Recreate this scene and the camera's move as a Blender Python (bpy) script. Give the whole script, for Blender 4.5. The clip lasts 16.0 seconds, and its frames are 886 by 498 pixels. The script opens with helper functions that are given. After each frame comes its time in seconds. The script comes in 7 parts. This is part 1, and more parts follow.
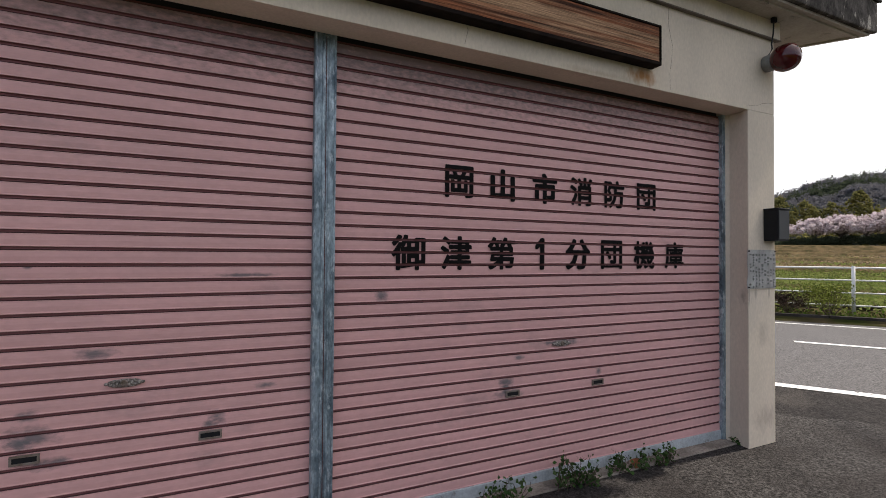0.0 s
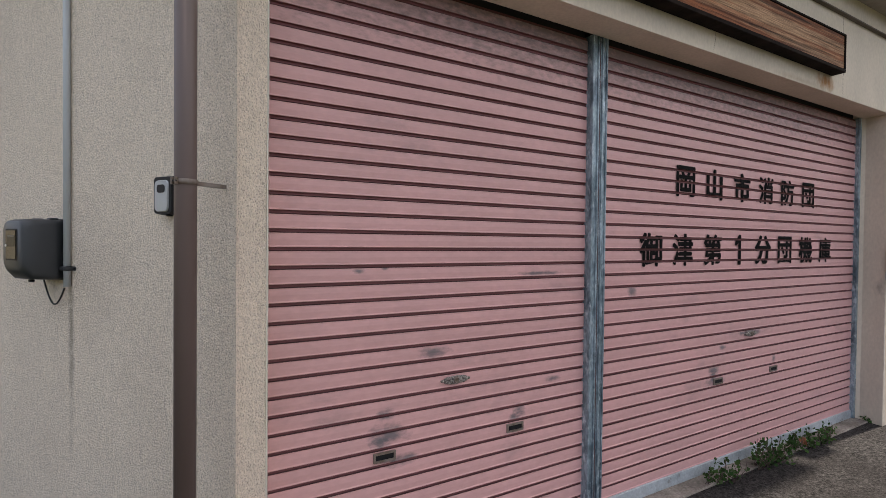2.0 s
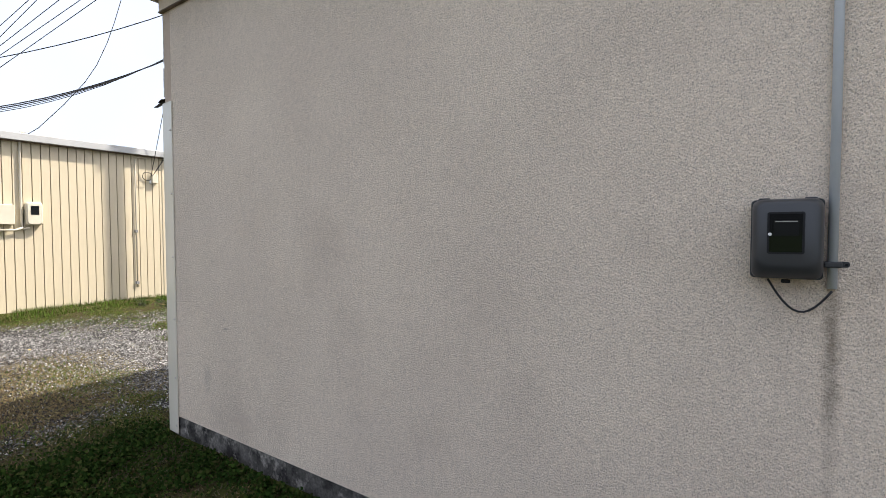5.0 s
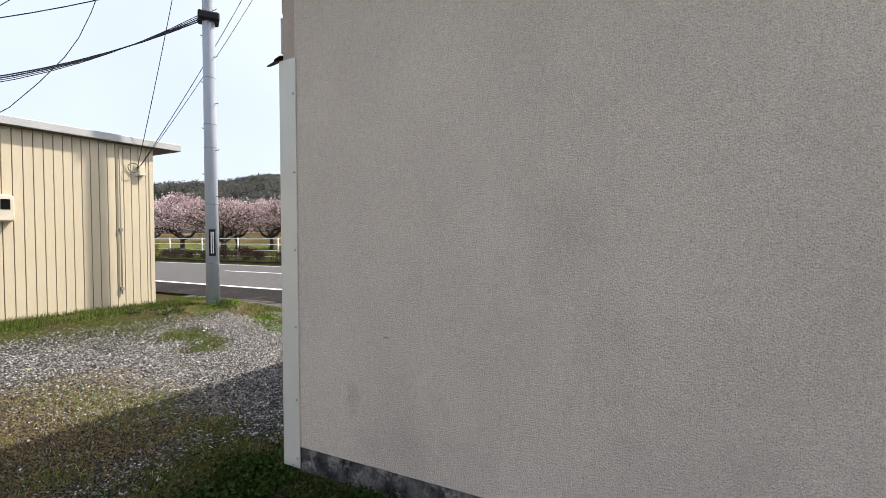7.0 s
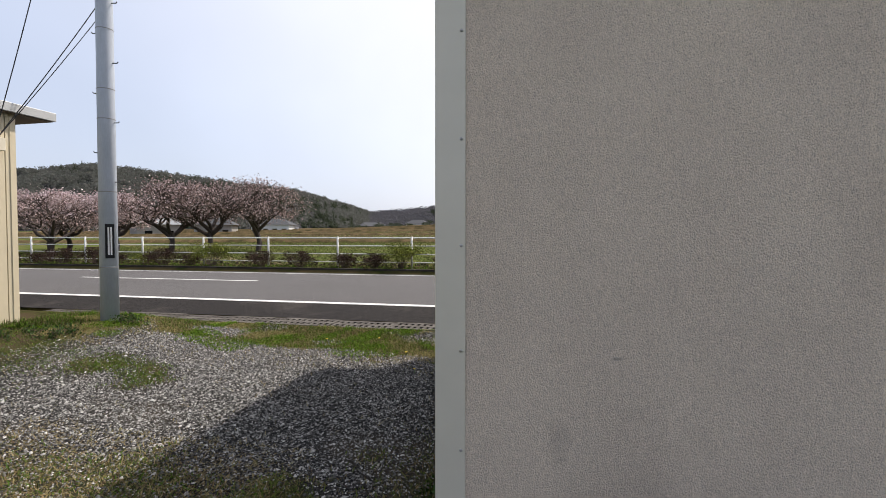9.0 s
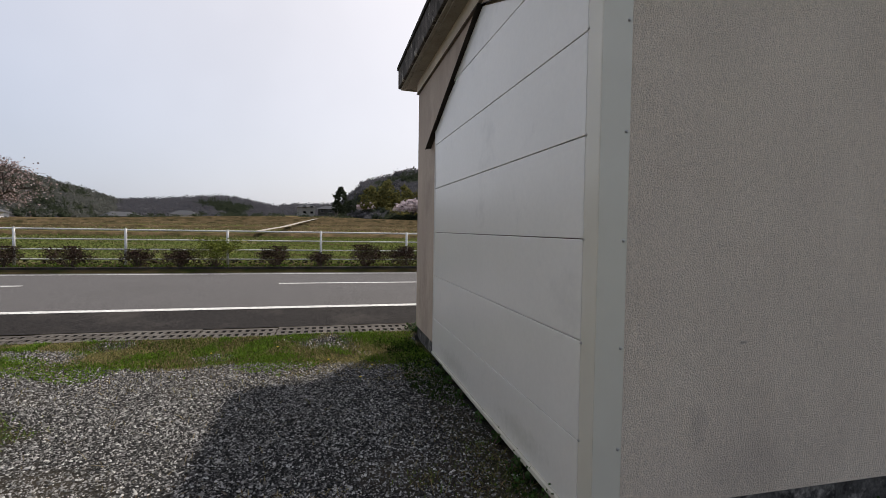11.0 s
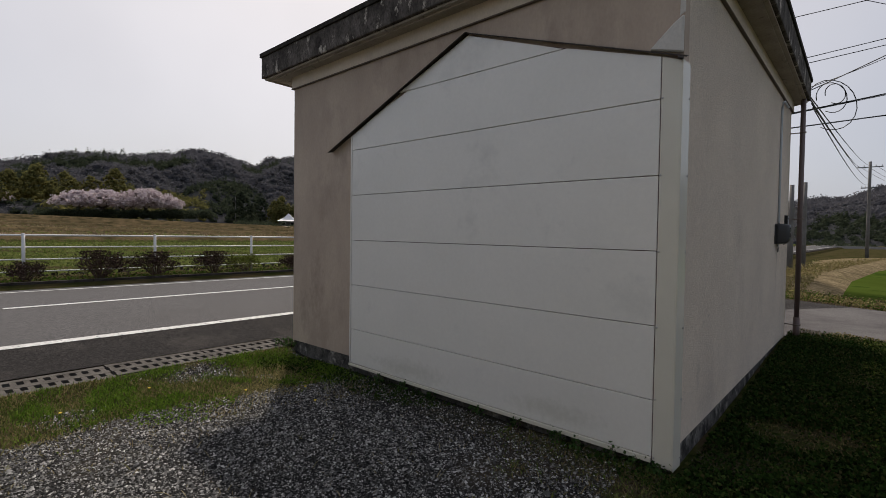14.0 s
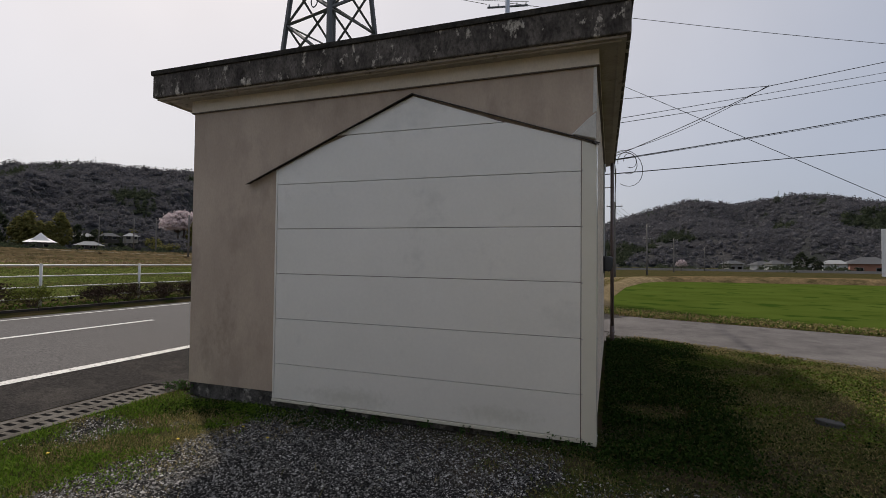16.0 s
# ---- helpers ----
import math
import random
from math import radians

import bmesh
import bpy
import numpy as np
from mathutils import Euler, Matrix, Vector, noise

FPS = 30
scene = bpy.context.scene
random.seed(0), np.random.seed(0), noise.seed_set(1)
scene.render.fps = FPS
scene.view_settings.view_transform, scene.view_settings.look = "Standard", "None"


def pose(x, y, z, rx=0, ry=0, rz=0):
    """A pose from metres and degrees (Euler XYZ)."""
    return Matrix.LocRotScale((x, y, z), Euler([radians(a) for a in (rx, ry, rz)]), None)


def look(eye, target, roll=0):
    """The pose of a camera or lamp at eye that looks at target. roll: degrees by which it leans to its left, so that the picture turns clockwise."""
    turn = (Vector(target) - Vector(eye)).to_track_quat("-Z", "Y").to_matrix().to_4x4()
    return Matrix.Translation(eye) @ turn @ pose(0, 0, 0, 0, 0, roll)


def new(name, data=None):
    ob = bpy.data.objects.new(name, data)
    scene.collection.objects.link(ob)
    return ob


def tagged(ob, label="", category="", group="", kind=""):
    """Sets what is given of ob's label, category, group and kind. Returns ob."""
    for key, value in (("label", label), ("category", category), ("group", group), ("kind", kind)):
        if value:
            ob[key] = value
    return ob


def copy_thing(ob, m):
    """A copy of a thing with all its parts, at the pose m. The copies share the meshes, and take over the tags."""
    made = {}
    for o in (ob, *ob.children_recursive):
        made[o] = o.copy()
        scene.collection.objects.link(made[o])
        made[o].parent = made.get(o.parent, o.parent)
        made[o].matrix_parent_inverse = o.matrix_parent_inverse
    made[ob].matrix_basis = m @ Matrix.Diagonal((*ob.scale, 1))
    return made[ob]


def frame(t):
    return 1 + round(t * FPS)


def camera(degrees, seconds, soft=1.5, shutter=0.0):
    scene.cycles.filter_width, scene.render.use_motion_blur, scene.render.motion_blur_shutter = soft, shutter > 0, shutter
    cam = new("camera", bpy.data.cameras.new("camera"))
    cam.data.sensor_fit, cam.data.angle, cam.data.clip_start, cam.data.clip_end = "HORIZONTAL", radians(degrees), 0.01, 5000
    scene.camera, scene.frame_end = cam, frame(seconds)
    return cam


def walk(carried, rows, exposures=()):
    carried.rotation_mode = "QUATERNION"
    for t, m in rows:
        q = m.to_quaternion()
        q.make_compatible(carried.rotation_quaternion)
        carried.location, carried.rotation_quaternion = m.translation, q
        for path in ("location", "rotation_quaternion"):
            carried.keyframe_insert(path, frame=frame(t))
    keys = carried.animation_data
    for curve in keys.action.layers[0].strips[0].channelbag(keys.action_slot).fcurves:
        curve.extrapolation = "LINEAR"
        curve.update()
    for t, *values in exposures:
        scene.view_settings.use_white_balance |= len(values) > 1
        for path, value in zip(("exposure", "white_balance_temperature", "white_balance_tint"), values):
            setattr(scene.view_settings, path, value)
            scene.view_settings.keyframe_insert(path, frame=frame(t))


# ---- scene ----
# ---- camera ----
cam = camera(85.7, 16.0, 0.8)
PATH = [
    (0, (-0.029, -0.049, 1.496), (0.827, 1.758, 1.529), 0.4),
    (0.5, (-0.431, 0.087, 1.499), (0.493, 1.861, 1.519), 0.4),
    (1, (-0.837, 0.278, 1.498), (0.135, 2.026, 1.503), 0.4),
    (1.5, (-1.151, 0.503, 1.517), (-0.155, 2.238, 1.51), 0.5),
    (2, (-1.52, 0.628, 1.555), (-0.535, 2.368, 1.524), 0.6),
    (2.5, (-1.901, 0.861, 1.518), (-0.947, 2.618, 1.475), 0.6),
    (3, (-2.28, 1.072, 1.52), (-1.388, 2.861, 1.473), 0.4),
    (3.5, (-2.631, 1.275, 1.513), (-1.805, 3.096, 1.47), 0.4),
    (4, (-2.99, 1.576, 1.501), (-2.202, 3.414, 1.466), 0.4),
    (4.5, (-3.301, 1.888, 1.522), (-2.547, 3.74, 1.47), 0.3),
    (5, (-3.563, 2.203, 1.531), (-2.822, 4.059, 1.458), -0.1),
    (7.3, (-4.905, 3.585, 1.375), (-3.91, 5.32, 1.326), -0.2),
    (7.5, (-5.002, 3.754, 1.349), (-3.969, 5.467, 1.305), -0.2),
    (8, (-5.301, 4.14, 1.352), (-4.16, 5.783, 1.31), -0.1),
    (8.5, (-5.555, 4.535, 1.362), (-4.29, 6.083, 1.315), -0.0),
    (9, (-5.767, 4.961, 1.382), (-4.372, 6.394, 1.326), 0.0),
    (9.5, (-6.003, 5.336, 1.38), (-4.482, 6.633, 1.318), 0.0),
    (10, (-6.185, 5.744, 1.35), (-4.528, 6.862, 1.284), 0.0),
    (10.2, (-6.251, 5.91, 1.353), (-4.544, 6.95, 1.286), 0.2),
    (12.5, (-6.687, 7.601, 1.408), (-4.687, 7.617, 1.340), 1.1),
    (13, (-6.675, 7.985, 1.437), (-4.681, 7.841, 1.374), 1.0),
    (13.5, (-6.785, 8.428, 1.438), (-4.810, 8.121, 1.382), 0.9),
    (14, (-6.779, 8.807, 1.419), (-4.842, 8.312, 1.365), 0.8),
    (14.5, (-6.815, 9.177, 1.457), (-4.942, 8.477, 1.404), 0.7),
    (15, (-6.825, 9.520, 1.436), (-5.038, 8.624, 1.413), 0.8),
    (15.5, (-6.747, 9.854, 1.467), (-5.057, 8.784, 1.481), 0.7),
    (16, (-6.735, 10.183, 1.508), (-5.137, 8.981, 1.562), 0.6),
]
EXPOSURES = [(0, 0.60, 6800, 12), (1.5, 0.88, 6900, 12), (3, 1.15, 6900, 12), (5, 1.06, 6720, 12), (7.5, 0.77, 6670, 12), (9, 0.44, 6670, 12), (10, 0.18, 6650, 12), (12.5, -0.16, 6750, 12), (14, -0.34, 6770, 12), (16, -0.35, 6770, 12)]
walk(cam, [(t, look(eye, target, roll)) for t, eye, target, roll in PATH], EXPOSURES)

# ---- world, sun and sky ----
world = bpy.data.worlds.new("overcast_sky")
scene.world = world
world.use_nodes = True
wn, wl = world.node_tree.nodes, world.node_tree.links
sky = wn.new("ShaderNodeTexSky")
sky.sky_type = "NISHITA"
sky.sun_disc = False
sky.sun_elevation, sky.sun_rotation = radians(51), radians(93)
sky.air_density, sky.dust_density, sky.ozone_density = 1.0, 3.0, 1.0
veil = wn.new("ShaderNodeMix")
veil.data_type = "RGBA"
veil.inputs[0].default_value = 0.65
ray = wn.new("ShaderNodeTexCoord")
toward_sun = wn.new("ShaderNodeVectorMath")
toward_sun.operation = "DOT_PRODUCT"
toward_sun.inputs[1].default_value = Vector((2.996, -0.166, 3.8)).normalized()
wl.new(ray.outputs["Generated"], toward_sun.inputs[0])
cloud = wn.new("ShaderNodeMapRange")
cloud.interpolation_type = "SMOOTHSTEP"
cloud.inputs[1].default_value, cloud.inputs[2].default_value = 0.15, 0.95
wl.new(toward_sun.outputs["Value"], cloud.inputs[0])
haze = wn.new("ShaderNodeMix")
haze.data_type = "RGBA"
haze.inputs[6].default_value, haze.inputs[7].default_value = (6.0, 6.8, 8.5, 1), (11.0, 10.9, 11.3, 1)
wl.new(cloud.outputs[0], haze.inputs[0])
billow = wn.new("ShaderNodeTexNoise")
billow.inputs["Scale"].default_value, billow.inputs["Detail"].default_value = 2.2, 4
wl.new(ray.outputs["Generated"], billow.inputs["Vector"])
swell = wn.new("ShaderNodeMapRange")
swell.inputs[1].default_value, swell.inputs[2].default_value = 0.3, 0.7
swell.inputs[3].default_value, swell.inputs[4].default_value = 0.93, 1.07
wl.new(billow.outputs["Fac"], swell.inputs[0])
cover = wn.new("ShaderNodeVectorMath")
cover.operation = "SCALE"
wl.new(haze.outputs[2], cover.inputs[0])
wl.new(swell.outputs[0], cover.inputs[3])
wl.new(cover.outputs[0], veil.inputs[7])
wl.new(sky.outputs[0], veil.inputs[6])
wl.new(veil.outputs[2], wn["Background"].inputs[0])
wn["Background"].inputs[1].default_value = 0.1

SUN_AT = Vector((2.996, -0.166, 3.8))
lamp = new("sun", bpy.data.lights.new("sun", "SUN"))
lamp.matrix_basis = look(SUN_AT * 10, (0, 0, 0))
lamp.data.energy, lamp.data.angle, lamp.data.color = 4.2, radians(1.6), (1, 0.94, 0.85)


# ---- small helpers ----
def mesh_from(name, verts, faces, mat=None, smooth=False):
    me = bpy.data.meshes.new(name)
    me.from_pydata([tuple(v) for v in verts], [], faces)
    me.update()
    if mat:
        me.materials.append(mat)
    if smooth:
        me.shade_smooth()
    return me


def bm_mesh(name, bm, mat=None, smooth=False):
    bmesh.ops.recalc_face_normals(bm, faces=bm.faces)
    me = bpy.data.meshes.new(name)
    bm.to_mesh(me)
    bm.free()
    if mat:
        me.materials.append(mat)
    if smooth:
        me.shade_smooth()
    return me


def part(name, bm, material, parent, label="", smooth=False):
    me = bm if isinstance(bm, bpy.types.Mesh) else bm_mesh(name, bm, None, smooth)
    if material and not me.materials:
        me.materials.append(material)
    ob = new(name, me)
    ob.parent = parent
    if label:
        ob["label"] = label
    return ob


def thing(name, at=(0, 0, 0), turn=0, **tags):
    ob = new(name)
    ob.empty_display_size = 0.1
    ob.matrix_basis = pose(*at, 0, 0, turn)
    return tagged(ob, **tags)


def prism(pts, z0, z1, bevel=0.0, into=None):
    """An upright prism over a polygon."""
    bm = into or bmesh.new()
    lo = [bm.verts.new((x, y, z0)) for x, y in pts]
    hi = [bm.verts.new((x, y, z1)) for x, y in pts]
    made = [bm.faces.new(lo[::-1]), bm.faces.new(hi)]
    n = len(pts)
    made += [bm.faces.new((lo[i], lo[(i + 1) % n], hi[(i + 1) % n], hi[i])) for i in range(n)]
    if bevel:
        edges = list({e for f in made for e in f.edges})
        bmesh.ops.bevel(bm, geom=edges, offset=bevel, segments=2, affect="EDGES", profile=0.5)
    return bm


def box(x0, x1, y0, y1, z0, z1, bevel=0.0, into=None):
    return prism([(x0, y0), (x1, y0), (x1, y1), (x0, y1)], z0, z1, bevel, into)


def tube(points, radius, sides=8, caps=True, into=None, taper=None):
    """A round bar along a line of points."""
    bm = into or bmesh.new()
    pts = [Vector(p) for p in points]
    rings = []
    for i, p in enumerate(pts):
        d = (pts[min(i + 1, len(pts) - 1)] - pts[max(i - 1, 0)]).normalized()
        a = d.orthogonal().normalized() if abs(d.z) > 0.9 else d.cross(Vector((0, 0, 1))).normalized()
        b = d.cross(a)
        r = radius if taper is None else radius + (taper - radius) * i / (len(pts) - 1)
        rings.append([bm.verts.new(p + r * (math.cos(k * math.tau / sides) * a + math.sin(k * math.tau / sides) * b)) for k in range(sides)])
    for r0, r1 in zip(rings, rings[1:]):
        for k in range(sides):
            bm.faces.new((r0[k], r0[(k + 1) % sides], r1[(k + 1) % sides], r1[k]))
    if caps:
        bm.faces.new(rings[0][::-1])
        bm.faces.new(rings[-1])
    return bm


def lathe(profile, sides=20):
    """A turned shape about z from (radius, height) pairs."""
    bm = bmesh.new()
    rings = [[bm.verts.new((max(r, 1e-4) * math.cos(k * math.tau / sides), max(r, 1e-4) * math.sin(k * math.tau / sides), z)) for k in range(sides)] for r, z in profile]
    for r0, r1 in zip(rings, rings[1:]):
        for k in range(sides):
            bm.faces.new((r0[k], r0[(k + 1) % sides], r1[(k + 1) % sides], r1[k]))
    bm.faces.new(rings[0][::-1])
    bm.faces.new(rings[-1])
    return bm


def sag(p, q, drop, n=14):
    p, q = Vector(p), Vector(q)
    return [p.lerp(q, i / n) - Vector((0, 0, drop * 4 * (i / n) * (1 - i / n))) for i in range(n + 1)]


def smooth(lo, hi, x):
    k = min(max((x - lo) / (hi - lo), 0), 1)
    return k * k * (3 - 2 * k)


# road-wise axes: a across to the road, b along it
WX, UX = Vector((0.832, 0.555, 0)), Vector((-0.555, 0.832, 0))


def at(a, b, z=0.0):
    return WX * a + UX * b + Vector((0, 0, z))


def ab(x, y):
    return 0.832 * x + 0.555 * y, -0.555 * x + 0.832 * y


# ---- materials ----
def material(name, colour, rough=0.8, metal=0.0, second=None, scale=4.0, amount=0.5, fine=None, fine_amount=0.12, bump=0.0, bump_scale=80.0, spec=0.5, stretch=(1, 1, 1), per_object=0.0, per_island=0.0, third=None, third_scale=1.0, third_cut=(0.5, 0.7), stains=(), pits=None):
    m = bpy.data.materials.new(name)
    m.use_nodes = True
    n, l = m.node_tree.nodes, m.node_tree.links
    p = n["Principled BSDF"]
    p.inputs["Roughness"].default_value, p.inputs["Metallic"].default_value = rough, metal
    p.inputs["Specular IOR Level"].default_value = spec
    tc = n.new("ShaderNodeTexCoord")
    mp = n.new("ShaderNodeMapping")
    mp.inputs["Scale"].default_value = stretch
    geo = n.new("ShaderNodeNewGeometry")
    l.new(geo.outputs["Position"] if per_island >= 0 else tc.outputs["Object"], mp.inputs[0])

    def mix(fac, a, b, kind="MIX"):
        x = n.new("ShaderNodeMix")
        x.data_type, x.blend_type = "RGBA", kind
        for k, v in ((0, fac), (6, a), (7, b)):
            if hasattr(v, "links"):
                l.new(v, x.inputs[k])
            else:
                x.inputs[k].default_value = v if k == 0 else (*v, 1)
        return x.outputs[2]

    def noise_of(s, detail=5, rough_=0.6):
        x = n.new("ShaderNodeTexNoise")
        x.inputs["Scale"].default_value, x.inputs["Detail"].default_value, x.inputs["Roughness"].default_value = s, detail, rough_
        l.new(mp.outputs[0], x.inputs["Vector"])
        return x.outputs["Fac"]

    def ramp(v, lo, hi):
        x = n.new("ShaderNodeMapRange")
        x.inputs[1].default_value, x.inputs[2].default_value = lo, hi
        l.new(v, x.inputs[0])
        return x.outputs[0]

    def times(v, k):
        x = n.new("ShaderNodeMath")
        x.operation = "MULTIPLY"
        l.new(v, x.inputs[0])
        x.inputs[1].default_value = k
        return x.outputs[0]

    col = None
    second = second or tuple(c * 0.8 for c in colour)
    col = mix(times(ramp(noise_of(scale), 0.35, 0.65), amount), colour, second)
    if third:
        col = mix(ramp(noise_of(third_scale, 6, 0.65), *third_cut), col, third)
    for centre, size, tint, strength in stains:
        # a smudge with a ragged edge round a spot
        d = n.new("ShaderNodeVectorMath")
        d.operation = "SUBTRACT"
        l.new(geo.outputs["Position"], d.inputs[0])
        d.inputs[1].default_value = centre
        e = n.new("ShaderNodeVectorMath")
        e.operation = "DIVIDE"
        l.new(d.outputs[0], e.inputs[0])
        e.inputs[1].default_value = size
        g = n.new("ShaderNodeVectorMath")
        g.operation = "LENGTH"
        l.new(e.outputs[0], g.inputs[0])
        add = n.new("ShaderNodeMath")
        add.operation = "MULTIPLY_ADD"
        l.new(noise_of(22, 5), add.inputs[0])
        add.inputs[1].default_value = 1.6
        l.new(g.outputs["Value"], add.inputs[2])
        r_ = n.new("ShaderNodeMapRange")
        r_.inputs[1].default_value, r_.inputs[2].default_value = 1.0, 1.75
        r_.inputs[3].default_value, r_.inputs[4].default_value = strength, 0.0
        l.new(add.outputs[0], r_.inputs[0])
        col = mix(r_.outputs[0], col, tint)
    if fine:
        f = n.new("ShaderNodeMapRange")
        f.inputs[1].default_value, f.inputs[2].default_value = 0.3, 0.7
        f.inputs[3].default_value, f.inputs[4].default_value = 1 - fine_amount, 1 + fine_amount
        l.new(noise_of(fine, 3), f.inputs[0])
        x = n.new("ShaderNodeVectorMath")
        x.operation = "SCALE"
        l.new(col, x.inputs[0])
        l.new(f.outputs[0], x.inputs[3])
        col = x.outputs[0]
    if pits:
        # random dark specks in the colour, standing for hollows between the grains
        pit = n.new("ShaderNodeMapRange")
        pit.inputs[1].default_value, pit.inputs[2].default_value = 0.32, 0.48
        pit.inputs[3].default_value, pit.inputs[4].default_value = 1 - pits[1], 1.0
        l.new(noise_of(pits[0], 2, 0.5), pit.inputs[0])
        x = n.new("ShaderNodeVectorMath")
        x.operation = "SCALE"
        l.new(col, x.inputs[0])
        l.new(pit.outputs[0], x.inputs[3])
        col = x.outputs[0]
    for amount_, out in ((per_object, n.new("ShaderNodeObjectInfo").outputs["Random"]), (max(per_island, 0), geo.outputs["Random Per Island"])):
        if amount_:
            f = n.new("ShaderNodeMapRange")
            f.inputs[3].default_value, f.inputs[4].default_value = 1 - amount_, 1 + amount_
            l.new(out, f.inputs[0])
            x = n.new("ShaderNodeVectorMath")
            x.operation = "SCALE"
            l.new(col, x.inputs[0])
            l.new(f.outputs[0], x.inputs[3])
            col = x.outputs[0]
    l.new(col, p.inputs["Base Color"])
    if bump:
        b = n.new("ShaderNodeBump")
        b.inputs["Strength"].default_value, b.inputs["Distance"].default_value = min(1.0, bump * 100), bump
        l.new(noise_of(bump_scale, 3), b.inputs["Height"])
        l.new(b.outputs[0], p.inputs["Normal"])
    return m


def island_material(name, colours, rough=0.95, spec=0.04, thin=0.0):
    """One of several colours for each loose piece of a mesh."""
    m = bpy.data.materials.new(name)
    m.use_nodes = True
    n, l = m.node_tree.nodes, m.node_tree.links
    p = n["Principled BSDF"]
    p.inputs["Roughness"].default_value = rough
    p.inputs["Specular IOR Level"].default_value = spec
    geo = n.new("ShaderNodeNewGeometry")
    r = n.new("ShaderNodeValToRGB")
    l.new(geo.outputs["Random Per Island"], r.inputs[0])
    while len(r.color_ramp.elements) < len(colours):
        r.color_ramp.elements.new(0.5)
    for i, (e, c) in enumerate(zip(r.color_ramp.elements, colours)):
        e.position, e.color = i / max(len(colours) - 1, 1), (*c, 1)
    l.new(r.outputs[0], p.inputs["Base Color"])
    if thin:
        # petals and leaves let part of the light through
        tr_ = n.new("ShaderNodeBsdfTranslucent")
        l.new(r.outputs[0], tr_.inputs[0])
        mx = n.new("ShaderNodeMixShader")
        mx.inputs[0].default_value = thin
        l.new(p.outputs[0], mx.inputs[1])
        l.new(tr_.outputs[0], mx.inputs[2])
        l.new(mx.outputs[0], n["Material Output"].inputs[0])
    return m


M = {}
GRIME, STREAK = (0.13, 0.125, 0.12), (0.17, 0.135, 0.095)
M["stucco"] = material("rough_cast_stucco", (0.77, 0.665, 0.545), 0.95, second=(0.67, 0.575, 0.475), scale=1.1, amount=0.75, fine=60, fine_amount=0.10, bump=0.012, bump_scale=150, spec=0.2, pits=(230, 0.42), third=(0.59, 0.505, 0.415), third_scale=0.9, third_cut=(0.54, 0.8), stretch=(1, 1, 0.75), stains=(((-1.888, 3.128, 1.18), (0.032, 0.032, 0.30), STREAK, 0.6), ((-1.888, 3.128, 0.9), (0.028, 0.028, 0.4), STREAK, 0.22), ((-3.735, 5.93, 0.836), (0.035, 0.035, 0.012), GRIME, 0.9), ((-3.88, 6.15, 0.43), (0.06, 0.09, 0.14), GRIME, 0.24), ((-3.70, 5.85, 0.2), (0.3, 0.4, 0.2), GRIME, 0.12), ((-2.2, 3.62, 1.5), (0.1, 0.15, 0.12), GRIME, 0.08)))
M["plaster"] = material("painted_mortar", (0.62, 0.535, 0.43), 0.9, second=(0.51, 0.445, 0.36), scale=2.2, amount=0.7, fine=60, fine_amount=0.07, bump=0.003, bump_scale=45, third=(0.44, 0.385, 0.32), third_scale=1.6, third_cut=(0.56, 0.78), stretch=(1, 1, 0.5), stains=[((2.56, 2.28, 2.73), (0.16, 0.12, 0.07), (0.33, 0.15, 0.045), 0.95), ((2.2, 2.28, 2.68), (0.5, 0.1, 0.03), (0.25, 0.17, 0.10), 0.35), ((3.70, 2.28, 1.2), (0.012, 0.1, 0.09), (0.17, 0.15, 0.13), 0.7), ((3.78, 2.28, 1.22), (0.02, 0.1, 0.06), (0.2, 0.18, 0.155), 0.6), ((3.95, 2.28, 1.22), (0.016, 0.1, 0.07), (0.2, 0.18, 0.155), 0.6), ((3.9, 2.28, 0.25), (0.2, 0.2, 0.12), (0.3, 0.25, 0.2), 0.5), ((3.86, 2.28, 0.9), (0.08, 0.1, 0.12), (0.33, 0.28, 0.23), 0.5)])
# tone lowered against ground bounce: under-eave shade is partly in the colour
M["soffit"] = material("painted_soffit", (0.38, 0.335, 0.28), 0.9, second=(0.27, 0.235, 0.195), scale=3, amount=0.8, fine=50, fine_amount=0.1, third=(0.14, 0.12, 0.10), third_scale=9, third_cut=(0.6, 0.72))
# brown of the painted cornice shadow line, also used for the plaster cracks
M["moulding"] = material("cornice_shadow_and_crack_brown", (0.15, 0.12, 0.095), 0.9, second=(0.10, 0.08, 0.065), scale=6, amount=0.8)
M["concrete"] = material("weathered_concrete", (0.135, 0.12, 0.108), 0.95, second=(0.045, 0.04, 0.036), scale=6.5, amount=1.0, fine=45, fine_amount=0.35, bump=0.008, bump_scale=34, third=(0.42, 0.385, 0.33), third_scale=8.5, third_cut=(0.575, 0.64), stretch=(1, 1, 0.6), spec=0.1, pits=(26, 0.5))
M["mossy"] = material("black_mossy_coping", (0.025, 0.024, 0.022), 0.95, second=(0.06, 0.054, 0.046), scale=12, amount=0.9, fine=45, fine_amount=0.3, bump=0.01, bump_scale=35, spec=0.05)
M["footing"] = material("stained_concrete_footing", (0.125, 0.12, 0.112), 0.95, second=(0.028, 0.027, 0.026), scale=7, amount=1.0, fine=60, fine_amount=0.3, bump=0.005, bump_scale=60, third=(0.30, 0.285, 0.26), third_scale=9, third_cut=(0.53, 0.68), spec=0.08)
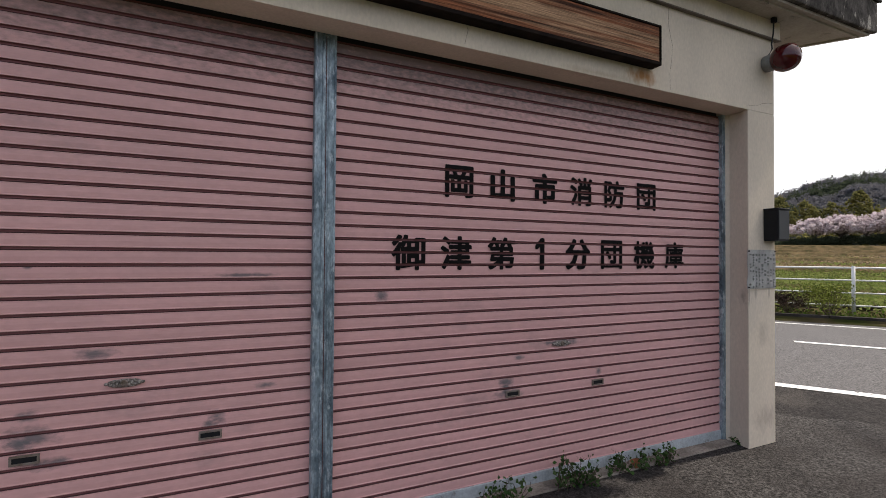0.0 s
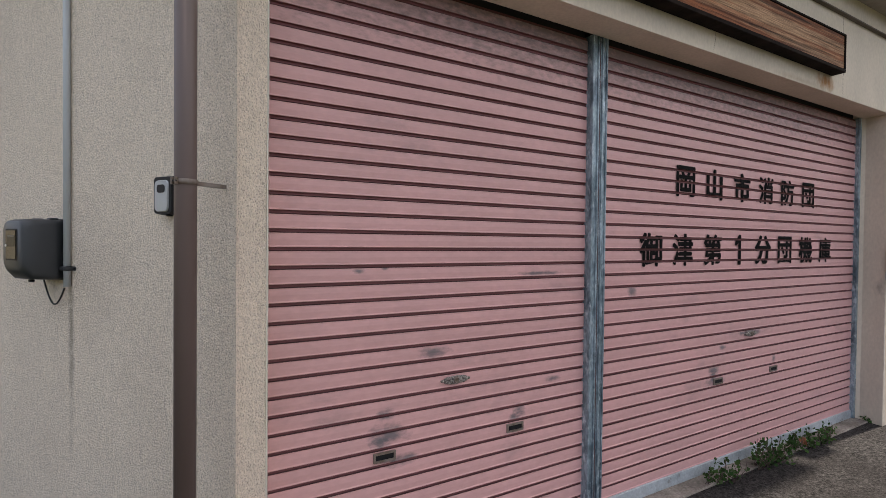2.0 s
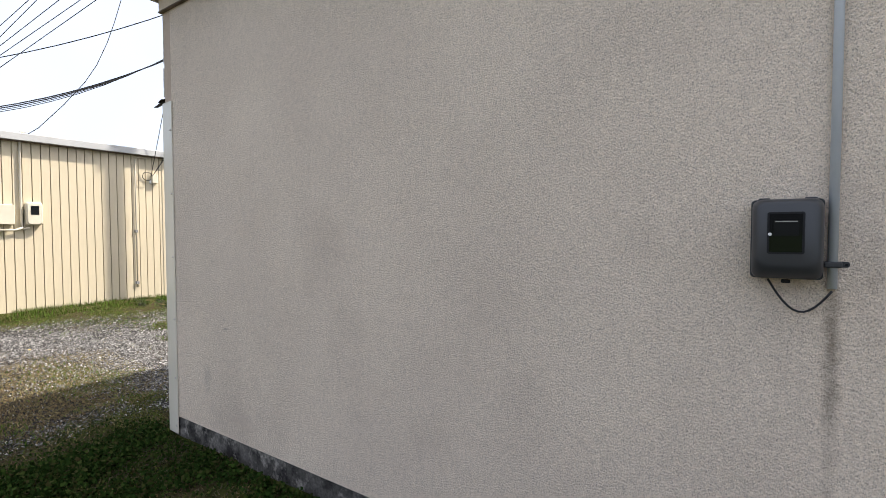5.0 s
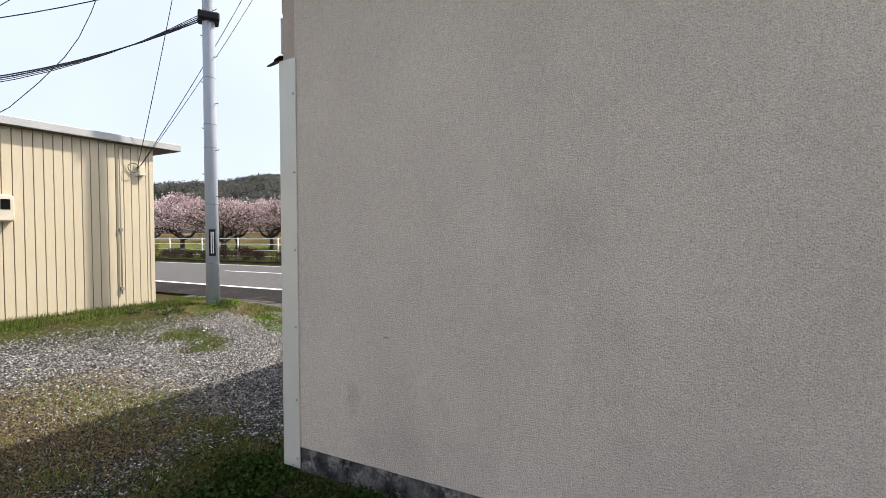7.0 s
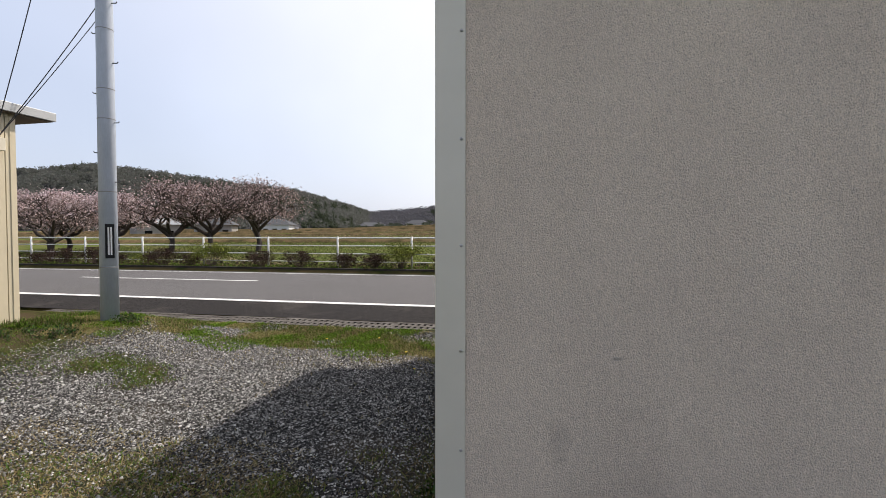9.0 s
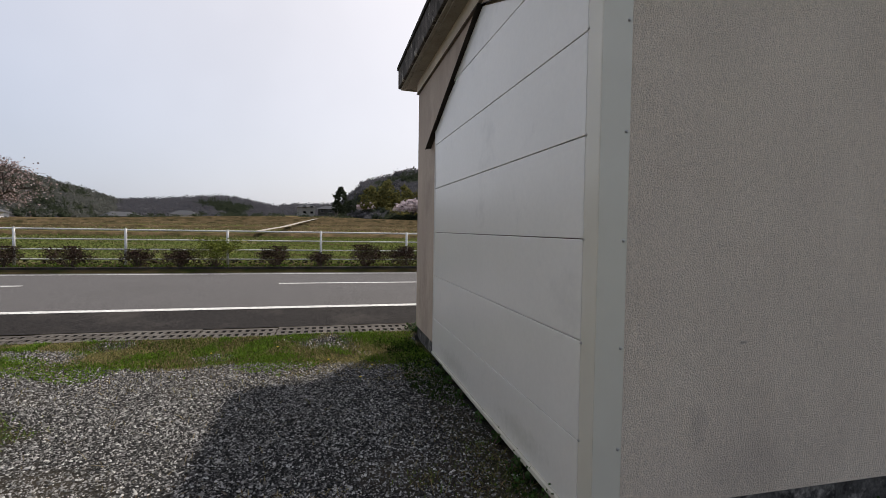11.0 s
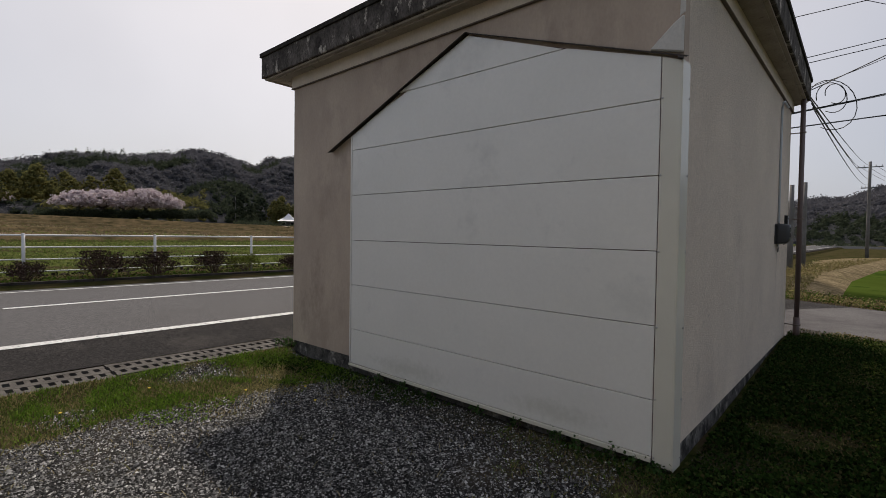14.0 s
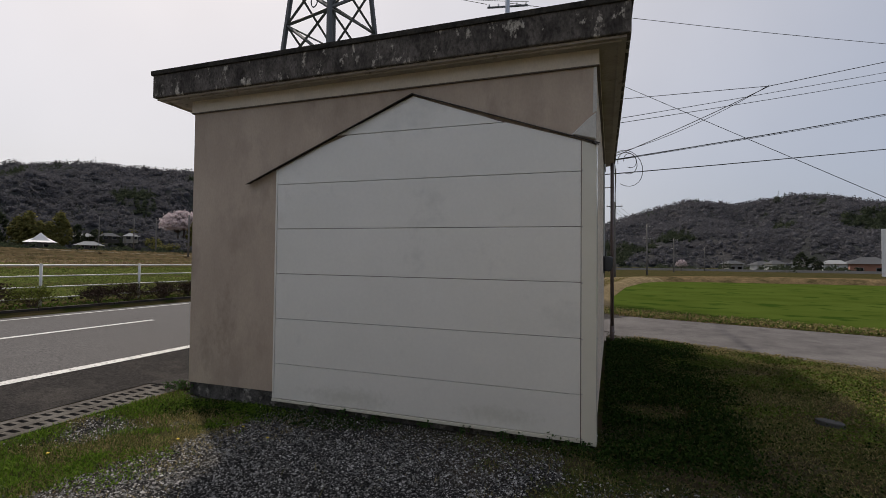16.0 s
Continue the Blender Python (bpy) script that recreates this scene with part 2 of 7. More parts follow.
SM = [((-0.72, 2.5, 0.73), (0.11, 0.2, 0.06)), ((-0.735, 2.5, 0.82), (0.05, 0.2, 0.03)), ((-0.76, 2.5, 0.70), (0.05, 0.2, 0.05)), ((2.02, 2.5, 0.935), (0.16, 0.2, 0.02)), ((1.62, 2.5, 0.68), (0.05, 0.2, 0.05)), ((-0.05, 2.5, 0.69), (0.04, 0.2, 0.03)), ((-0.66, 2.5, 0.61), (0.12, 0.2, 0.03)), ((-0.02, 2.5, 0.72), (0.05, 0.2, 0.05)), ((1.62, 2.5, 0.72), (0.07, 0.2, 0.045)), ((1.64, 2.5, 0.64), (0.12, 0.2, 0.04)), ((2.38, 2.5, 0.71), (0.03, 0.2, 0.04)), ((1.72, 2.5, 0.86), (0.05, 0.2, 0.02)), ((2.07, 2.5, 0.93), (0.17, 0.2, 0.03)), ((-0.5, 2.5, 1.06), (0.10, 0.2, 0.03)), ((0.2, 2.5, 0.85), (0.06, 0.2, 0.02)), ((0.8, 2.5, 1.28), (0.05, 0.2, 0.05)), ((-0.86, 2.5, 1.43), (0.03, 0.2, 0.012)), ((-0.74, 2.5, 1.44), (0.02, 0.2, 0.01)), ((0.1, 2.5, 1.40), (0.2, 0.2, 0.012))]
# the last, wide stain is lintel shade and grime together on the upper slats
M["pink"] = material("faded_pink_paint", (0.575, 0.325, 0.315), 0.45, second=(0.50, 0.295, 0.285), scale=2.0, amount=0.7, fine=25, fine_amount=0.05, third=(0.38, 0.24, 0.235), third_scale=2.6, third_cut=(0.58, 0.8), stretch=(1, 1, 2.0), per_object=0.03, spec=0.4, stains=[(c_, s_, (0.10, 0.10, 0.11), 0.85) for c_, s_ in SM] + [((1.2, 2.5, 2.64), (4.5, 0.4, 0.30), (0.12, 0.10, 0.10), 0.8)])
M["groove"] = material("dark_slat_joint", (0.075, 0.026, 0.028), 0.8)
# maroon for the recessed band between slats, with its shade in the colour
M["slat_joint"] = material("shaded_slat_joint", (0.17, 0.055, 0.058), 0.7, second=(0.12, 0.04, 0.042), scale=8)
# near-black backing sheet: paints the shadow gap above the slats
M["shade_metal"] = material("shutter_gap_shadow", (0.02, 0.018, 0.018), 0.8)
M["galv"] = material("galvanised_steel", (0.30, 0.375, 0.42), 0.45, 0.3, second=(0.07, 0.105, 0.13), scale=16, amount=1.0, fine=70, fine_amount=0.35, stretch=(1, 1, 0.4), third=(0.46, 0.52, 0.56), third_scale=24, third_cut=(0.54, 0.66))
M["bar"] = material("pale_galvanised_bar", (0.46, 0.51, 0.54), 0.45, 0.3, second=(0.30, 0.34, 0.37), scale=9, amount=0.8, fine=60, fine_amount=0.15, third=(0.20, 0.19, 0.18), third_scale=14, third_cut=(0.6, 0.7))
M["ink"] = material("black_sign_paint", (0.006, 0.0055, 0.006), 0.85, second=(0.012, 0.011, 0.011), scale=20, spec=0.08)
M["wood"] = material("weathered_cedar_board", (0.30, 0.11, 0.05), 0.7, second=(0.03, 0.013, 0.008), scale=5, amount=1.0, fine=70, fine_amount=0.5, bump=0.004, bump_scale=50, stretch=(0.13, 4, 6), third=(0.36, 0.22, 0.13), third_scale=3, third_cut=(0.5, 0.64), spec=0.1, pits=(14, 0.5))
# near-black for the sign's edges and backing
M["wood_dark"] = material("black_board_edge", (0.007, 0.005, 0.0045), 0.9, second=(0.02, 0.013, 0.01), scale=9, amount=0.9, spec=0.1, bump=0.004, bump_scale=40)
M["red_lens"] = material("red_lamp_glass", (0.062, 0.001, 0.004), 0.08, second=(0.03, 0.0005, 0.002), scale=12, spec=0.5)
M["grey_metal"] = material("grey_painted_metal", (0.22, 0.22, 0.215), 0.6, fine=60)
M["black"] = material("black_plastic", (0.009, 0.0095, 0.011), 0.55, second=(0.015, 0.016, 0.018), spec=0.2)
M["meter"] = material("dark_grey_meter_plastic", (0.030, 0.033, 0.037), 0.45, second=(0.04, 0.043, 0.047), scale=6)
M["silver"] = material("silver_plastic", (0.36, 0.38, 0.40), 0.4, 0.3)
M["conduit"] = material("grey_pvc_conduit", (0.47, 0.50, 0.52), 0.5, second=(0.40, 0.43, 0.45), scale=5)
M["downpipe"] = material("brown_pvc_downpipe", (0.118, 0.082, 0.074), 0.5, second=(0.09, 0.064, 0.058), scale=3, amount=0.6, stretch=(1, 1, 0.3))
M["steel"] = material("worn_steel", (0.42, 0.41, 0.39), 0.4, 0.7, fine=60)
M["cast"] = material("grimy_cast_steel", (0.34, 0.31, 0.28), 0.5, 0.4, second=(0.07, 0.06, 0.055), scale=90, amount=1.0, fine=200, fine_amount=0.3)
M["strap"] = material("rusty_strap_steel", (0.20, 0.17, 0.15), 0.6, 0.3, second=(0.12, 0.085, 0.06), scale=30, amount=0.9)
M["plate"] = material("old_aluminium_notice", (0.40, 0.40, 0.385), 0.5, 0.2, second=(0.27, 0.26, 0.245), scale=14, amount=0.9, stretch=(1, 1, 0.25))
M["faint"] = material("faded_print", (0.30, 0.30, 0.285), 0.8)
M["panel"] = material("off_white_metal_siding", (0.735, 0.715, 0.665), 0.30, second=(0.67, 0.655, 0.605), scale=0.9, amount=0.7, fine=30, fine_amount=0.02, third=(0.47, 0.465, 0.43), third_scale=1.1, third_cut=(0.56, 0.85), per_object=0.015, spec=0.55, stains=[((-3.05, 7.45, 0.12), (0.05, 0.05, 0.1), (0.6, 0.6, 0.58), 0.7), ((-3.5, 7.1, 0.1), (0.5, 0.5, 0.1), (0.50, 0.49, 0.42), 0.5), ((-2.2, 8.0, 0.1), (0.7, 0.6, 0.12), (0.50, 0.49, 0.42), 0.5)])
# front plaster's tone taken down for the rear wall, plus brown stains
M["rear_plaster"] = material("darker_rear_plaster", (0.46, 0.375, 0.30), 0.92, second=(0.37, 0.295, 0.235), scale=2.4, amount=0.8, fine=60, fine_amount=0.05, bump=0.0015, bump_scale=90, third=(0.30, 0.235, 0.19), third_scale=2.2, third_cut=(0.52, 0.76), stretch=(1, 1, 0.5), stains=[((-0.85, 8.95, 0.75), (0.22, 0.22, 0.6), (0.24, 0.185, 0.15), 0.7), ((-0.62, 9.1, 0.45), (0.2, 0.2, 0.4), (0.22, 0.175, 0.145), 0.6), ((-0.9, 8.9, 1.6), (0.12, 0.12, 0.7), (0.30, 0.22, 0.185), 0.5)])
M["trim"] = material("cream_metal_trim", (0.64, 0.615, 0.525), 0.24, second=(0.57, 0.545, 0.46), scale=2, amount=0.6)
M["flashing"] = material("brown_metal_flashing", (0.032, 0.026, 0.022), 0.7, second=(0.06, 0.048, 0.04), scale=8, spec=0.2)
M["mortar"] = material("pale_mortar_patch", (0.55, 0.53, 0.49), 0.9, fine=60, fine_amount=0.08)
M["asphalt"] = material("worn_asphalt", (0.12, 0.116, 0.117), 0.9, second=(0.05, 0.048, 0.049), scale=26, amount=0.8, fine=70, fine_amount=0.6, bump=0.006, bump_scale=60, third=(0.085, 0.082, 0.082), third_scale=0.5, third_cut=(0.48, 0.7), spec=0.08)
M["asphalt_dark"] = material("patched_asphalt", (0.032, 0.029, 0.028), 0.92, second=(0.012, 0.011, 0.011), scale=26, amount=0.9, fine=70, fine_amount=0.65, bump=0.01, bump_scale=60, third=(0.06, 0.054, 0.049), third_scale=0.9, third_cut=(0.52, 0.75), spec=0.08)
M["apron"] = material("old_stony_asphalt", (0.066, 0.062, 0.060), 0.92, second=(0.012, 0.011, 0.0105), scale=46, amount=1.0, fine=95, fine_amount=0.8, bump=0.012, bump_scale=70, third=(0.026, 0.023, 0.022), third_scale=0.9, third_cut=(0.44, 0.62), spec=0.08)
M["lane"] = material("pale_lane_asphalt", (0.113, 0.106, 0.105), 0.92, second=(0.0701, 0.0655, 0.0655), scale=2.2, amount=0.9, fine=60, fine_amount=0.35, bump=0.006, bump_scale=60, third=(0.138, 0.13, 0.127), third_scale=0.5, third_cut=(0.5, 0.7), spec=0.08)
M["line"] = material("worn_white_road_paint", (0.62, 0.62, 0.61), 0.8, second=(0.45, 0.45, 0.44), scale=9, amount=0.9, fine=50, fine_amount=0.15, third=(0.11, 0.11, 0.11), third_scale=16, third_cut=(0.57, 0.66), spec=0.1)
# kerb tone taken near-black: its shadow side is put into the colour
M["kerb"] = material("shadow_side_kerb_concrete", (0.05, 0.046, 0.042), 0.95, second=(0.02, 0.018, 0.016), scale=3, amount=1.0, fine=40, fine_amount=0.2, spec=0.05)
M["grate"] = material("concrete_drain_cover", (0.115, 0.106, 0.096), 0.95, second=(0.06, 0.054, 0.048), scale=4, amount=0.9, fine=50, fine_amount=0.25, spec=0.08)
# near-black gutter floor beneath the covers
M["drain_dark"] = material("dark_drain_bottom", (0.02, 0.018, 0.015), 0.9)
M["rail"] = material("white_painted_rail", (0.60, 0.60, 0.59), 0.5, second=(0.48, 0.48, 0.46), scale=4)
M["shed"] = material("cream_corrugated_steel", (0.57, 0.50, 0.36), 0.5, second=(0.50, 0.44, 0.32), scale=0.8, amount=0.7, fine=20, fine_amount=0.03, stretch=(1, 1, 0.3))
M["shed_roof"] = material("pale_steel_eave", (0.45, 0.46, 0.46), 0.5, 0.2, second=(0.35, 0.36, 0.36), scale=3)
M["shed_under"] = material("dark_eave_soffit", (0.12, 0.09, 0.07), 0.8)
M["cream"] = material("cream_plastic", (0.62, 0.57, 0.46), 0.5)
M["pole"] = material("grey_concrete_pole", (0.42, 0.465, 0.53), 0.8, second=(0.34, 0.38, 0.44), scale=5, amount=0.6, fine=60, fine_amount=0.06, stretch=(1, 1, 0.2))
M["pole_far"] = material("weathered_brown_pole", (0.17, 0.16, 0.15), 0.85, second=(0.11, 0.10, 0.095), scale=4, amount=0.7)
M["wire"] = material("black_cable", (0.015, 0.015, 0.017), 0.6)
M["white"] = material("white_reflector", (0.72, 0.72, 0.72), 0.5)
M["bark"] = material("dark_bark", (0.06, 0.045, 0.038), 0.9, second=(0.035, 0.027, 0.024), scale=12, fine=60, fine_amount=0.25)
M["twig"] = material("brown_twig", (0.085, 0.055, 0.045), 0.9)
M["lattice"] = material("lattice_steel", (0.085, 0.09, 0.096), 0.6, 0.3)
M["stone"] = island_material("crushed_grey_stone", [(0.024, 0.024, 0.025), (0.20, 0.198, 0.194), (0.062, 0.062, 0.063), (0.33, 0.325, 0.315), (0.016, 0.016, 0.016), (0.125, 0.122, 0.118), (0.54, 0.53, 0.51), (0.075, 0.067, 0.053)])
M["grass"] = island_material("short_spring_grass", [(0.045, 0.090, 0.012), (0.095, 0.165, 0.022), (0.065, 0.125, 0.015), (0.17, 0.14, 0.065), (0.075, 0.06, 0.032), (0.035, 0.07, 0.011), (0.125, 0.155, 0.04)], thin=0.2)
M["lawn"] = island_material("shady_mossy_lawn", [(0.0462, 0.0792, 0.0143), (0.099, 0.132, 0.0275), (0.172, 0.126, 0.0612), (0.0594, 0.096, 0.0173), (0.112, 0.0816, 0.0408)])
M["straw"] = island_material("dry_straw_grass", [(0.231, 0.185, 0.0851), (0.311, 0.258, 0.128), (0.162, 0.129, 0.0617), (0.162, 0.162, 0.0479)], thin=0.3)
M["meadow"] = island_material("meadow_grass_blades", [(0.0806, 0.114, 0.026), (0.143, 0.176, 0.0442), (0.195, 0.215, 0.065), (0.111, 0.107, 0.0468), (0.107, 0.153, 0.0338)], thin=0.3)
M["stubble"] = island_material("brown_field_stubble", [(0.203, 0.145, 0.087), (0.138, 0.109, 0.0623), (0.275, 0.21, 0.131), (0.145, 0.152, 0.0551)], thin=0.3)
M["ditch"] = island_material("dead_ditch_growth", [(0.022, 0.018, 0.013), (0.035, 0.028, 0.02), (0.05, 0.04, 0.028), (0.02, 0.022, 0.011)])
M["thatch"] = island_material("brown_thatch", [(0.158, 0.108, 0.055), (0.0965, 0.0702, 0.0351), (0.214, 0.153, 0.0796), (0.0827, 0.0858, 0.0269)])
# leaf tones lowered towards black: shade at the wall's foot is in them
M["clover"] = island_material("shade_dark_clover_leaves", [(0.0076, 0.019, 0.0038), (0.019, 0.0399, 0.0076), (0.0114, 0.0285, 0.00532), (0.0361, 0.0627, 0.0129), (0.0475, 0.0399, 0.0167)])
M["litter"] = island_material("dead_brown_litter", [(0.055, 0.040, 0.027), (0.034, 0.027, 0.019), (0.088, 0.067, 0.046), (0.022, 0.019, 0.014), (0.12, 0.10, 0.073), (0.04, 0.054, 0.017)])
M["fresh"] = island_material("fresh_weed_leaves", [(0.08, 0.145, 0.016), (0.15, 0.235, 0.03), (0.10, 0.175, 0.02), (0.035, 0.07, 0.010)], thin=0.25)
M["lawn_leaf"] = island_material("lawn_weed_leaves", [(0.0792, 0.126, 0.0224), (0.132, 0.18, 0.0347), (0.0554, 0.09, 0.0173), (0.185, 0.156, 0.051)])
M["flat_stone"] = material("bluish_grey_stone", (0.085, 0.085, 0.085), 0.9, second=(0.05, 0.05, 0.048), scale=9, amount=0.8, fine=60, fine_amount=0.2, bump=0.004, bump_scale=50, spec=0.1)
M["weed"] = island_material("weed_leaves", [(0.032, 0.07, 0.022), (0.06, 0.115, 0.034), (0.024, 0.05, 0.018), (0.07, 0.10, 0.04)], thin=0.2)
M["yellow"] = material("yellow_flower", (0.72, 0.50, 0.03), 0.7)
M["shrub_red"] = island_material("winter_azalea_leaves", [(0.035, 0.02, 0.018), (0.065, 0.038, 0.032), (0.045, 0.036, 0.022), (0.028, 0.02, 0.017)])
M["shrub_green"] = island_material("fresh_azalea_leaves", [(0.10, 0.13, 0.025), (0.18, 0.20, 0.035), (0.07, 0.09, 0.025), (0.24, 0.25, 0.05)])
M["blossom"] = island_material("cherry_blossom", [(0.68, 0.56, 0.58), (0.46, 0.35, 0.36), (0.76, 0.67, 0.68), (0.26, 0.17, 0.16), (0.56, 0.45, 0.46)], thin=0.3)
M["blossom_dark"] = island_material("fading_cherry_blossom", [(0.34, 0.25, 0.245), (0.56, 0.47, 0.47), (0.20, 0.135, 0.12), (0.42, 0.33, 0.325), (0.32, 0.225, 0.205)], thin=0.15)
M["blossom_pale"] = island_material("pale_cherry_blossom", [(0.70, 0.61, 0.63), (0.48, 0.40, 0.42), (0.78, 0.71, 0.73), (0.30, 0.24, 0.24)], thin=0.35)
M["tree_dark"] = island_material("dark_evergreen", [(0.0264, 0.036, 0.0228), (0.0528, 0.0648, 0.0396), (0.036, 0.048, 0.03), (0.072, 0.0816, 0.0516)], thin=0.45)
# far bare woods lightened to blue-grey: the haze is in the colour
M["tree_bare"] = island_material("hazed_bare_woodland", [(0.0979, 0.097, 0.11), (0.124, 0.121, 0.133), (0.0835, 0.0853, 0.0973), (0.107, 0.107, 0.116), (0.144, 0.141, 0.151)], thin=0.45)
# northern woods: pale grey-green that carries the distance haze
M["tree_hazed"] = island_material("hazed_grey_green_woodland", [(0.119, 0.125, 0.112), (0.156, 0.16, 0.147), (0.09, 0.0975, 0.085), (0.131, 0.128, 0.12), (0.07, 0.08, 0.0625)], thin=0.45)
M["meadow_green"] = island_material("fresh_meadow_blades", [(0.085, 0.115, 0.030), (0.13, 0.155, 0.045), (0.165, 0.18, 0.06), (0.12, 0.11, 0.055), (0.10, 0.135, 0.034)], thin=0.3)
M["tree_bamboo"] = island_material("yellow_green_bamboo", [(0.15, 0.14, 0.05), (0.22, 0.20, 0.068), (0.10, 0.098, 0.038), (0.15, 0.15, 0.052)], thin=0.45)
M["house_wall"] = material("pale_house_wall", (0.30, 0.285, 0.265), 0.85, second=(0.24, 0.225, 0.21), scale=0.6, spec=0.1)
M["house_white"] = material("white_house_wall", (0.72, 0.72, 0.72), 0.7)
M["house_dark"] = material("dark_timber_wall", (0.05, 0.045, 0.042), 0.8, second=(0.03, 0.028, 0.027), scale=1.5)
M["house_pale"] = material("pale_sheet_roof", (0.24, 0.25, 0.26), 0.9, second=(0.19, 0.20, 0.21), scale=1.0, spec=0.05)
M["house_roof"] = material("grey_tile_roof", (0.085, 0.088, 0.095), 0.9, second=(0.06, 0.062, 0.066), scale=2, spec=0.05)
M["house_red"] = material("reddish_house_wall", (0.33, 0.16, 0.11), 0.8)
M["pane"] = material("dark_window_glass", (0.006, 0.007, 0.008), 0.06, spec=0.3)
M["path"] = material("pale_concrete_path", (0.33, 0.30, 0.26), 0.9, spec=0.08)
M["hill"] = material("leafless_hillside", (0.0425, 0.0425, 0.0462), 0.95, second=(0.0275, 0.0312, 0.0287), scale=0.035, amount=0.9, fine=0.5, fine_amount=0.25, bump=0.9, bump_scale=0.45, third=(0.065, 0.0625, 0.0625), third_scale=0.02, third_cut=(0.5, 0.7), spec=0.0)


def ground_material():
    """Soil with gravel, grass and field strips, blended by the painted zones."""
    m = bpy.data.materials.new("lot_and_fields")
    m.use_nodes = True
    n, l = m.node_tree.nodes, m.node_tree.links
    p = n["Principled BSDF"]
    p.inputs["Roughness"].default_value = 0.95
    p.inputs["Specular IOR Level"].default_value = 0.0
    geo = n.new("ShaderNodeNewGeometry")

    def noise_of(s, detail=5):
        x = n.new("ShaderNodeTexNoise")
        x.inputs["Scale"].default_value, x.inputs["Detail"].default_value = s, detail
        l.new(geo.outputs["Position"], x.inputs["Vector"])
        return x.outputs["Fac"]

    def rows_of(s, detail=5):
        # noise drawn out along the field rows
        mp = n.new("ShaderNodeMapping")
        mp.inputs["Rotation"].default_value = (0, 0, -math.atan2(0.555, 0.832))
        mp.inputs["Scale"].default_value = (1, 0.07, 0.3)
        l.new(geo.outputs["Position"], mp.inputs[0])
        x = n.new("ShaderNodeTexNoise")
        x.inputs["Scale"].default_value, x.inputs["Detail"].default_value = s, detail
        l.new(mp.outputs[0], x.inputs["Vector"])
        return x.outputs["Fac"]

    def two(a, b, f, lo=0.4, hi=0.6):
        r = n.new("ShaderNodeMapRange")
        r.inputs[1].default_value, r.inputs[2].default_value = lo, hi
        l.new(f, r.inputs[0])
        x = n.new("ShaderNodeMix")
        x.data_type = "RGBA"
        l.new(r.outputs[0], x.inputs[0])
        for k, v in ((6, a), (7, b)):
            if hasattr(v, "links"):
                l.new(v, x.inputs[k])
            else:
                x.inputs[k].default_value = (*v, 1)
        return x.outputs[2]

    def zone(name):
        x = n.new("ShaderNodeAttribute")
        x.attribute_name = name
        return x.outputs["Fac"]

    soil = two((0.045, 0.036, 0.026), (0.08, 0.064, 0.044), noise_of(3))
    gravel = two((0.008, 0.008, 0.008), (0.05, 0.049, 0.048), noise_of(70, 3), 0.36, 0.66)
    gravel = two(gravel, (0.065, 0.054, 0.038), noise_of(1.1), 0.55, 0.85)
    grass = two((0.020, 0.028, 0.008), (0.050, 0.056, 0.017), noise_of(9, 6), 0.35, 0.65)
    grass = two(grass, (0.058, 0.045, 0.028), noise_of(1.6), 0.45, 0.65)
    col = two(soil, gravel, zone("gravel"), 0.2, 0.8)
    col = two(col, grass, zone("grass"), 0.3, 0.75)
    paddy = two((0.042, 0.063, 0.011), (0.055, 0.079, 0.015), noise_of(0.35, 8), 0.35, 0.65)
    paddy = two(paddy, (0.024, 0.046, 0.008), noise_of(0.8, 9), 0.57, 0.66)
    col = two(col, paddy, zone("paddy"), 0.4, 0.6)
    meadow = two((0.044, 0.06, 0.017), (0.09, 0.10, 0.032), rows_of(0.9, 7), 0.38, 0.62)
    meadow = two(meadow, (0.05, 0.040, 0.021), rows_of(0.25, 5), 0.55, 0.62)
    col = two(col, meadow, zone("meadow"), 0.4, 0.6)
    spring = two((0.062, 0.080, 0.024), (0.095, 0.105, 0.036), rows_of(0.9, 7), 0.38, 0.62)
    spring = two(spring, (0.11, 0.092, 0.052), rows_of(0.25, 5), 0.56, 0.64)
    brown = two((0.15, 0.108, 0.066), (0.072, 0.056, 0.032), rows_of(0.55, 8), 0.4, 0.6)
    brown = two(brown, (0.066, 0.078, 0.022), rows_of(0.14, 4), 0.50, 0.56)
    col = two(col, brown, zone("brown"), 0.4, 0.6)
    col = two(col, spring, zone("spring"), 0.4, 0.6)
    verge = two((0.024, 0.030, 0.009), (0.066, 0.050, 0.027), noise_of(1.2, 7), 0.35, 0.65)
    col = two(col, verge, zone("verge"), 0.35, 0.65)
    l.new(col, p.inputs["Base Color"])
    b = n.new("ShaderNodeBump")
    b.inputs["Strength"].default_value, b.inputs["Distance"].default_value = 0.9, 0.02
    l.new(noise_of(45, 4), b.inputs["Height"])
    l.new(b.outputs[0], p.inputs["Normal"])
    return m


M["ground"] = ground_material()


# ---- ground, road and lane ----
def road_z(a, b):
    edge = 0.03 - 0.08 * smooth(2, 7, b)
    return float(np.interp(a, [5.45, 6.6, 9.9, 13.2, 13.95], [edge, 0.065, 0.12, 0.05, 0.03]))


def rise(a, b):
    z = float(np.interp(a, [17, 19, 30, 45, 70, 110, 160, 260], [0.12, -0.15, 0.1, 0.9, 1.9, 3.3, 5.2, 9]))
    return z * (1 - 0.35 * smooth(25, 90, b)) * (1 - 0.25 * smooth(10, -85, b)) if z > 0 else z


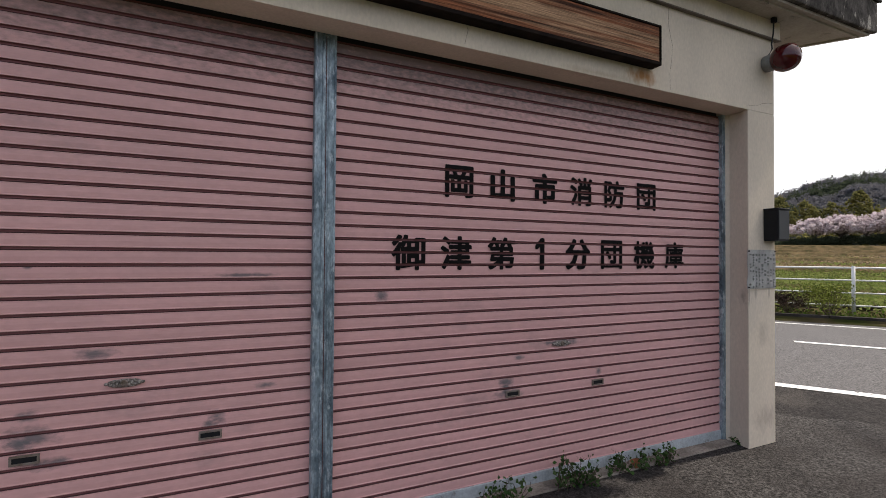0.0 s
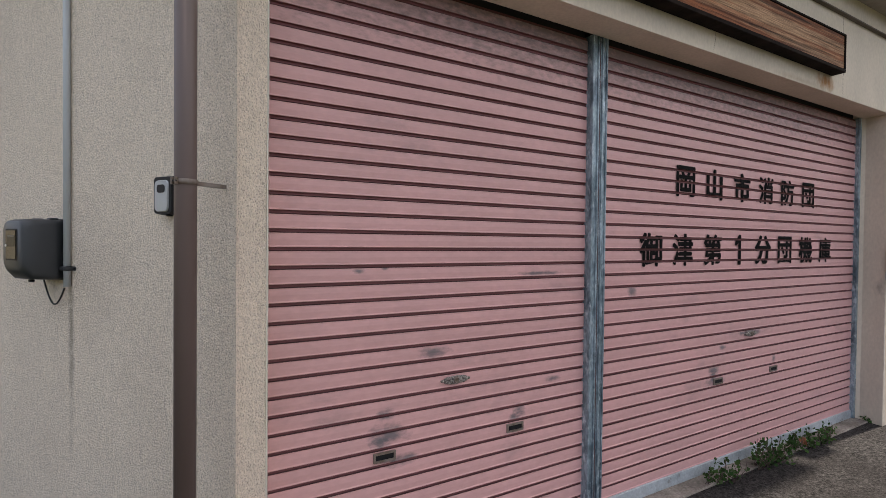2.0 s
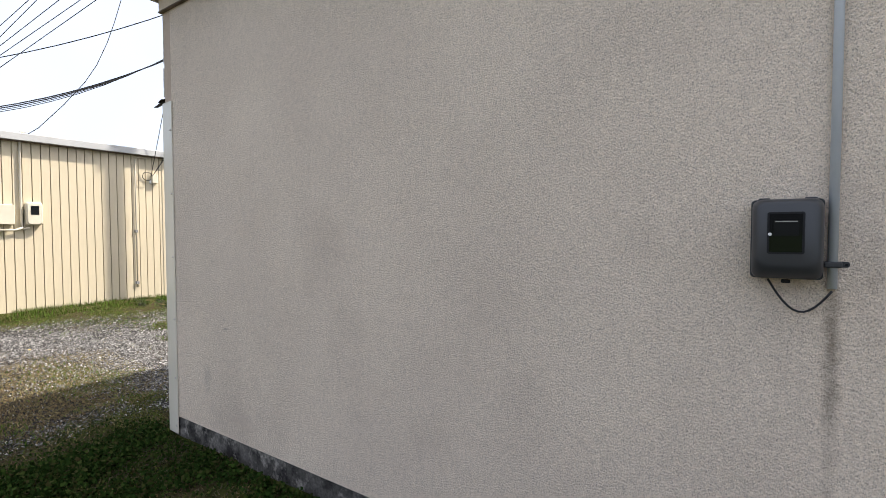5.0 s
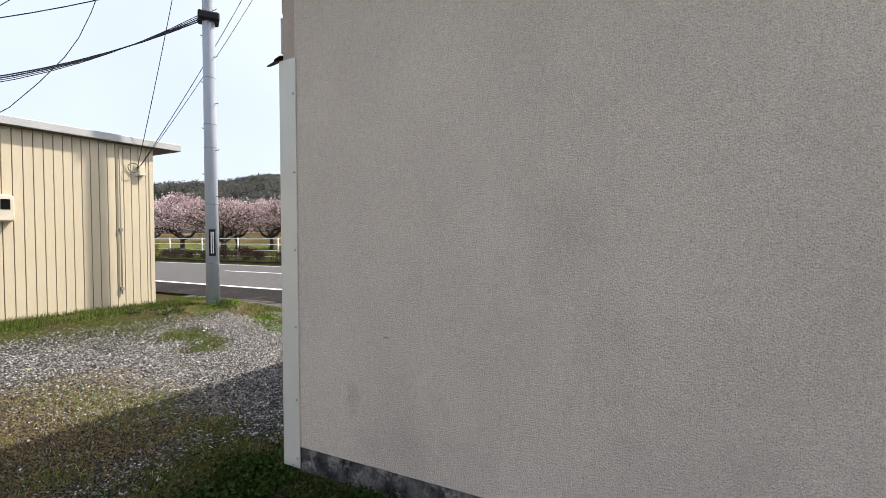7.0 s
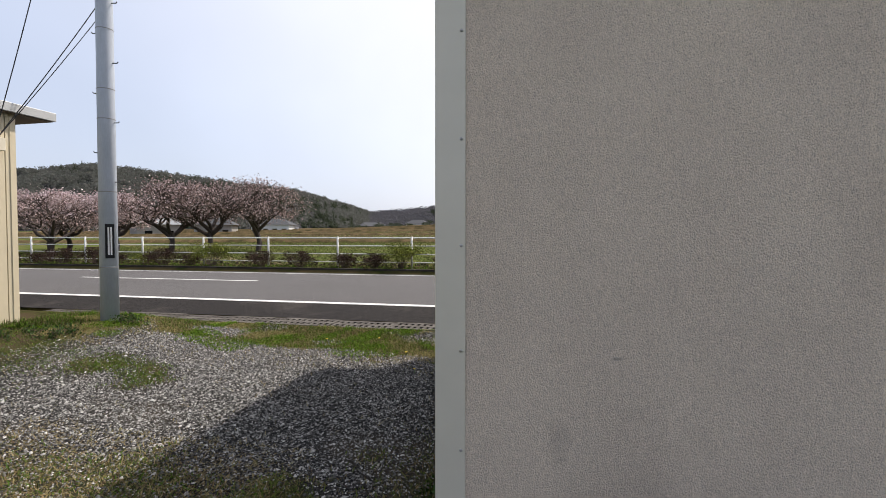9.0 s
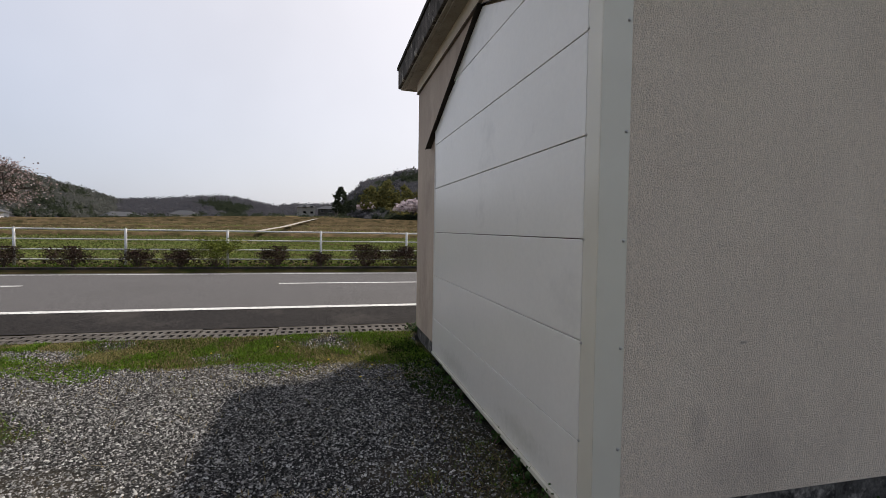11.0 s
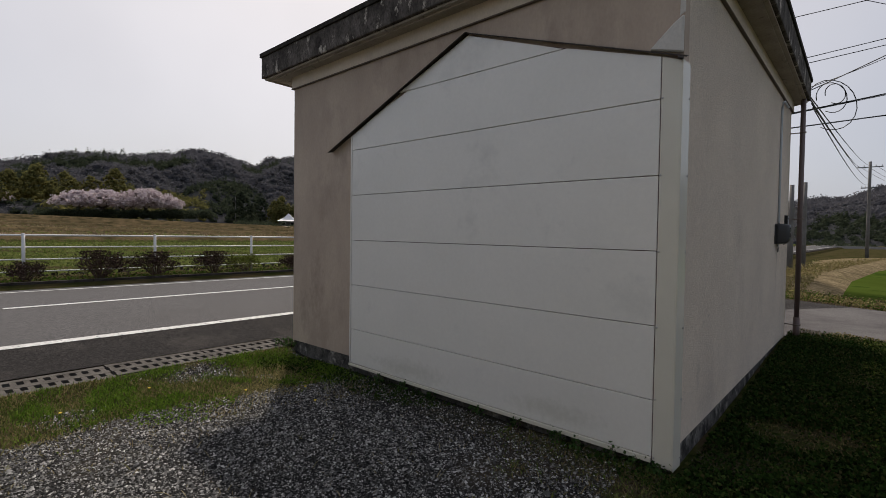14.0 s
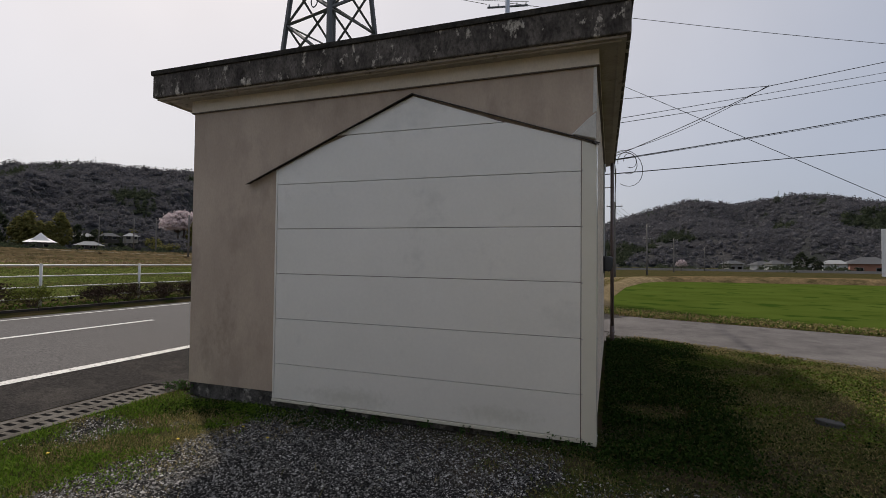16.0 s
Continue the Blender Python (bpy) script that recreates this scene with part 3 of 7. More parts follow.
def ground_z(x, y):
    a, b = ab(x, y)
    if a > 17:
        return rise(a, b)
    if a > 13.95:
        return 0.14
    z = 0.03 - 0.14 * smooth(2.0, 6.2, y) + 0.2 * smooth(10.5, 14.5, b)
    z += -0.33 * smooth(-3.6, -7.5, y)
    if a > 4.5:
        z += (road_z(5.45, b) - z) * smooth(4.5, 4.9, a)
    return z


def patch(x, y, s, seed):
    return noise.noise(Vector((x * s + seed * 17.3, y * s - seed * 9.1, seed)))


def grass_amount(x, y):
    """How grassy the lot is at a spot: 0 bare gravel, 1 full grass."""
    a, b = ab(x, y)
    g = 0.0
    if y > 0.8:
        band = smooth(3.45, 3.95, a + 0.45 * patch(x, y, 1.1, 1)) * smooth(-0.5, 0.05, patch(x, y, 1.4, 7))
        side = smooth(9.1, 8.0, b + 0.5 * patch(x, y, 0.9, 2)) if a < 0.4 else smooth(8.5, 8.0, b + 0.5 * patch(x, y, 0.8, 5)) * (0.6 - 0.3 * smooth(0.4, 2.5, a))
        far = smooth(12.2, 14.2, b + 0.8 * patch(x, y, 0.6, 3))
        left = smooth(-1.2, -3.0, a + 0.9 * patch(x, y, 0.5, 4)) * 0.8
        spots = smooth(0.16, 0.42, patch(x, y, 0.55, 6)) * 0.75
        if b > 8.6 and -0.5 < a < 3.2:
            spots = 0.0
        for pa, pb, ra, rb, k in ((2.25, 11.95, 0.4, 0.75, 0.75), (0.3, 10.1, 0.5, 1.0, 0.5), (0.4, 8.9, 0.2, 0.25, 0.7), (0.95, 8.5, 0.2, 0.25, 0.5), (3.9, 8.3, 0.5, 0.5, 1.0)):
            d = math.hypot((a - pa) / ra, (b - pb) / rb) + 0.9 * patch(x, y, 1.7, 11) + 0.4 * patch(x, y, 5.0, 12)
            spots = max(spots, k * smooth(1.35, 0.35, d))
        g = max(band, side, far, left, spots)
    return g


def field_edge(b):
    """Where the rice field ends towards the road."""
    return float(np.interp(b, [-47, -40, -27, -16, -6], [-4.6, -2.2, -0.5, 0.4, 0.2]))


def lines_between(*stops):
    out = []
    for (p, q, step) in stops:
        n_ = max(1, round((q - p) / step))
        out += [p + (q - p) * i / n_ for i in range(n_)]
    return out + [stops[-1][1]]


a_lines = lines_between((-1500, -200, 260), (-200, -40, 20), (-40, -9, 2.5), (-9, 4.5, 0.16), (4.5, 4.9, 0.13), (4.9, 4.92, 0.02), (4.92, 5.48, 0.28), (5.48, 5.5, 0.02), (5.5, 5.6, 0.1), (5.6, 5.66, 0.06), (5.66, 13.85, 1.4), (13.85, 13.95, 0.1), (13.95, 17, 0.5), (17, 50, 2), (50, 120, 5), (120, 300, 15), (300, 1500, 200))
b_lines = lines_between((-1500, -200, 260), (-200, -70, 13), (-70, -10, 3), (-10, 0, 0.8), (0, 16, 0.16), (16, 60, 2.2), (60, 200, 14), (200, 1500, 260))
gv, gf, zones = [], [], {k: [] for k in ("gravel", "grass", "paddy", "brown", "verge", "meadow", "spring")}
for b in b_lines:
    for a in a_lines:
        p = at(a, b)
        z = ground_z(p.x, p.y)
        if 4.91 < a < 5.49:
            z -= 0.14
        if 5.65 < a < 13.86:
            z = road_z(a, b) - 0.08
        if 5.49 < a <= 5.65:
            z = road_z(5.45, b) - 0.02
        if p.y < 2.4 and p.y > -3.6 and a < 5.6 and z > -0.05:
            z = min(z, 0.02)
        near = -9 < a < 4.85 and 0 < b < 17
        if near and p.y > 2.4:
            z += 0.012 * patch(p.x, p.y, 2.2, 8) + 0.02 * patch(p.x, p.y, 0.7, 9)
        gv.append((p.x, p.y, z))
        g = grass_amount(p.x, p.y)
        zones["gravel"].append(1.0 if a < 4.85 and p.y > 0.8 else 0.0)
        zones["grass"].append(g)
        zones["paddy"].append(1.0 if p.y < -4.9 and a < field_edge(b) and b > -43.5 else 0.0)
        zones["meadow"].append(1.0 if 19 < a < 41 else 0.0)
        zones["spring"].append(1.0 if 19 < a < 70 and b > 14 else 0.0)
        zones["brown"].append(1.0 if 43 < a < 400 and b < 400 else 0.0)
        zones["verge"].append(1.0 if (13.9 < a <= 20) or (a < 5.3 and -7 < p.y < -2.9) or (p.y < -4 and a < 5.3 and (a >= field_edge(b) or b <= -43.5)) or (41 <= a <= 43) else 0.0)
na = len(a_lines)
gf = [(j * na + i, j * na + i + 1, (j + 1) * na + i + 1, (j + 1) * na + i) for j in range(len(b_lines) - 1) for i in range(na - 1)]
gm = mesh_from("ground", gv, gf, M["ground"], True)
for k, v in zones.items():
    gm.attributes.new(k, "FLOAT", "POINT").data.foreach_set("value", v)
tagged(new("ground", gm), "gravel lot with grass patches, verges and fields beyond", "ground", kind="structure")


def strip(a0, a1, b0, b1, lift, step=0.6, bstep=4.0):
    aa = lines_between((a0, a1, step))
    bb = lines_between((b0, max(b0 + 0.01, min(b1, 2)), 40 if b1 - b0 > 100 else bstep), (min(b1, 2), min(b1, 8), 0.8), (min(b1, 8), b1, 40 if b1 - b0 > 100 else bstep)) if b0 < 2 < 8 < b1 else lines_between((b0, b1, bstep))
    vs = [at(a, b, road_z(a, b) + lift) for b in bb for a in aa]
    k = len(aa)
    return vs, [(j * k + i, j * k + i + 1, (j + 1) * k + i + 1, (j + 1) * k + i) for j in range(len(bb) - 1) for i in range(k - 1)]


road = tagged(new("road", mesh_from("road", *strip(6.55, 13.95, -700, 700, 0.0), M["asphalt"], True)), "grey two-lane asphalt road with worn white lines", "road", kind="structure")
tagged(new("road_shoulder", mesh_from("road_shoulder", *strip(5.49, 6.55, -700, 700, 0.0), M["asphalt_dark"], True)), "darker patched asphalt shoulder beside the drain", "road", kind="structure")
part("edge_line", mesh_from("edge_line", *strip(6.53, 6.69, -700, 700, 0.005, 0.2)), M["line"], road, "worn white edge line")
part("edge_line", mesh_from("edge_line", *strip(13.15, 13.3, -700, 700, 0.005, 0.2)), M["line"], road, "worn white edge line")
for k in range(-6, 12):
    b0 = 4.1 + 11.05 * k
    part("centre_dash", mesh_from("centre_dash", *strip(9.78, 9.92, b0, b0 + 6.0, 0.005, 0.2, 3)), M["line"], road, "white centre dash")

fill = [at(a, b, min(0.034, road_z(5.45, b) + 0.012)) for b in (-2.2, 0, 2, 3, 4, 5, 6, 7, 7.75) for a in (4.4, 5.5)]
tagged(new("road_shoulder", mesh_from("road_shoulder", fill, [(2 * i, 2 * i + 1, 2 * i + 3, 2 * i + 2) for i in range(8)], M["apron"], True)), "stony asphalt strip between the garage and the road", "road", kind="structure")
# paving in two tones, darker beyond x = 0.8; the seam lies out of view
for nm, pts_, mt, lb in (("forecourt", [(0.8, -2.05), (7.545, -1.22), (5.118, 2.42), (0.8, 2.42)], "apron", "dark stony asphalt forecourt before the shutters"), ("lane", [(-90, -14.0), (-20, -5.4), (-4.1, -3.15), (0.4, -2.1), (0.8, -2.05), (0.8, 2.42), (-1.28, 2.42), (-1.5, 1.35), (-5, 1.2), (-20, 0.2), (-90, -7.0)], "lane", "pale asphalt lane beside the rice field")):
    lane = bmesh.new()
    lane.faces.new([lane.verts.new((x, y, 0.036)) for x, y in pts_])
    tagged(new(nm, bm_mesh(nm, lane, M[mt])), lb, "road", kind="structure")

kerb_bm = bmesh.new()
for k in range(-60, 90):
    b0 = k * 2.0
    c = [at(13.96, b0 + 0.01), at(13.96, b0 + 1.99), at(14.12, b0 + 1.99), at(14.12, b0 + 0.01)]
    prism([(p.x, p.y) for p in c], -0.05, 0.2, 0, kerb_bm)
tagged(new("kerb", bm_mesh("kerb", kerb_bm, M["kerb"])), "concrete kerb along the road, coloured dark as its shadow side", "kerb", kind="structure")


def drain_cover():
    bm = bmesh.new()
    for x0, x1 in ((-0.275, -0.185), (-0.055, 0.055), (0.185, 0.275)):
        box(x0, x1, -0.495, 0.495, -0.04, 0.0, 0, bm)
    for i in range(10):
        y = -0.46 + i * 0.92 / 9
        for x0, x1 in ((-0.185, -0.055), (0.055, 0.185)):
            box(x0, x1, y - 0.024, y + 0.024, -0.04, -0.002, 0, bm)
    return bm_mesh("drain_cover", bm, M["grate"])


drain = thing("roadside_drain", label="roadside gutter covered by slotted concrete grates", category="drain", kind="structure")
cover = drain_cover()
for k in range(9):
    b = 8.2 + k * 1.0
    ob = part("drain_cover", cover, None, drain)
    p = at(5.2, b, road_z(5.45, b) + 0.0 + 0.006 * math.sin(k * 2.3))
    ob.matrix_basis = pose(p.x, p.y, p.z, 0, 0.5 * math.sin(k * 1.7), math.degrees(math.atan2(0.555, 0.832)))
c = [at(4.92, 7.6), at(5.48, 7.6), at(5.48, 18), at(4.92, 18)]
part("gutter", prism([(p.x, p.y) for p in c], -0.2, -0.12), M["drain_dark"], drain)

# ---- the garage ----
A, B, C, D = Vector((-1.325, 2.28)), Vector((4.03, 2.28)), Vector((-0.350, 9.147)), Vector((-4.19, 6.585))


def offset_quad(front, road_side, rear, side):
    """The plan's outline, each side moved outwards."""
    pts = [A, B, C, D]
    outs = []
    for (p, q), d in zip(((A, B), (B, C), (C, D), (D, A)), (front, road_side, rear, side)):
        e = (q - p).normalized()
        n_ = Vector((e.y, -e.x))
        outs.append((p + n_ * d, e))
    res = []
    for i in range(4):
        (p, e), (q, f) = outs[i - 1], outs[i]
        k = (q - p).cross(f) / e.cross(f) if hasattr((q - p), "cross") else 0
        res.append(tuple(p + e * k))
    return res


def v2(p):
    return (p[0], p[1])


garage = thing("fire_garage", label="small flat-roofed stucco garage with two pink roller shutters", category="garage")
eAD, eDC, eBC = (D - A).normalized(), (C - D).normalized(), (C - B).normalized()
inAD, inDC, inBC = Vector((0.832, 0.555)), Vector((eDC.y, -eDC.x)), Vector((-eBC.y, eBC.x))
T = 0.18
Z0, ZT = 0.055, 3.30
part("side_wall", prism([v2(A + eAD * 0.028), v2(D - eAD * 0.10), v2(D - eAD * 0.10 + inAD * T), v2(A + inAD * T + eAD * 0.128)], Z0, ZT), M["stucco"], garage, "beige rough-cast stucco side wall")
part("rear_wall", prism([v2(D), v2(C), v2(C + inDC * 0.10), v2(D + inDC * 0.10)], Z0, ZT), M["rear_plaster"], garage, "beige plaster rear wall with brown stains")
part("road_wall", prism([v2(B + eBC * 0.3), v2(C + inDC * 0.10), v2(C + inDC * 0.10 + inBC * T), v2(B + eBC * 0.3 + inBC * T)], -0.05, ZT), M["plaster"], garage)
part("pillar", prism([(-1.3385, 2.312), (-1.237, 2.366), (-1.214, 2.50), (-1.214, 2.62), (-1.38, 2.62), (-1.38, 2.376)], 0.0, 2.66, 0.003), M["stucco"], garage, "narrow rough-cast front pillar")
part("pillar", prism([(3.69, 2.28), (4.03, 2.28), v2(B + eBC * 0.3), (3.72, 2.64), (3.72, 2.5)], -0.02, 2.66, 0.006), M["plaster"], garage, "beige plastered front pillar with chips and stains")
part("lintel", prism([(-1.3385, 2.302), (-1.2, 2.281), (4.029, 2.281), (3.9, 2.46), (-1.36, 2.46)], 2.66, ZT, 0.004), M["plaster"], garage, "beige plastered lintel beam")
for pts_ in ([(2.81, 3.25), (2.815, 3.12), (2.85, 3.0), (2.845, 2.9), (2.825, 2.8), (2.83, 2.68)], [(3.69, 2.695), (3.75, 2.70), (3.83, 2.715), (3.88, 2.735), (3.95, 2.74), (4.02, 2.76)], [(1.2, 2.68), (1.22, 2.76), (1.19, 2.84)]):
    part("crack", tube([(x, 2.281, z) for x, z in pts_], 0.0011, 4), M["moulding"], garage)
part("foundation", prism([v2(A + inAD * 0.012 + eAD * 0.1), v2(D + inAD * 0.012 - eAD * 0.012), v2(D + inAD * 0.2 - eAD * 0.012), v2(A + inAD * 0.2 + eAD * 0.1)], -0.35, 0.054), M["footing"], garage, "dark stained concrete footing")
part("foundation", prism([v2(D + eDC * 0.2 + inDC * 0.012), v2(C + inDC * 0.012 - eDC * 0.01), v2(C + inDC * 0.2 - eDC * 0.01), v2(D + eDC * 0.2 + inDC * 0.2)], -0.35, 0.054), M["footing"], garage, "dark stained concrete footing")
part("cornice", prism(offset_quad(0.025, 0.025, 0.025, 0.025), 3.264, 3.42, 0.008), M["plaster"], garage, "projecting plaster band below the eaves")
# the shadow at the cornice step, made as a thin dark strip
part("moulding", prism(offset_quad(0.028, 0.028, 0.028, 0.028), 3.256, 3.265), M["moulding"], garage, "thin dark strip standing for the shadow line under the cornice")
RF = [(-1.39, 2.02), (5.04, 2.02), (-0.128, 9.573), (-4.550, 6.613)]
part("roof_slab", prism(RF, 3.425, 3.72, 0.012), M["concrete"], garage, "blackened, peeling concrete roof edge")


def inset(pts, d):
    c = sum((Vector(p) for p in pts), Vector((0, 0))) / 4
    out = []
    n_ = len(pts)
    for i in range(n_):
        p0, p1, p2 = Vector(pts[i - 1]), Vector(pts[i]), Vector(pts[(i + 1) % n_])
        e, f = (p1 - p0).normalized(), (p2 - p1).normalized()
        na_, nb_ = Vector((-e.y, e.x)), Vector((-f.y, f.x))
        k = d / max(0.2, (1 + na_.dot(nb_)))
        out.append(tuple(p1 + (na_ + nb_) * k))
    return out


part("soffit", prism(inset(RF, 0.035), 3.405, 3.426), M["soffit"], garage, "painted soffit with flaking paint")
ring = bmesh.new()
o, i_ = inset(RF, 0.075), inset(RF, 0.10)
for k in range(4):
    prism([o[k], o[(k + 1) % 4], i_[(k + 1) % 4], i_[k]], 3.39, 3.406, 0, ring)
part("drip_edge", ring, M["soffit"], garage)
part("roof_cap", prism(inset(RF, -0.018), 3.69, 3.745, 0.006), M["mossy"], garage, "dark mossy roof coping")

# ---- shutters ----
PITCH, SLAT_Y = 0.0705, 2.497


def slat_mesh(x0, x1):
    prof = [(0.0, 0.007), (0.0010, -0.0030), (0.0022, -0.0044), (0.0042, -0.0045), (0.0068, -0.0004), (0.0100, 0.0), (0.030, -0.0014), (0.0515, -0.0004), (0.0545, -0.0010), (0.0562, 0.0022), (0.0565, 0.013), (0.0595, 0.013), (0.0600, 0.0055), (PITCH, 0.007)]
    vs = [(x, y, z) for z, y in prof for x in (x0, x1)]
    fs = [(2 * i, 2 * i + 1, 2 * i + 3, 2 * i + 2) for i in range(len(prof) - 1)]
    me = mesh_from("slat", vs, fs, M["pink"])
    me.materials.append(M["slat_joint"])
    me.materials.append(M["groove"])
    for i, slot in ((0, 1), (9, 2), (10, 2), (11, 2), (12, 1)):
        me.polygons[i].material_index = slot
    return me


SLAT0 = 0.1165
shutters = []
for x0, x1 in ((-1.2135, 0.425), (0.525, 3.665)):
    sh = part("roller_shutter", box(x0 + 0.01, x1 - 0.01, SLAT_Y + 0.02, SLAT_Y + 0.03, 0.06, 2.75), M["shade_metal"], garage, "closed pink roller shutter of narrow steel slats")
    me = slat_mesh(x0, x1)
    for k in range(36):
        ob = part("slat", me, None, sh)
        ob.matrix_basis = pose(0, SLAT_Y, SLAT0 + k * PITCH)
    part("bottom_bar", box(x0, x1, SLAT_Y - 0.012, SLAT_Y + 0.015, 0.045, SLAT0, 0.004), M["bar"], sh, "galvanised bottom bar")
    shutters.append(sh)
part("mullion", box(0.418, 0.532, 2.462, 2.52, 0.036, 2.665, 0.004), M["galv"], garage, "blue-grey galvanised centre post")
for x in (0.424, 0.462, 0.494, 0.526):
    part("mullion_rib", box(x - 0.005, x + 0.005, 2.455, 2.464, 0.036, 2.662, 0.002), M["galv"], garage)
part("mullion_joint", box(0.476, 0.480, 2.4605, 2.47, 0.036, 2.66), M["groove"], garage)
part("guide_rail", box(3.66, 3.725, 2.468, 2.53, 0.036, 2.665, 0.004), M["galv"], garage, "galvanised guide rail")
part("guide_rail", prism([(-1.238, 2.3625), (-1.234, 2.3625), (-1.2095, 2.49), (-1.2095, 2.53), (-1.2135, 2.53), (-1.2135, 2.499)], 0.036, 2.659), M["trim"], garage, "pale painted guide rail")
M["threshold"] = material("pale_worn_threshold", (0.27, 0.235, 0.205), 0.95, second=(0.13, 0.11, 0.095), scale=5, amount=0.9, fine=60, fine_amount=0.3, bump=0.004, bump_scale=50, spec=0.1)
part("sill", box(-1.2, 3.7, 2.375, 2.6, -0.02, 0.047, 0.008), M["threshold"], garage, "worn concrete threshold")


def shutter_handle(x, z, sh):
    """A cast escutcheon of scrolls either side of a round lock."""
    cast = bmesh.new()
    for k in range(-5, 6):
        w_, h_ = 0.0095, (0.011, 0.0145, 0.012, 0.0155, 0.013, 0.007)[abs(k)]
        for dz in ((-h_ * 0.5, h_ * 0.5) if abs(k) in (1, 3) else (0.0,)):
            bmesh.ops.create_icosphere(cast, subdivisions=2, radius=1, matrix=Matrix.Translation((x + k * 0.0138, SLAT_Y - 0.006, z + dz)) @ Matrix.Diagonal((w_, 0.009, h_ * (0.62 if dz else 1.0), 1)))
    for dz in (-0.0145, 0.0145):
        tube([(x - 0.055, SLAT_Y - 0.005, z + dz * 0.7), (x - 0.03, SLAT_Y - 0.008, z + dz), (x, SLAT_Y - 0.008, z + dz * 1.15), (x + 0.03, SLAT_Y - 0.008, z + dz), (x + 0.055, SLAT_Y - 0.005, z + dz * 0.7)], 0.0032, 6, True, cast)
    h = part("handle", cast, M["cast"], sh, "worn ornate cast steel lock handle", True)
    knob = lathe([(0.015, 0), (0.015, 0.012), (0.0115, 0.016), (0.010, 0.012), (0.004, 0.012)], 14)
    bmesh.ops.transform(knob, matrix=pose(x, SLAT_Y - 0.006, z, 90), verts=knob.verts)
    part("lock_cylinder", knob, M["strap"], h)
    return h


def finger_slot(x, z, sh):
    bm = bmesh.new()
    for b_ in ((x - 0.05, x + 0.05, z + 0.012, z + 0.02), (x - 0.05, x + 0.05, z - 0.02, z - 0.012), (x - 0.05, x - 0.042, z - 0.012, z + 0.012), (x + 0.042, x + 0.05, z - 0.012, z + 0.012)):
        box(b_[0], b_[1], SLAT_Y - 0.01, SLAT_Y + 0.002, b_[2], b_[3], 0, bm)
    part("slot_frame", bm, M["strap"], sh)
    part("finger_slot", box(x - 0.042, x + 0.042, SLAT_Y - 0.0045, SLAT_Y + 0.004, z - 0.012, z + 0.012), M["black"], sh, "dark recessed finger slot")


shutter_handle(-0.392, 0.924, shutters[0])
shutter_handle(2.053, 0.926, shutters[1])
for x in (-0.738, -0.045):
    finger_slot(x, 0.642, shutters[0])
for x in (1.667, 2.367):
    finger_slot(x, 0.638, shutters[1])


def lettering(ch, x, z, size):
    """A painted character that breaks at the slat joints."""
    if ch == "1":
        bm = bmesh.new()
        for q in (((-0.011, -0.095), (0.011, -0.095), (0.012, 0.095), (-0.006, 0.095)), ((-0.006, 0.095), (-0.005, 0.065), (-0.045, 0.035), (-0.045, 0.05))):
            bm.faces.new([bm.verts.new((x + u, 0, z + v)) for u, v in q])
        return paint(bm, z, size, 0.0085)
    cu = bpy.data.curves.new("lettering", "FONT")
    cu.body, cu.size, cu.align_x, cu.offset, cu.extrude = ch, 1.0, "CENTER", 0.0, 0.0
    tmp = bpy.data.objects.new("lettering", cu)
    scene.collection.objects.link(tmp)
    bpy.context.view_layer.update()
    me = bpy.data.meshes.new_from_object(tmp)
    bpy.data.objects.remove(tmp)
    bm = bmesh.new()
    bm.from_mesh(me)
    xs, ys = [v.co.x for v in bm.verts], [v.co.y for v in bm.verts]
    cx, cy, h = (min(xs) + max(xs)) / 2, (min(ys) + max(ys)) / 2, max(ys) - min(ys)
    k = size / h
    for v in bm.verts:
        v.co = Vector((x + (v.co.x - cx) * k * 1.03, 0, z + (v.co.y - cy) * k))
    paint(bm, z, size, 0.0092 if ch in "山市分" else 0.0064)


def paint(bm, z, size, thick):
    """Thickens each stroke to the brush width and cuts it at the joints."""
    bold = bmesh.new()
    for dx, dz in [(0, 0)] + [(r_ * math.cos(k * math.tau / n_), r_ * math.sin(k * math.tau / n_)) for r_, n_ in ((thick * 0.5, 6), (thick, 14)) for k in range(n_)]:
        lift = 0.00005 * len(bold.verts) / max(1, len(bm.verts))
        m_ = {v: bold.verts.new(v.co + Vector((dx, SLAT_Y - 0.0050 - lift, dz))) for v in bm.verts}
        for f in bm.faces:
            bold.faces.new([m_[v] for v in f.verts])
    bm.free()
    lo = int((z - size - SLAT0) / PITCH)
    out = bmesh.new()
    for s in range(lo, lo + 7):
        piece = bold.copy()
        for zz, sgn in ((SLAT0 + s * PITCH + 0.0008, 1), (SLAT0 + s * PITCH + 0.0562, -1)):
            bmesh.ops.bisect_plane(piece, geom=piece.verts[:] + piece.edges[:] + piece.faces[:], plane_co=(0, 0, zz), plane_no=(0, 0, sgn), clear_inner=True)
        m_ = {v: out.verts.new(v.co) for v in piece.verts}
        for f in piece.faces:
            out.faces.new([m_[v] for v in f.verts])
        piece.free()
    bold.free()
    part("lettering", bm_mesh("lettering", out, M["ink"]), None, shutters[1], "black painted character")


for ch, x in zip("岡山市消防団", (1.281, 1.587, 1.912, 2.218, 2.52, 2.834)):
    lettering(ch, x, 1.948, 0.182)
for ch, x in zip("御津第1分団機庫", (0.958, 1.263, 1.58, 1.89, 2.19, 2.495, 2.813, 3.129)):
    lettering(ch, x, 1.52, 0.19)

# ---- rear cladding ----
nR = Vector((-eDC.y, eDC.x))


def rear(s, off, z):
    p = D + eDC * s + nR * off
    return Vector((p.x, p.y, z))


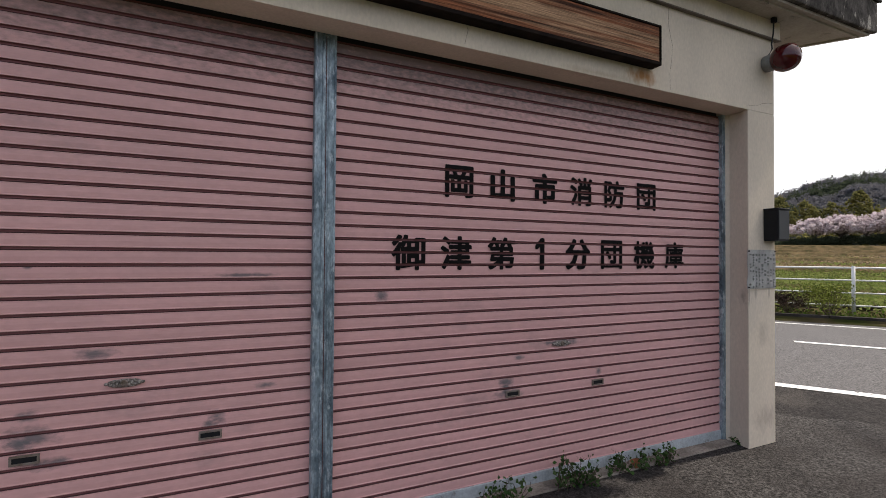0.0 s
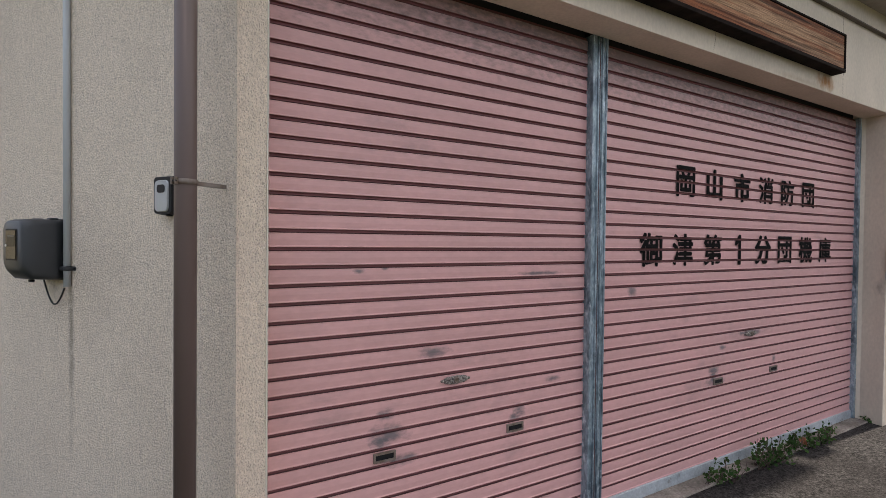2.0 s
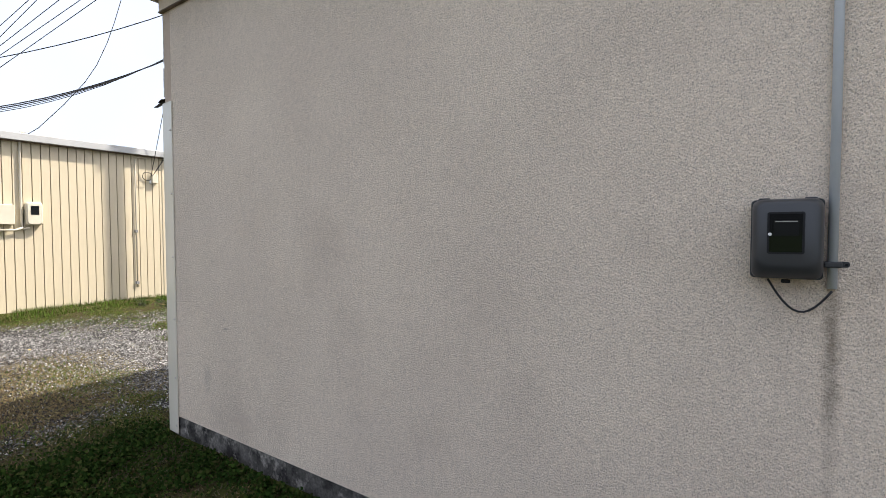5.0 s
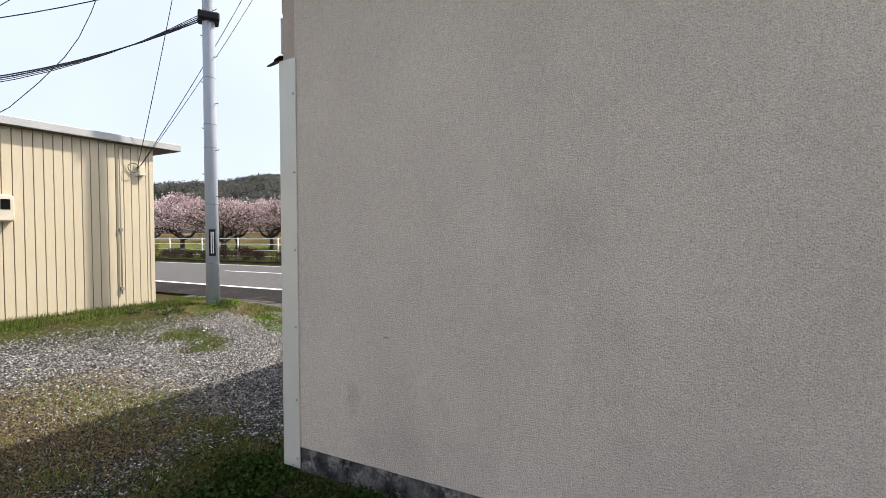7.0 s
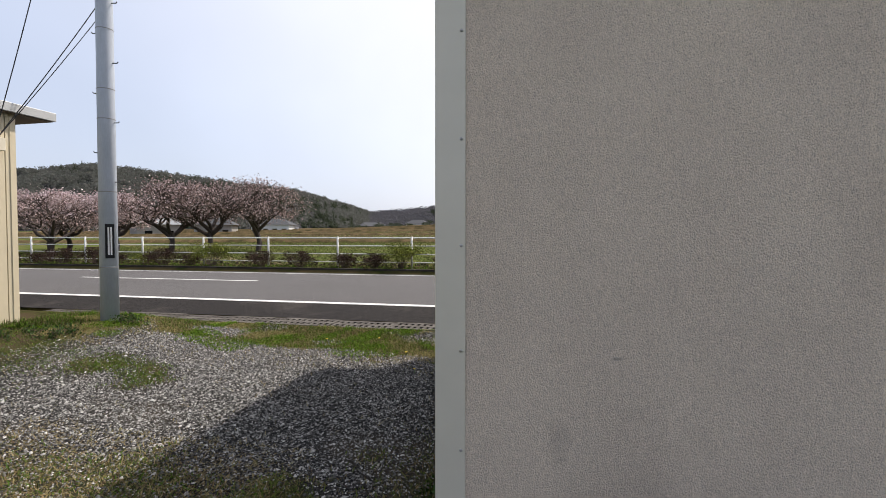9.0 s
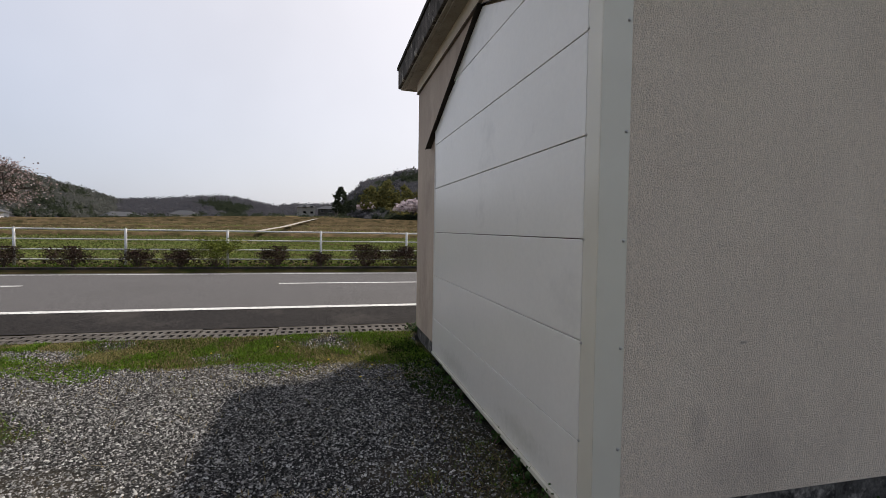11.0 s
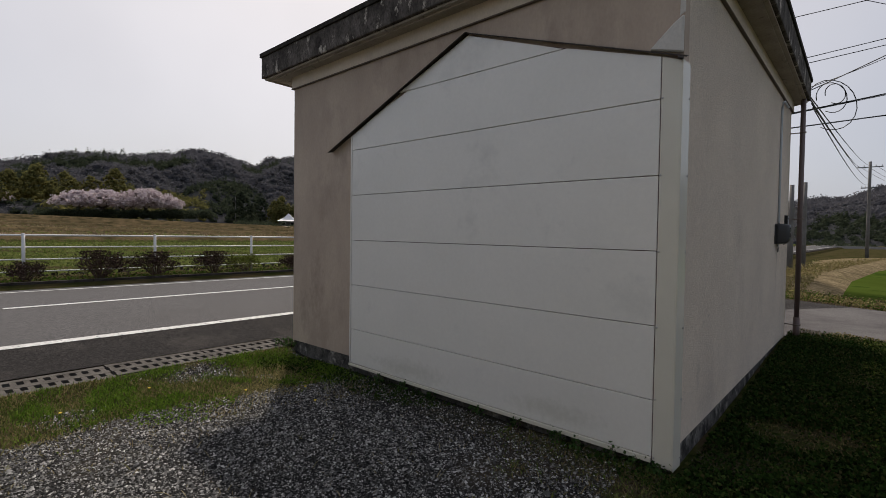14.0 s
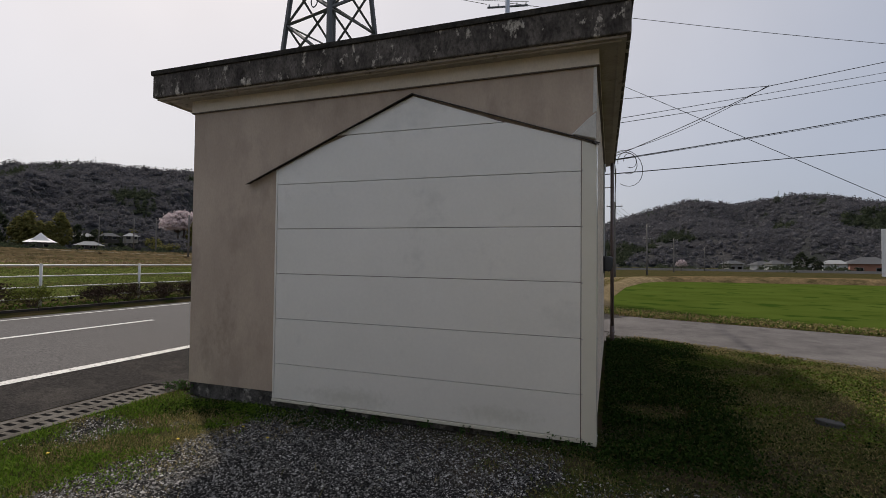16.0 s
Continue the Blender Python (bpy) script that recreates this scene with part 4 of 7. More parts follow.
def rear_slab(pts, o0, o1, bevel=0.0):
    """A slab on the rear wall from (s, z) corners, between two offsets."""
    bm = bmesh.new()
    back, front = [bm.verts.new(rear(s, o0, z)) for s, z in pts], [bm.verts.new(rear(s, o1, z)) for s, z in pts]
    n_ = len(pts)
    bm.faces.new(back), bm.faces.new(front)
    for k in range(n_):
        bm.faces.new((back[k], back[(k + 1) % n_], front[(k + 1) % n_], front[k]))
    bmesh.ops.recalc_face_normals(bm, faces=bm.faces)
    if bevel:
        bmesh.ops.bevel(bm, geom=bm.edges[:], offset=bevel, segments=1, affect="EDGES")
    return bm


def loft_end(back, front):
    """A short solid between two four-cornered ends given as (along, out, up) on the rear wall."""
    bm = bmesh.new()
    r0, r1 = [[bm.verts.new(rear(*c_)) for c_ in e_] for e_ in (back, front)]
    bm.faces.new(r0), bm.faces.new(r1)
    for k in range(4):
        bm.faces.new((r0[k], r0[(k + 1) % 4], r1[(k + 1) % 4], r1[k]))
    return bm


GR, APEX, GL = (-0.03, 2.565), (1.745, 3.185), (3.77, 2.365)


def gable_z(s):
    return GR[1] + (APEX[1] - GR[1]) * (s - GR[0]) / (APEX[0] - GR[0]) if s < APEX[0] else APEX[1] + (GL[1] - APEX[1]) * (s - APEX[0]) / (GL[0] - APEX[0])


cladding = part("cladding", rear_slab([(0.02, -0.03), (3.35, -0.01), (3.35, gable_z(3.35) - 0.03), (1.745, 3.15), (0.02, gable_z(0.02) - 0.03)], 0.0, 0.015), M["groove"], garage, "white metal siding panels under a gable flashing")
S0, S1 = 0.128, 3.362
seams = [-0.02, 0.357, 0.848, 1.34, 1.833, 2.325, 2.817, 3.3]
for k in range(7):
    z0, z1 = seams[k] + 0.0025, seams[k + 1] - 0.0025
    t0 = 0.005 * k
    pts = [(S0, z0), (S1, z0 + 0.02)]
    # top edge follows the gable where the panel meets it
    top = []
    for s in (S1, 2.8, 2.5, APEX[0], 1.1, 0.8, S0):
        top.append((s, min(z1 + 0.02 * (s - S0) / (S1 - S0), gable_z(s) - 0.02)))
    lo_s = [s for s in (S0, S1)]
    if k == 6:
        pts, top = [(0.83, z0 + 0.004), (2.62, z0 + 0.016)], [(APEX[0], APEX[1] - 0.02)]
    clean = []
    for q in pts + top:
        if not clean or (Vector(q) - Vector(clean[-1])).length > 0.004:
            clean.append(q)
    part("panel", rear_slab(clean, 0.015, 0.034, 0.0025), M["panel"], cladding)
part("corner_trim", rear_slab([(0.0, -0.075), (S0 - 0.006, -0.07), (S0 - 0.006, gable_z(S0) - 0.02), (0.0, gable_z(0) - 0.03)], 0.002, 0.036, 0.003), M["trim"], cladding, "cream corner trim")
part("edge_bead", rear_slab([(S1 + 0.002, 0.0), (S1 + 0.022, 0.0), (S1 + 0.022, gable_z(S1) - 0.03), (S1 + 0.002, gable_z(S1) - 0.025)], 0.002, 0.04, 0.002), M["panel"], cladding)
part("bottom_flashing", rear_slab([(S0, -0.055), (S1 + 0.02, -0.03), (S1 + 0.02, -0.004), (S0, -0.022)], 0.0, 0.05, 0.002), M["trim"], cladding, "cream starter strip")
trim_side = part("corner_trim", bm_mesh("corner_trim", prism([v2(D + eDC * -0.006 + nR * 0.035), v2(D - inAD * 0.01 - eAD * 0.112), v2(D - inAD * 0.001 - eAD * 0.112), v2(D + nR * 0.032 + eDC * 0.003)], -0.085, 2.555, 0.003)), M["trim"], cladding, "cream corner trim with screws")
for z in (-0.02, 0.366, 0.84, 1.336, 1.832, 2.33):
    sc = lathe([(0.008, 0), (0.008, 0.004), (0.004, 0.007)], 8)
    p = D - inAD * 0.01 - eAD * 0.092
    bmesh.ops.transform(sc, matrix=pose(p.x, p.y, z) @ Vector((-0.832, -0.555, 0)).to_track_quat("Z", "Y").to_matrix().to_4x4(), verts=sc.verts)
    part("screw", sc, M["steel"], cladding)
    q = rear(S0 - 0.014, 0.036, z + 0.0)
    sc2 = lathe([(0.007, 0), (0.007, 0.004), (0.004, 0.007)], 8)
    bmesh.ops.transform(sc2, matrix=pose(q.x, q.y, q.z) @ Vector((nR.x, nR.y, 0)).to_track_quat("Z", "Y").to_matrix().to_4x4(), verts=sc2.verts)
    part("screw", sc2, M["steel"], cladding)
part("joint_strip", rear_slab([(S0 - 0.005, -0.03), (S0 - 0.001, -0.03), (S0 - 0.001, gable_z(S0) - 0.03), (S0 - 0.005, gable_z(S0) - 0.03)], 0.01, 0.030), M["groove"], cladding)
for p, q in ((GR, APEX), (APEX, GL)):
    # a sheet that leans out from the wall, with a turned-down lip
    out_ = 0.052 if p is GR else 0.076
    sec = [(0.002, 0.014), (out_, -0.002), (out_ + 0.002, -0.010), (out_ - 0.001, -0.010), (out_ - 0.003, -0.005), (0.002, 0.010)]
    ends = [[tuple(rear(u[0], o_, u[1] + z_)) for o_, z_ in sec] for u in (p, q)]
    hood = bmesh.new()
    ra, rb = [[hood.verts.new(c_) for c_ in e_] for e_ in ends]
    hood.faces.new(ra), hood.faces.new(rb)
    for k in range(6):
        hood.faces.new((ra[k], ra[(k + 1) % 6], rb[(k + 1) % 6], rb[k]))
    part("gable_flashing", hood, M["flashing"], cladding, "dark brown sheet-metal gable flashing")
part("flashing_end", loft_end([(0.0, 0.012, 2.56), (0.0, 0.012, 2.585), (0.035, 0.012, 2.597), (0.035, 0.012, 2.572)], [(-0.028, 0.12, 2.528), (-0.028, 0.12, 2.534), (0.0, 0.115, 2.542), (0.0, 0.115, 2.536)]), M["flashing"], cladding, "bent end of the gable flashing")
part("mortar_patch", rear_slab([(0.0, 2.60), (0.21, 2.66), (0.06, 2.80), (0.0, 2.84)], 0.001, 0.03, 0.010), M["mortar"], garage, "pale mortar patch over the flashing end")
part("mortar_strip", rear_slab([(-0.004, 2.86), (0.03, 2.84), (0.022, 3.255), (-0.004, 3.255)], 0.0005, 0.006, 0.002), M["mortar"], garage, "smeared pale mortar along the corner")


# ---- fittings on the garage ----
def on_side(s, off, z):
    """A point on the side wall: along it, out from it, up."""
    return Vector((-0.832, -0.555, 0)) * (off - 0.171) + UX * s + Vector((0, 0, z))


SIDE_TURN = math.degrees(math.atan2(0.832, -0.555)) - 180  # local x runs towards the front, -y out of the wall


def side_thing(name, s, z, **tags):
    p = on_side(s, 0, z)
    return thing(name, (p.x, p.y, p.z), SIDE_TURN, **tags)


def loft(sections, bevel=0.0):
    """A closed body from polygons of equal count."""
    bm = bmesh.new()
    rings = [[bm.verts.new(p) for p in sec] for sec in sections]
    n_ = len(rings[0])
    for r0, r1 in zip(rings, rings[1:]):
        for k in range(n_):
            bm.faces.new((r0[k], r0[(k + 1) % n_], r1[(k + 1) % n_], r1[k]))
    bm.faces.new(rings[0]), bm.faces.new(rings[-1])
    bmesh.ops.recalc_face_normals(bm, faces=bm.faces)
    if bevel:
        bmesh.ops.bevel(bm, geom=bm.edges[:], offset=bevel, segments=2, affect="EDGES")
    return bm


def rounded(w, h, r, y, cx=0.0, cz=0.0, n_=4):
    pts = []
    for k, (sx, sz) in enumerate(((1, 1), (-1, 1), (-1, -1), (1, -1))):
        for i in range(n_ + 1):
            t_ = math.radians(90 * (k + i / n_))
            pts.append((cx + sx * (w / 2 - r) + r * math.cos(t_), y, cz + sz * (h / 2 - r) + r * math.sin(t_)))
    return pts


# electricity meter
meter = side_thing("electricity_meter", 3.771, 1.505, label="dark grey electricity meter box with a glass window", category="meter")
part("back_plate", loft([rounded(0.192, 0.255, 0.012, 0.0), rounded(0.192, 0.255, 0.012, -0.02)]), M["meter"], meter)
part("cover", loft([rounded(0.184, 0.25, 0.02, -0.018), rounded(0.184, 0.25, 0.022, -0.05), rounded(0.178, 0.243, 0.028, -0.122, 0, 0.002), rounded(0.162, 0.205, 0.034, -0.15, 0, 0.014), rounded(0.148, 0.185, 0.034, -0.156, 0, 0.018)]), M["meter"], meter, "", True)
win = part("window_frame", loft([rounded(0.092, 0.126, 0.006, -0.150, -0.004, 0.020), rounded(0.092, 0.126, 0.006, -0.158, -0.004, 0.020)]), M["black"], meter)
part("window", box(-0.044, 0.036, -0.1600, -0.1575, -0.037, 0.077), M["pane"], win, "dark glossy window")
part("dial", box(-0.034, 0.028, -0.1606, -0.1598, 0.012, 0.058), material("meter_dial", (0.006, 0.007, 0.007), 0.3, spec=0.15), win)
part("dial_mark", box(-0.03, 0.024, -0.1612, -0.1604, 0.053, 0.056), M["faint"], win)
k_ = lathe([(0.005, 0), (0.005, 0.002), (0.002, 0.003)], 10)
bmesh.ops.transform(k_, matrix=pose(-0.043, -0.160, 0.016, 90), verts=k_.verts)
part("seal_screw", k_, M["white"], win)
for x in (-0.06, 0.06):
    part("hinge_lug", box(x - 0.016, x + 0.016, -0.06, -0.03, 0.122, 0.131, 0.003), M["meter"], meter)
part("wing_nut", box(-0.012, 0.012, -0.10, -0.085, -0.135, -0.124, 0.003), M["black"], meter)

con = side_thing("wall_conduit", 3.653, 0.0, label="pale grey plastic conduit with a clamp and loop of cable", category="pipe")
part("tube", tube([(0, -0.02, 1.352), (0, -0.02, 2.4), (0, -0.02, 3.05), (0.012, -0.022, 3.13), (0.05, -0.024, 3.19), (0.12, -0.03, 3.215), (0.5, -0.03, 3.22)], 0.013, 14), M["conduit"], con, "", True)
cl = part("clamp", box(-0.022, 0.022, -0.039, -0.001, 1.418, 1.436, 0.004), M["meter"], con, "dark clamp")
part("clamp_tab", loft([rounded(0.11, 0.018, 0.008, -0.001, -0.012, 1.427), rounded(0.11, 0.018, 0.008, -0.008, -0.012, 1.427)]), M["meter"], cl)
for x in (0.034, -0.058):
    part("bolt", box(x - 0.004, x + 0.004, -0.012, -0.007, 1.423, 1.431, 0.001), M["black"], cl)
loop = [(-0.165 + 0.165 * k / 12, -0.03, 1.385 - (0.095 * math.sin(math.pi * min(1, (k + 0.4) / 12.8)) + 0.03 * k / 12)) for k in range(13)]
part("cable_loop", tube(loop, 0.0035, 8), M["wire"], con, "drooping black cable loop", True)

# key safe
safe = side_thing("key_safe", 2.984, 1.706, label="small black key safe with a silver front", category="key safe")
part("body", loft([rounded(0.102, 0.132, 0.012, 0), rounded(0.104, 0.135, 0.014, -0.02), rounded(0.096, 0.127, 0.014, -0.045)]), M["black"], safe)
face = part("front_plate", loft([rounded(0.074, 0.112, 0.016, -0.043, -0.002, -0.003), rounded(0.068, 0.106, 0.016, -0.05, -0.002, -0.003)]), M["silver"], safe, "silver front plate")
part("dial_window", loft([rounded(0.042, 0.028, 0.01, -0.049, -0.001, 0.022), rounded(0.042, 0.028, 0.01, -0.0515, -0.001, 0.022)]), M["black"], face, "black dial window")
part("latch", box(0.002, 0.016, -0.035, -0.015, -0.072, -0.065, 0.002), M["black"], safe)

# downpipe
dp = side_thing("downpipe", 2.710, 0.0, label="brown plastic downpipe strapped to the wall", category="downpipe")
part("pipe", tube([(0, -0.15, 0.32), (0, -0.15, 3.41)], 0.0315, 18), M["downpipe"], dp, "", True)
part("socket", tube([(0, -0.15, -0.02), (0, -0.15, 0.34)], 0.041, 18), M["downpipe"], dp, "wider socket at the foot", True)
for z in (0.24, 1.735, 2.95):
    st = part("strap", tube([(0, -0.15, z - 0.017), (0, -0.15, z - 0.001)], 0.0345 if z > 1 else 0.044, 18), M["strap"], dp, "rusty steel strap", True)
    part("strap_arm", box(-0.003, 0.003, -0.12, 0.002, z - 0.016, z - 0.002, 0.001), M["strap"], st)
    rim = 0.034 if z > 1 else 0.043
    for x in (-0.008, 0.008):
        part("strap_lug", box(x - 0.003, x + 0.003, -0.15 - rim - 0.007, -0.15 - rim + 0.004, z - 0.019, z + 0.003, 0.001), M["strap"], st)
    part("strap_bolt", box(-0.012, 0.012, -0.15 - rim - 0.006, -0.15 - rim - 0.001, z - 0.011, z - 0.006, 0.001), M["black"], st)

# eave bracket with service cables
brk = thing("cable_bracket", (-1.30, 2.04, 3.44), 0, label="steel bracket on the eave with looped service cables", category="bracket")
part("arm", box(-0.02, 0.02, -0.05, 0.0, 0.0, 0.36, 0.003), M["lattice"], brk)
for z in (0.1, 0.28):
    ins = lathe([(0.02, 0), (0.028, 0.01), (0.028, 0.04), (0.02, 0.05)], 10)
    bmesh.ops.transform(ins, matrix=pose(0, -0.075, z), verts=ins.verts)
    part("insulator", ins, M["black"], brk)
for r, dx, dz in ((0.34, -0.05, -0.06), (0.2, -0.16, 0.02), (0.13, -0.26, 0.05)):
    pts = [(dx - 0.25 * r + r * 0.85 * math.cos(k * math.tau / 20), -0.12 - 0.6 * r + 0.45 * r * math.sin(k * math.tau / 20 + 0.6), dz + r * math.sin(k * math.tau / 20)) for k in range(18)]
    part("cable_loop", tube(pts, 0.006, 6), M["wire"], brk, "looped black cable", True)

# sign board over the shutters
sign = thing("sign_board", (0, 0, 0), 0, label="long weathered brown cedar sign board with black edges", category="sign")
part("board", box(-0.55, 2.632, 2.202, 2.262, 2.805, 3.043, 0.006), M["wood"], sign)
part("edge_bottom", box(-0.555, 2.64, 2.192, 2.277, 2.784, 2.808, 0.003), M["wood_dark"], sign, "black lower edge")
part("edge_top", box(-0.555, 2.64, 2.196, 2.277, 3.042, 3.056, 0.003), M["wood_dark"], sign)
part("edge_end", box(2.631, 2.643, 2.194, 2.277, 2.789, 3.054, 0.003), M["wood_dark"], sign)
part("backing", box(-0.55, 2.635, 2.26, 2.279, 2.795, 3.05), M["wood_dark"], sign)

# alarm lamp
alarm = thing("alarm_lamp", (3.915, 2.28, 3.05), 0, label="red dome alarm lamp on a grey wall base", category="lamp")


def outward(bm):
    bmesh.ops.transform(bm, matrix=pose(0, 0, 0, 90), verts=bm.verts)
    return bm


part("base", outward(lathe([(0.062, 0), (0.066, 0.02), (0.066, 0.05), (0.06, 0.07)], 20)), M["grey_metal"], alarm, "", True)
part("dome", outward(lathe([(0.062, 0.066), (0.084, 0.085), (0.099, 0.115), (0.104, 0.15), (0.099, 0.19), (0.080, 0.222), (0.047, 0.244), (0.002, 0.252)], 24)), M["red_lens"], alarm, "dark red glass dome", True)
part("cable", tube([(-0.01, -0.03, 0.06), (0.005, -0.05, 0.11), (0.03, -0.03, 0.16), (0.02, -0.05, 0.24), (0.01, -0.06, 0.36)], 0.006, 6), M["wire"], alarm, "", True)
part("cable_clip", box(-0.01, 0.03, -0.075, -0.045, 0.315, 0.355, 0.004), M["black"], alarm)

# black box and notice on the pillar
bb = thing("post_box", (3.955, 2.28, 1.765), 0, label="black metal box hung on the front pillar", category="box")
part("body", loft([[(-0.075, 0, -0.125), (0.075, 0, -0.125), (0.075, 0, 0.125), (-0.075, 0, 0.125)], [(-0.075, -0.11, -0.125), (0.075, -0.11, -0.125), (0.075, -0.11, 0.118), (-0.075, -0.11, 0.118)]], 0.004), M["black"], bb)
part("lid", box(-0.079, 0.079, -0.116, 0.0, 0.117, 0.129, 0.003), M["black"], bb)
part("door", box(-0.066, 0.066, -0.114, -0.109, -0.115, 0.108, 0.002), M["meter"], bb)

note = thing("notice_plate", (3.845, 2.28, 1.417), 0, label="old dented grey metal notice plate with faded print", category="notice")
plate_bm = bmesh.new()
gridn = 9
vsn = [[plate_bm.verts.new((-0.178 + 0.356 * i / gridn, -0.008 - 0.008 * noise.noise(Vector((i * 0.45, j * 0.4, 2))), -0.152 + 0.304 * j / gridn)) for i in range(gridn + 1)] for j in range(gridn + 1)]
for j in range(gridn):
    for i in range(gridn):
        plate_bm.faces.new((vsn[j][i], vsn[j][i + 1], vsn[j + 1][i + 1], vsn[j + 1][i]))
ext = bmesh.ops.extrude_face_region(plate_bm, geom=plate_bm.faces[:])
bmesh.ops.translate(plate_bm, vec=(0, 0.0025, 0), verts=[g for g in ext["geom"] if isinstance(g, bmesh.types.BMVert)])
pl = part("plate", plate_bm, M["plate"], note)
rng = random.Random(5)
for c_ in range(9):
    x = 0.15 - c_ * 0.037
    z = 0.12
    while z > -0.13:
        h = rng.uniform(0.008, 0.02)
        if rng.random() < 0.8:
            part("print_bar", box(x - 0.006, x + 0.006, -0.0185, -0.008, z - h, z), M["faint"], pl)
        z -= h + rng.uniform(0.006, 0.02)
for x, z in ((-0.165, 0.14), (0.165, 0.14), (-0.165, -0.14), (0.165, -0.14)):
    part("nail", box(x - 0.005, x + 0.005, -0.018, -0.004, z - 0.005, z + 0.005, 0.001), M["wood_dark"], note)

# ---- steel shed beside the lot ----
SB, SA0, SA1 = 15.0, -16.0, 3.57
shed = thing("storage_shed", at(SA1, SB), 0, label="cream ribbed-steel storage shed with a pale flat eave", category="shed")
shed.matrix_basis = Matrix(((0.832, -0.555, 0, at(SA1, SB).x), (0.555, 0.832, 0, at(SA1, SB).y), (0, 0, 1, 0), (0, 0, 0, 1)))


def ribbed(length, z0, z1, pitch=0.138):
    """A ribbed sheet along -x, facing -y."""
    prof, x = [], 0.0
    while x < length:
        prof += [(x, 0.0), (x + pitch * 0.88, 0.0), (x + pitch * 0.90, 0.03), (x + pitch * 0.97, 0.03), (x + pitch * 0.99, 0.0)]
        x += pitch
    vs = [(-min(px, length), py, z) for px, py in prof for z in (z0, z1)]
    return mesh_from("ribbed_wall", vs, [(2 * i, 2 * i + 2, 2 * i + 3, 2 * i + 1) for i in range(len(prof) - 1)], M["shed"])


part("ribbed_wall", ribbed(19.5, -0.15, 3.16), None, shed, "sunlit cream ribbed steel wall")
end = part("ribbed_wall", ribbed(7.0, -0.15, 3.16), None, shed)
end.matrix_basis = pose(0.0, 0.0, 0, 0, 0, 0) @ Matrix(((0, -1, 0, 0), (-1, 0, 0, 0), (0, 0, 1, 0), (0, 0, 0, 1)))
part("corner_post", box(-0.07, 0.012, -0.012, 0.07, -0.15, 3.16, 0.004), M["shed"], shed)
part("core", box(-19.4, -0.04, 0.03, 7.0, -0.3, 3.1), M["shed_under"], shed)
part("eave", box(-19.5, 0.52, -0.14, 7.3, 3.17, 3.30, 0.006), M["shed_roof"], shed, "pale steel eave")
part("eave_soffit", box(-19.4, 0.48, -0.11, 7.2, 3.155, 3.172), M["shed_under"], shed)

sm = thing("shed_meter", (0, 0, 0), 0, label="cream electricity meter box on the shed wall", category="meter")
sm.matrix_basis = shed.matrix_basis @ pose(-2.34, 0, 1.87)
part("body", loft([rounded(0.24, 0.42, 0.04, 0.0), rounded(0.24, 0.42, 0.05, -0.1), rounded(0.2, 0.37, 0.05, -0.13)]), M["cream"], sm)
part("window", box(-0.06, 0.06, -0.136, -0.128, -0.02, 0.14, 0.004), M["pane"], sm)
sp = thing("shed_conduit", (0, 0, 0), 0, label="cream conduit pipe running up the shed wall", category="pipe")
sp.matrix_basis = shed.matrix_basis @ pose(-2.5, 0, 0)
part("tube", tube([(0.1, -0.03, 1.62), (-0.0, -0.03, 1.58), (-0.01, -0.03, 1.7), (-0.01, -0.03, 3.15), (0.0, -0.1, 3.32), (0.12, -0.1, 3.36)], 0.022, 8), M["cream"], sp, "", True)
sb_ = thing("wall_cabinet", (0, 0, 0), 0, label="cream cabinet with a pipe on the shed wall", category="cabinet")
sb_.matrix_basis = shed.matrix_basis @ pose(-3.2, 0, 1.84)
part("body", box(-0.6, 0.58, -0.12, 0.0, -0.17, 0.18, 0.01), M["cream"], sb_)
part("pipe", tube([(-0.6, -0.06, -0.27), (0.6, -0.06, -0.27), (0.7, -0.06, -0.22)], 0.02, 8), M["cream"], sb_, "", True)
sk = thing("shed_bracket", (0, 0, 0), 0, label="cable bracket with a small white box on the shed", category="bracket")
sk.matrix_basis = shed.matrix_basis @ pose(-0.3, 0, 2.68)
part("junction_box", box(0.0, 0.12, -0.09, 0.0, -0.08, 0.1, 0.006), M["cream"], sk)
part("insulator", lathe([(0.018, -0.1), (0.03, -0.09), (0.03, -0.02), (0.018, 0.0)], 8), M["white"], sk)
part("cable_loop", tube([(-0.1 + 0.1 * math.cos(k * 0.5), -0.08, 0.05 + 0.09 * math.sin(k * 0.5)) for k in range(12)], 0.008, 5), M["wire"], sk)
st2 = thing("shed_pipe", (0, 0, 0), 0, label="thin cream cable pipe down the shed wall", category="pipe")
st2.matrix_basis = shed.matrix_basis @ pose(-0.62, 0, 0)
part("tube", tube([(0.25, -0.03, 3.12), (0.04, -0.03, 3.12), (0, -0.03, 3.06), (0, -0.03, 0.35)], 0.014, 6), M["cream"], st2, "", True)
for z in (0.45, 1.55):
    part("clip", box(-0.03, 0.03, -0.05, 0.0, z - 0.03, z + 0.03, 0.004), M["grey_metal"], st2)

# ---- utility poles and wires ----
POLE = Vector((-4.33, 13.80, 0.0))


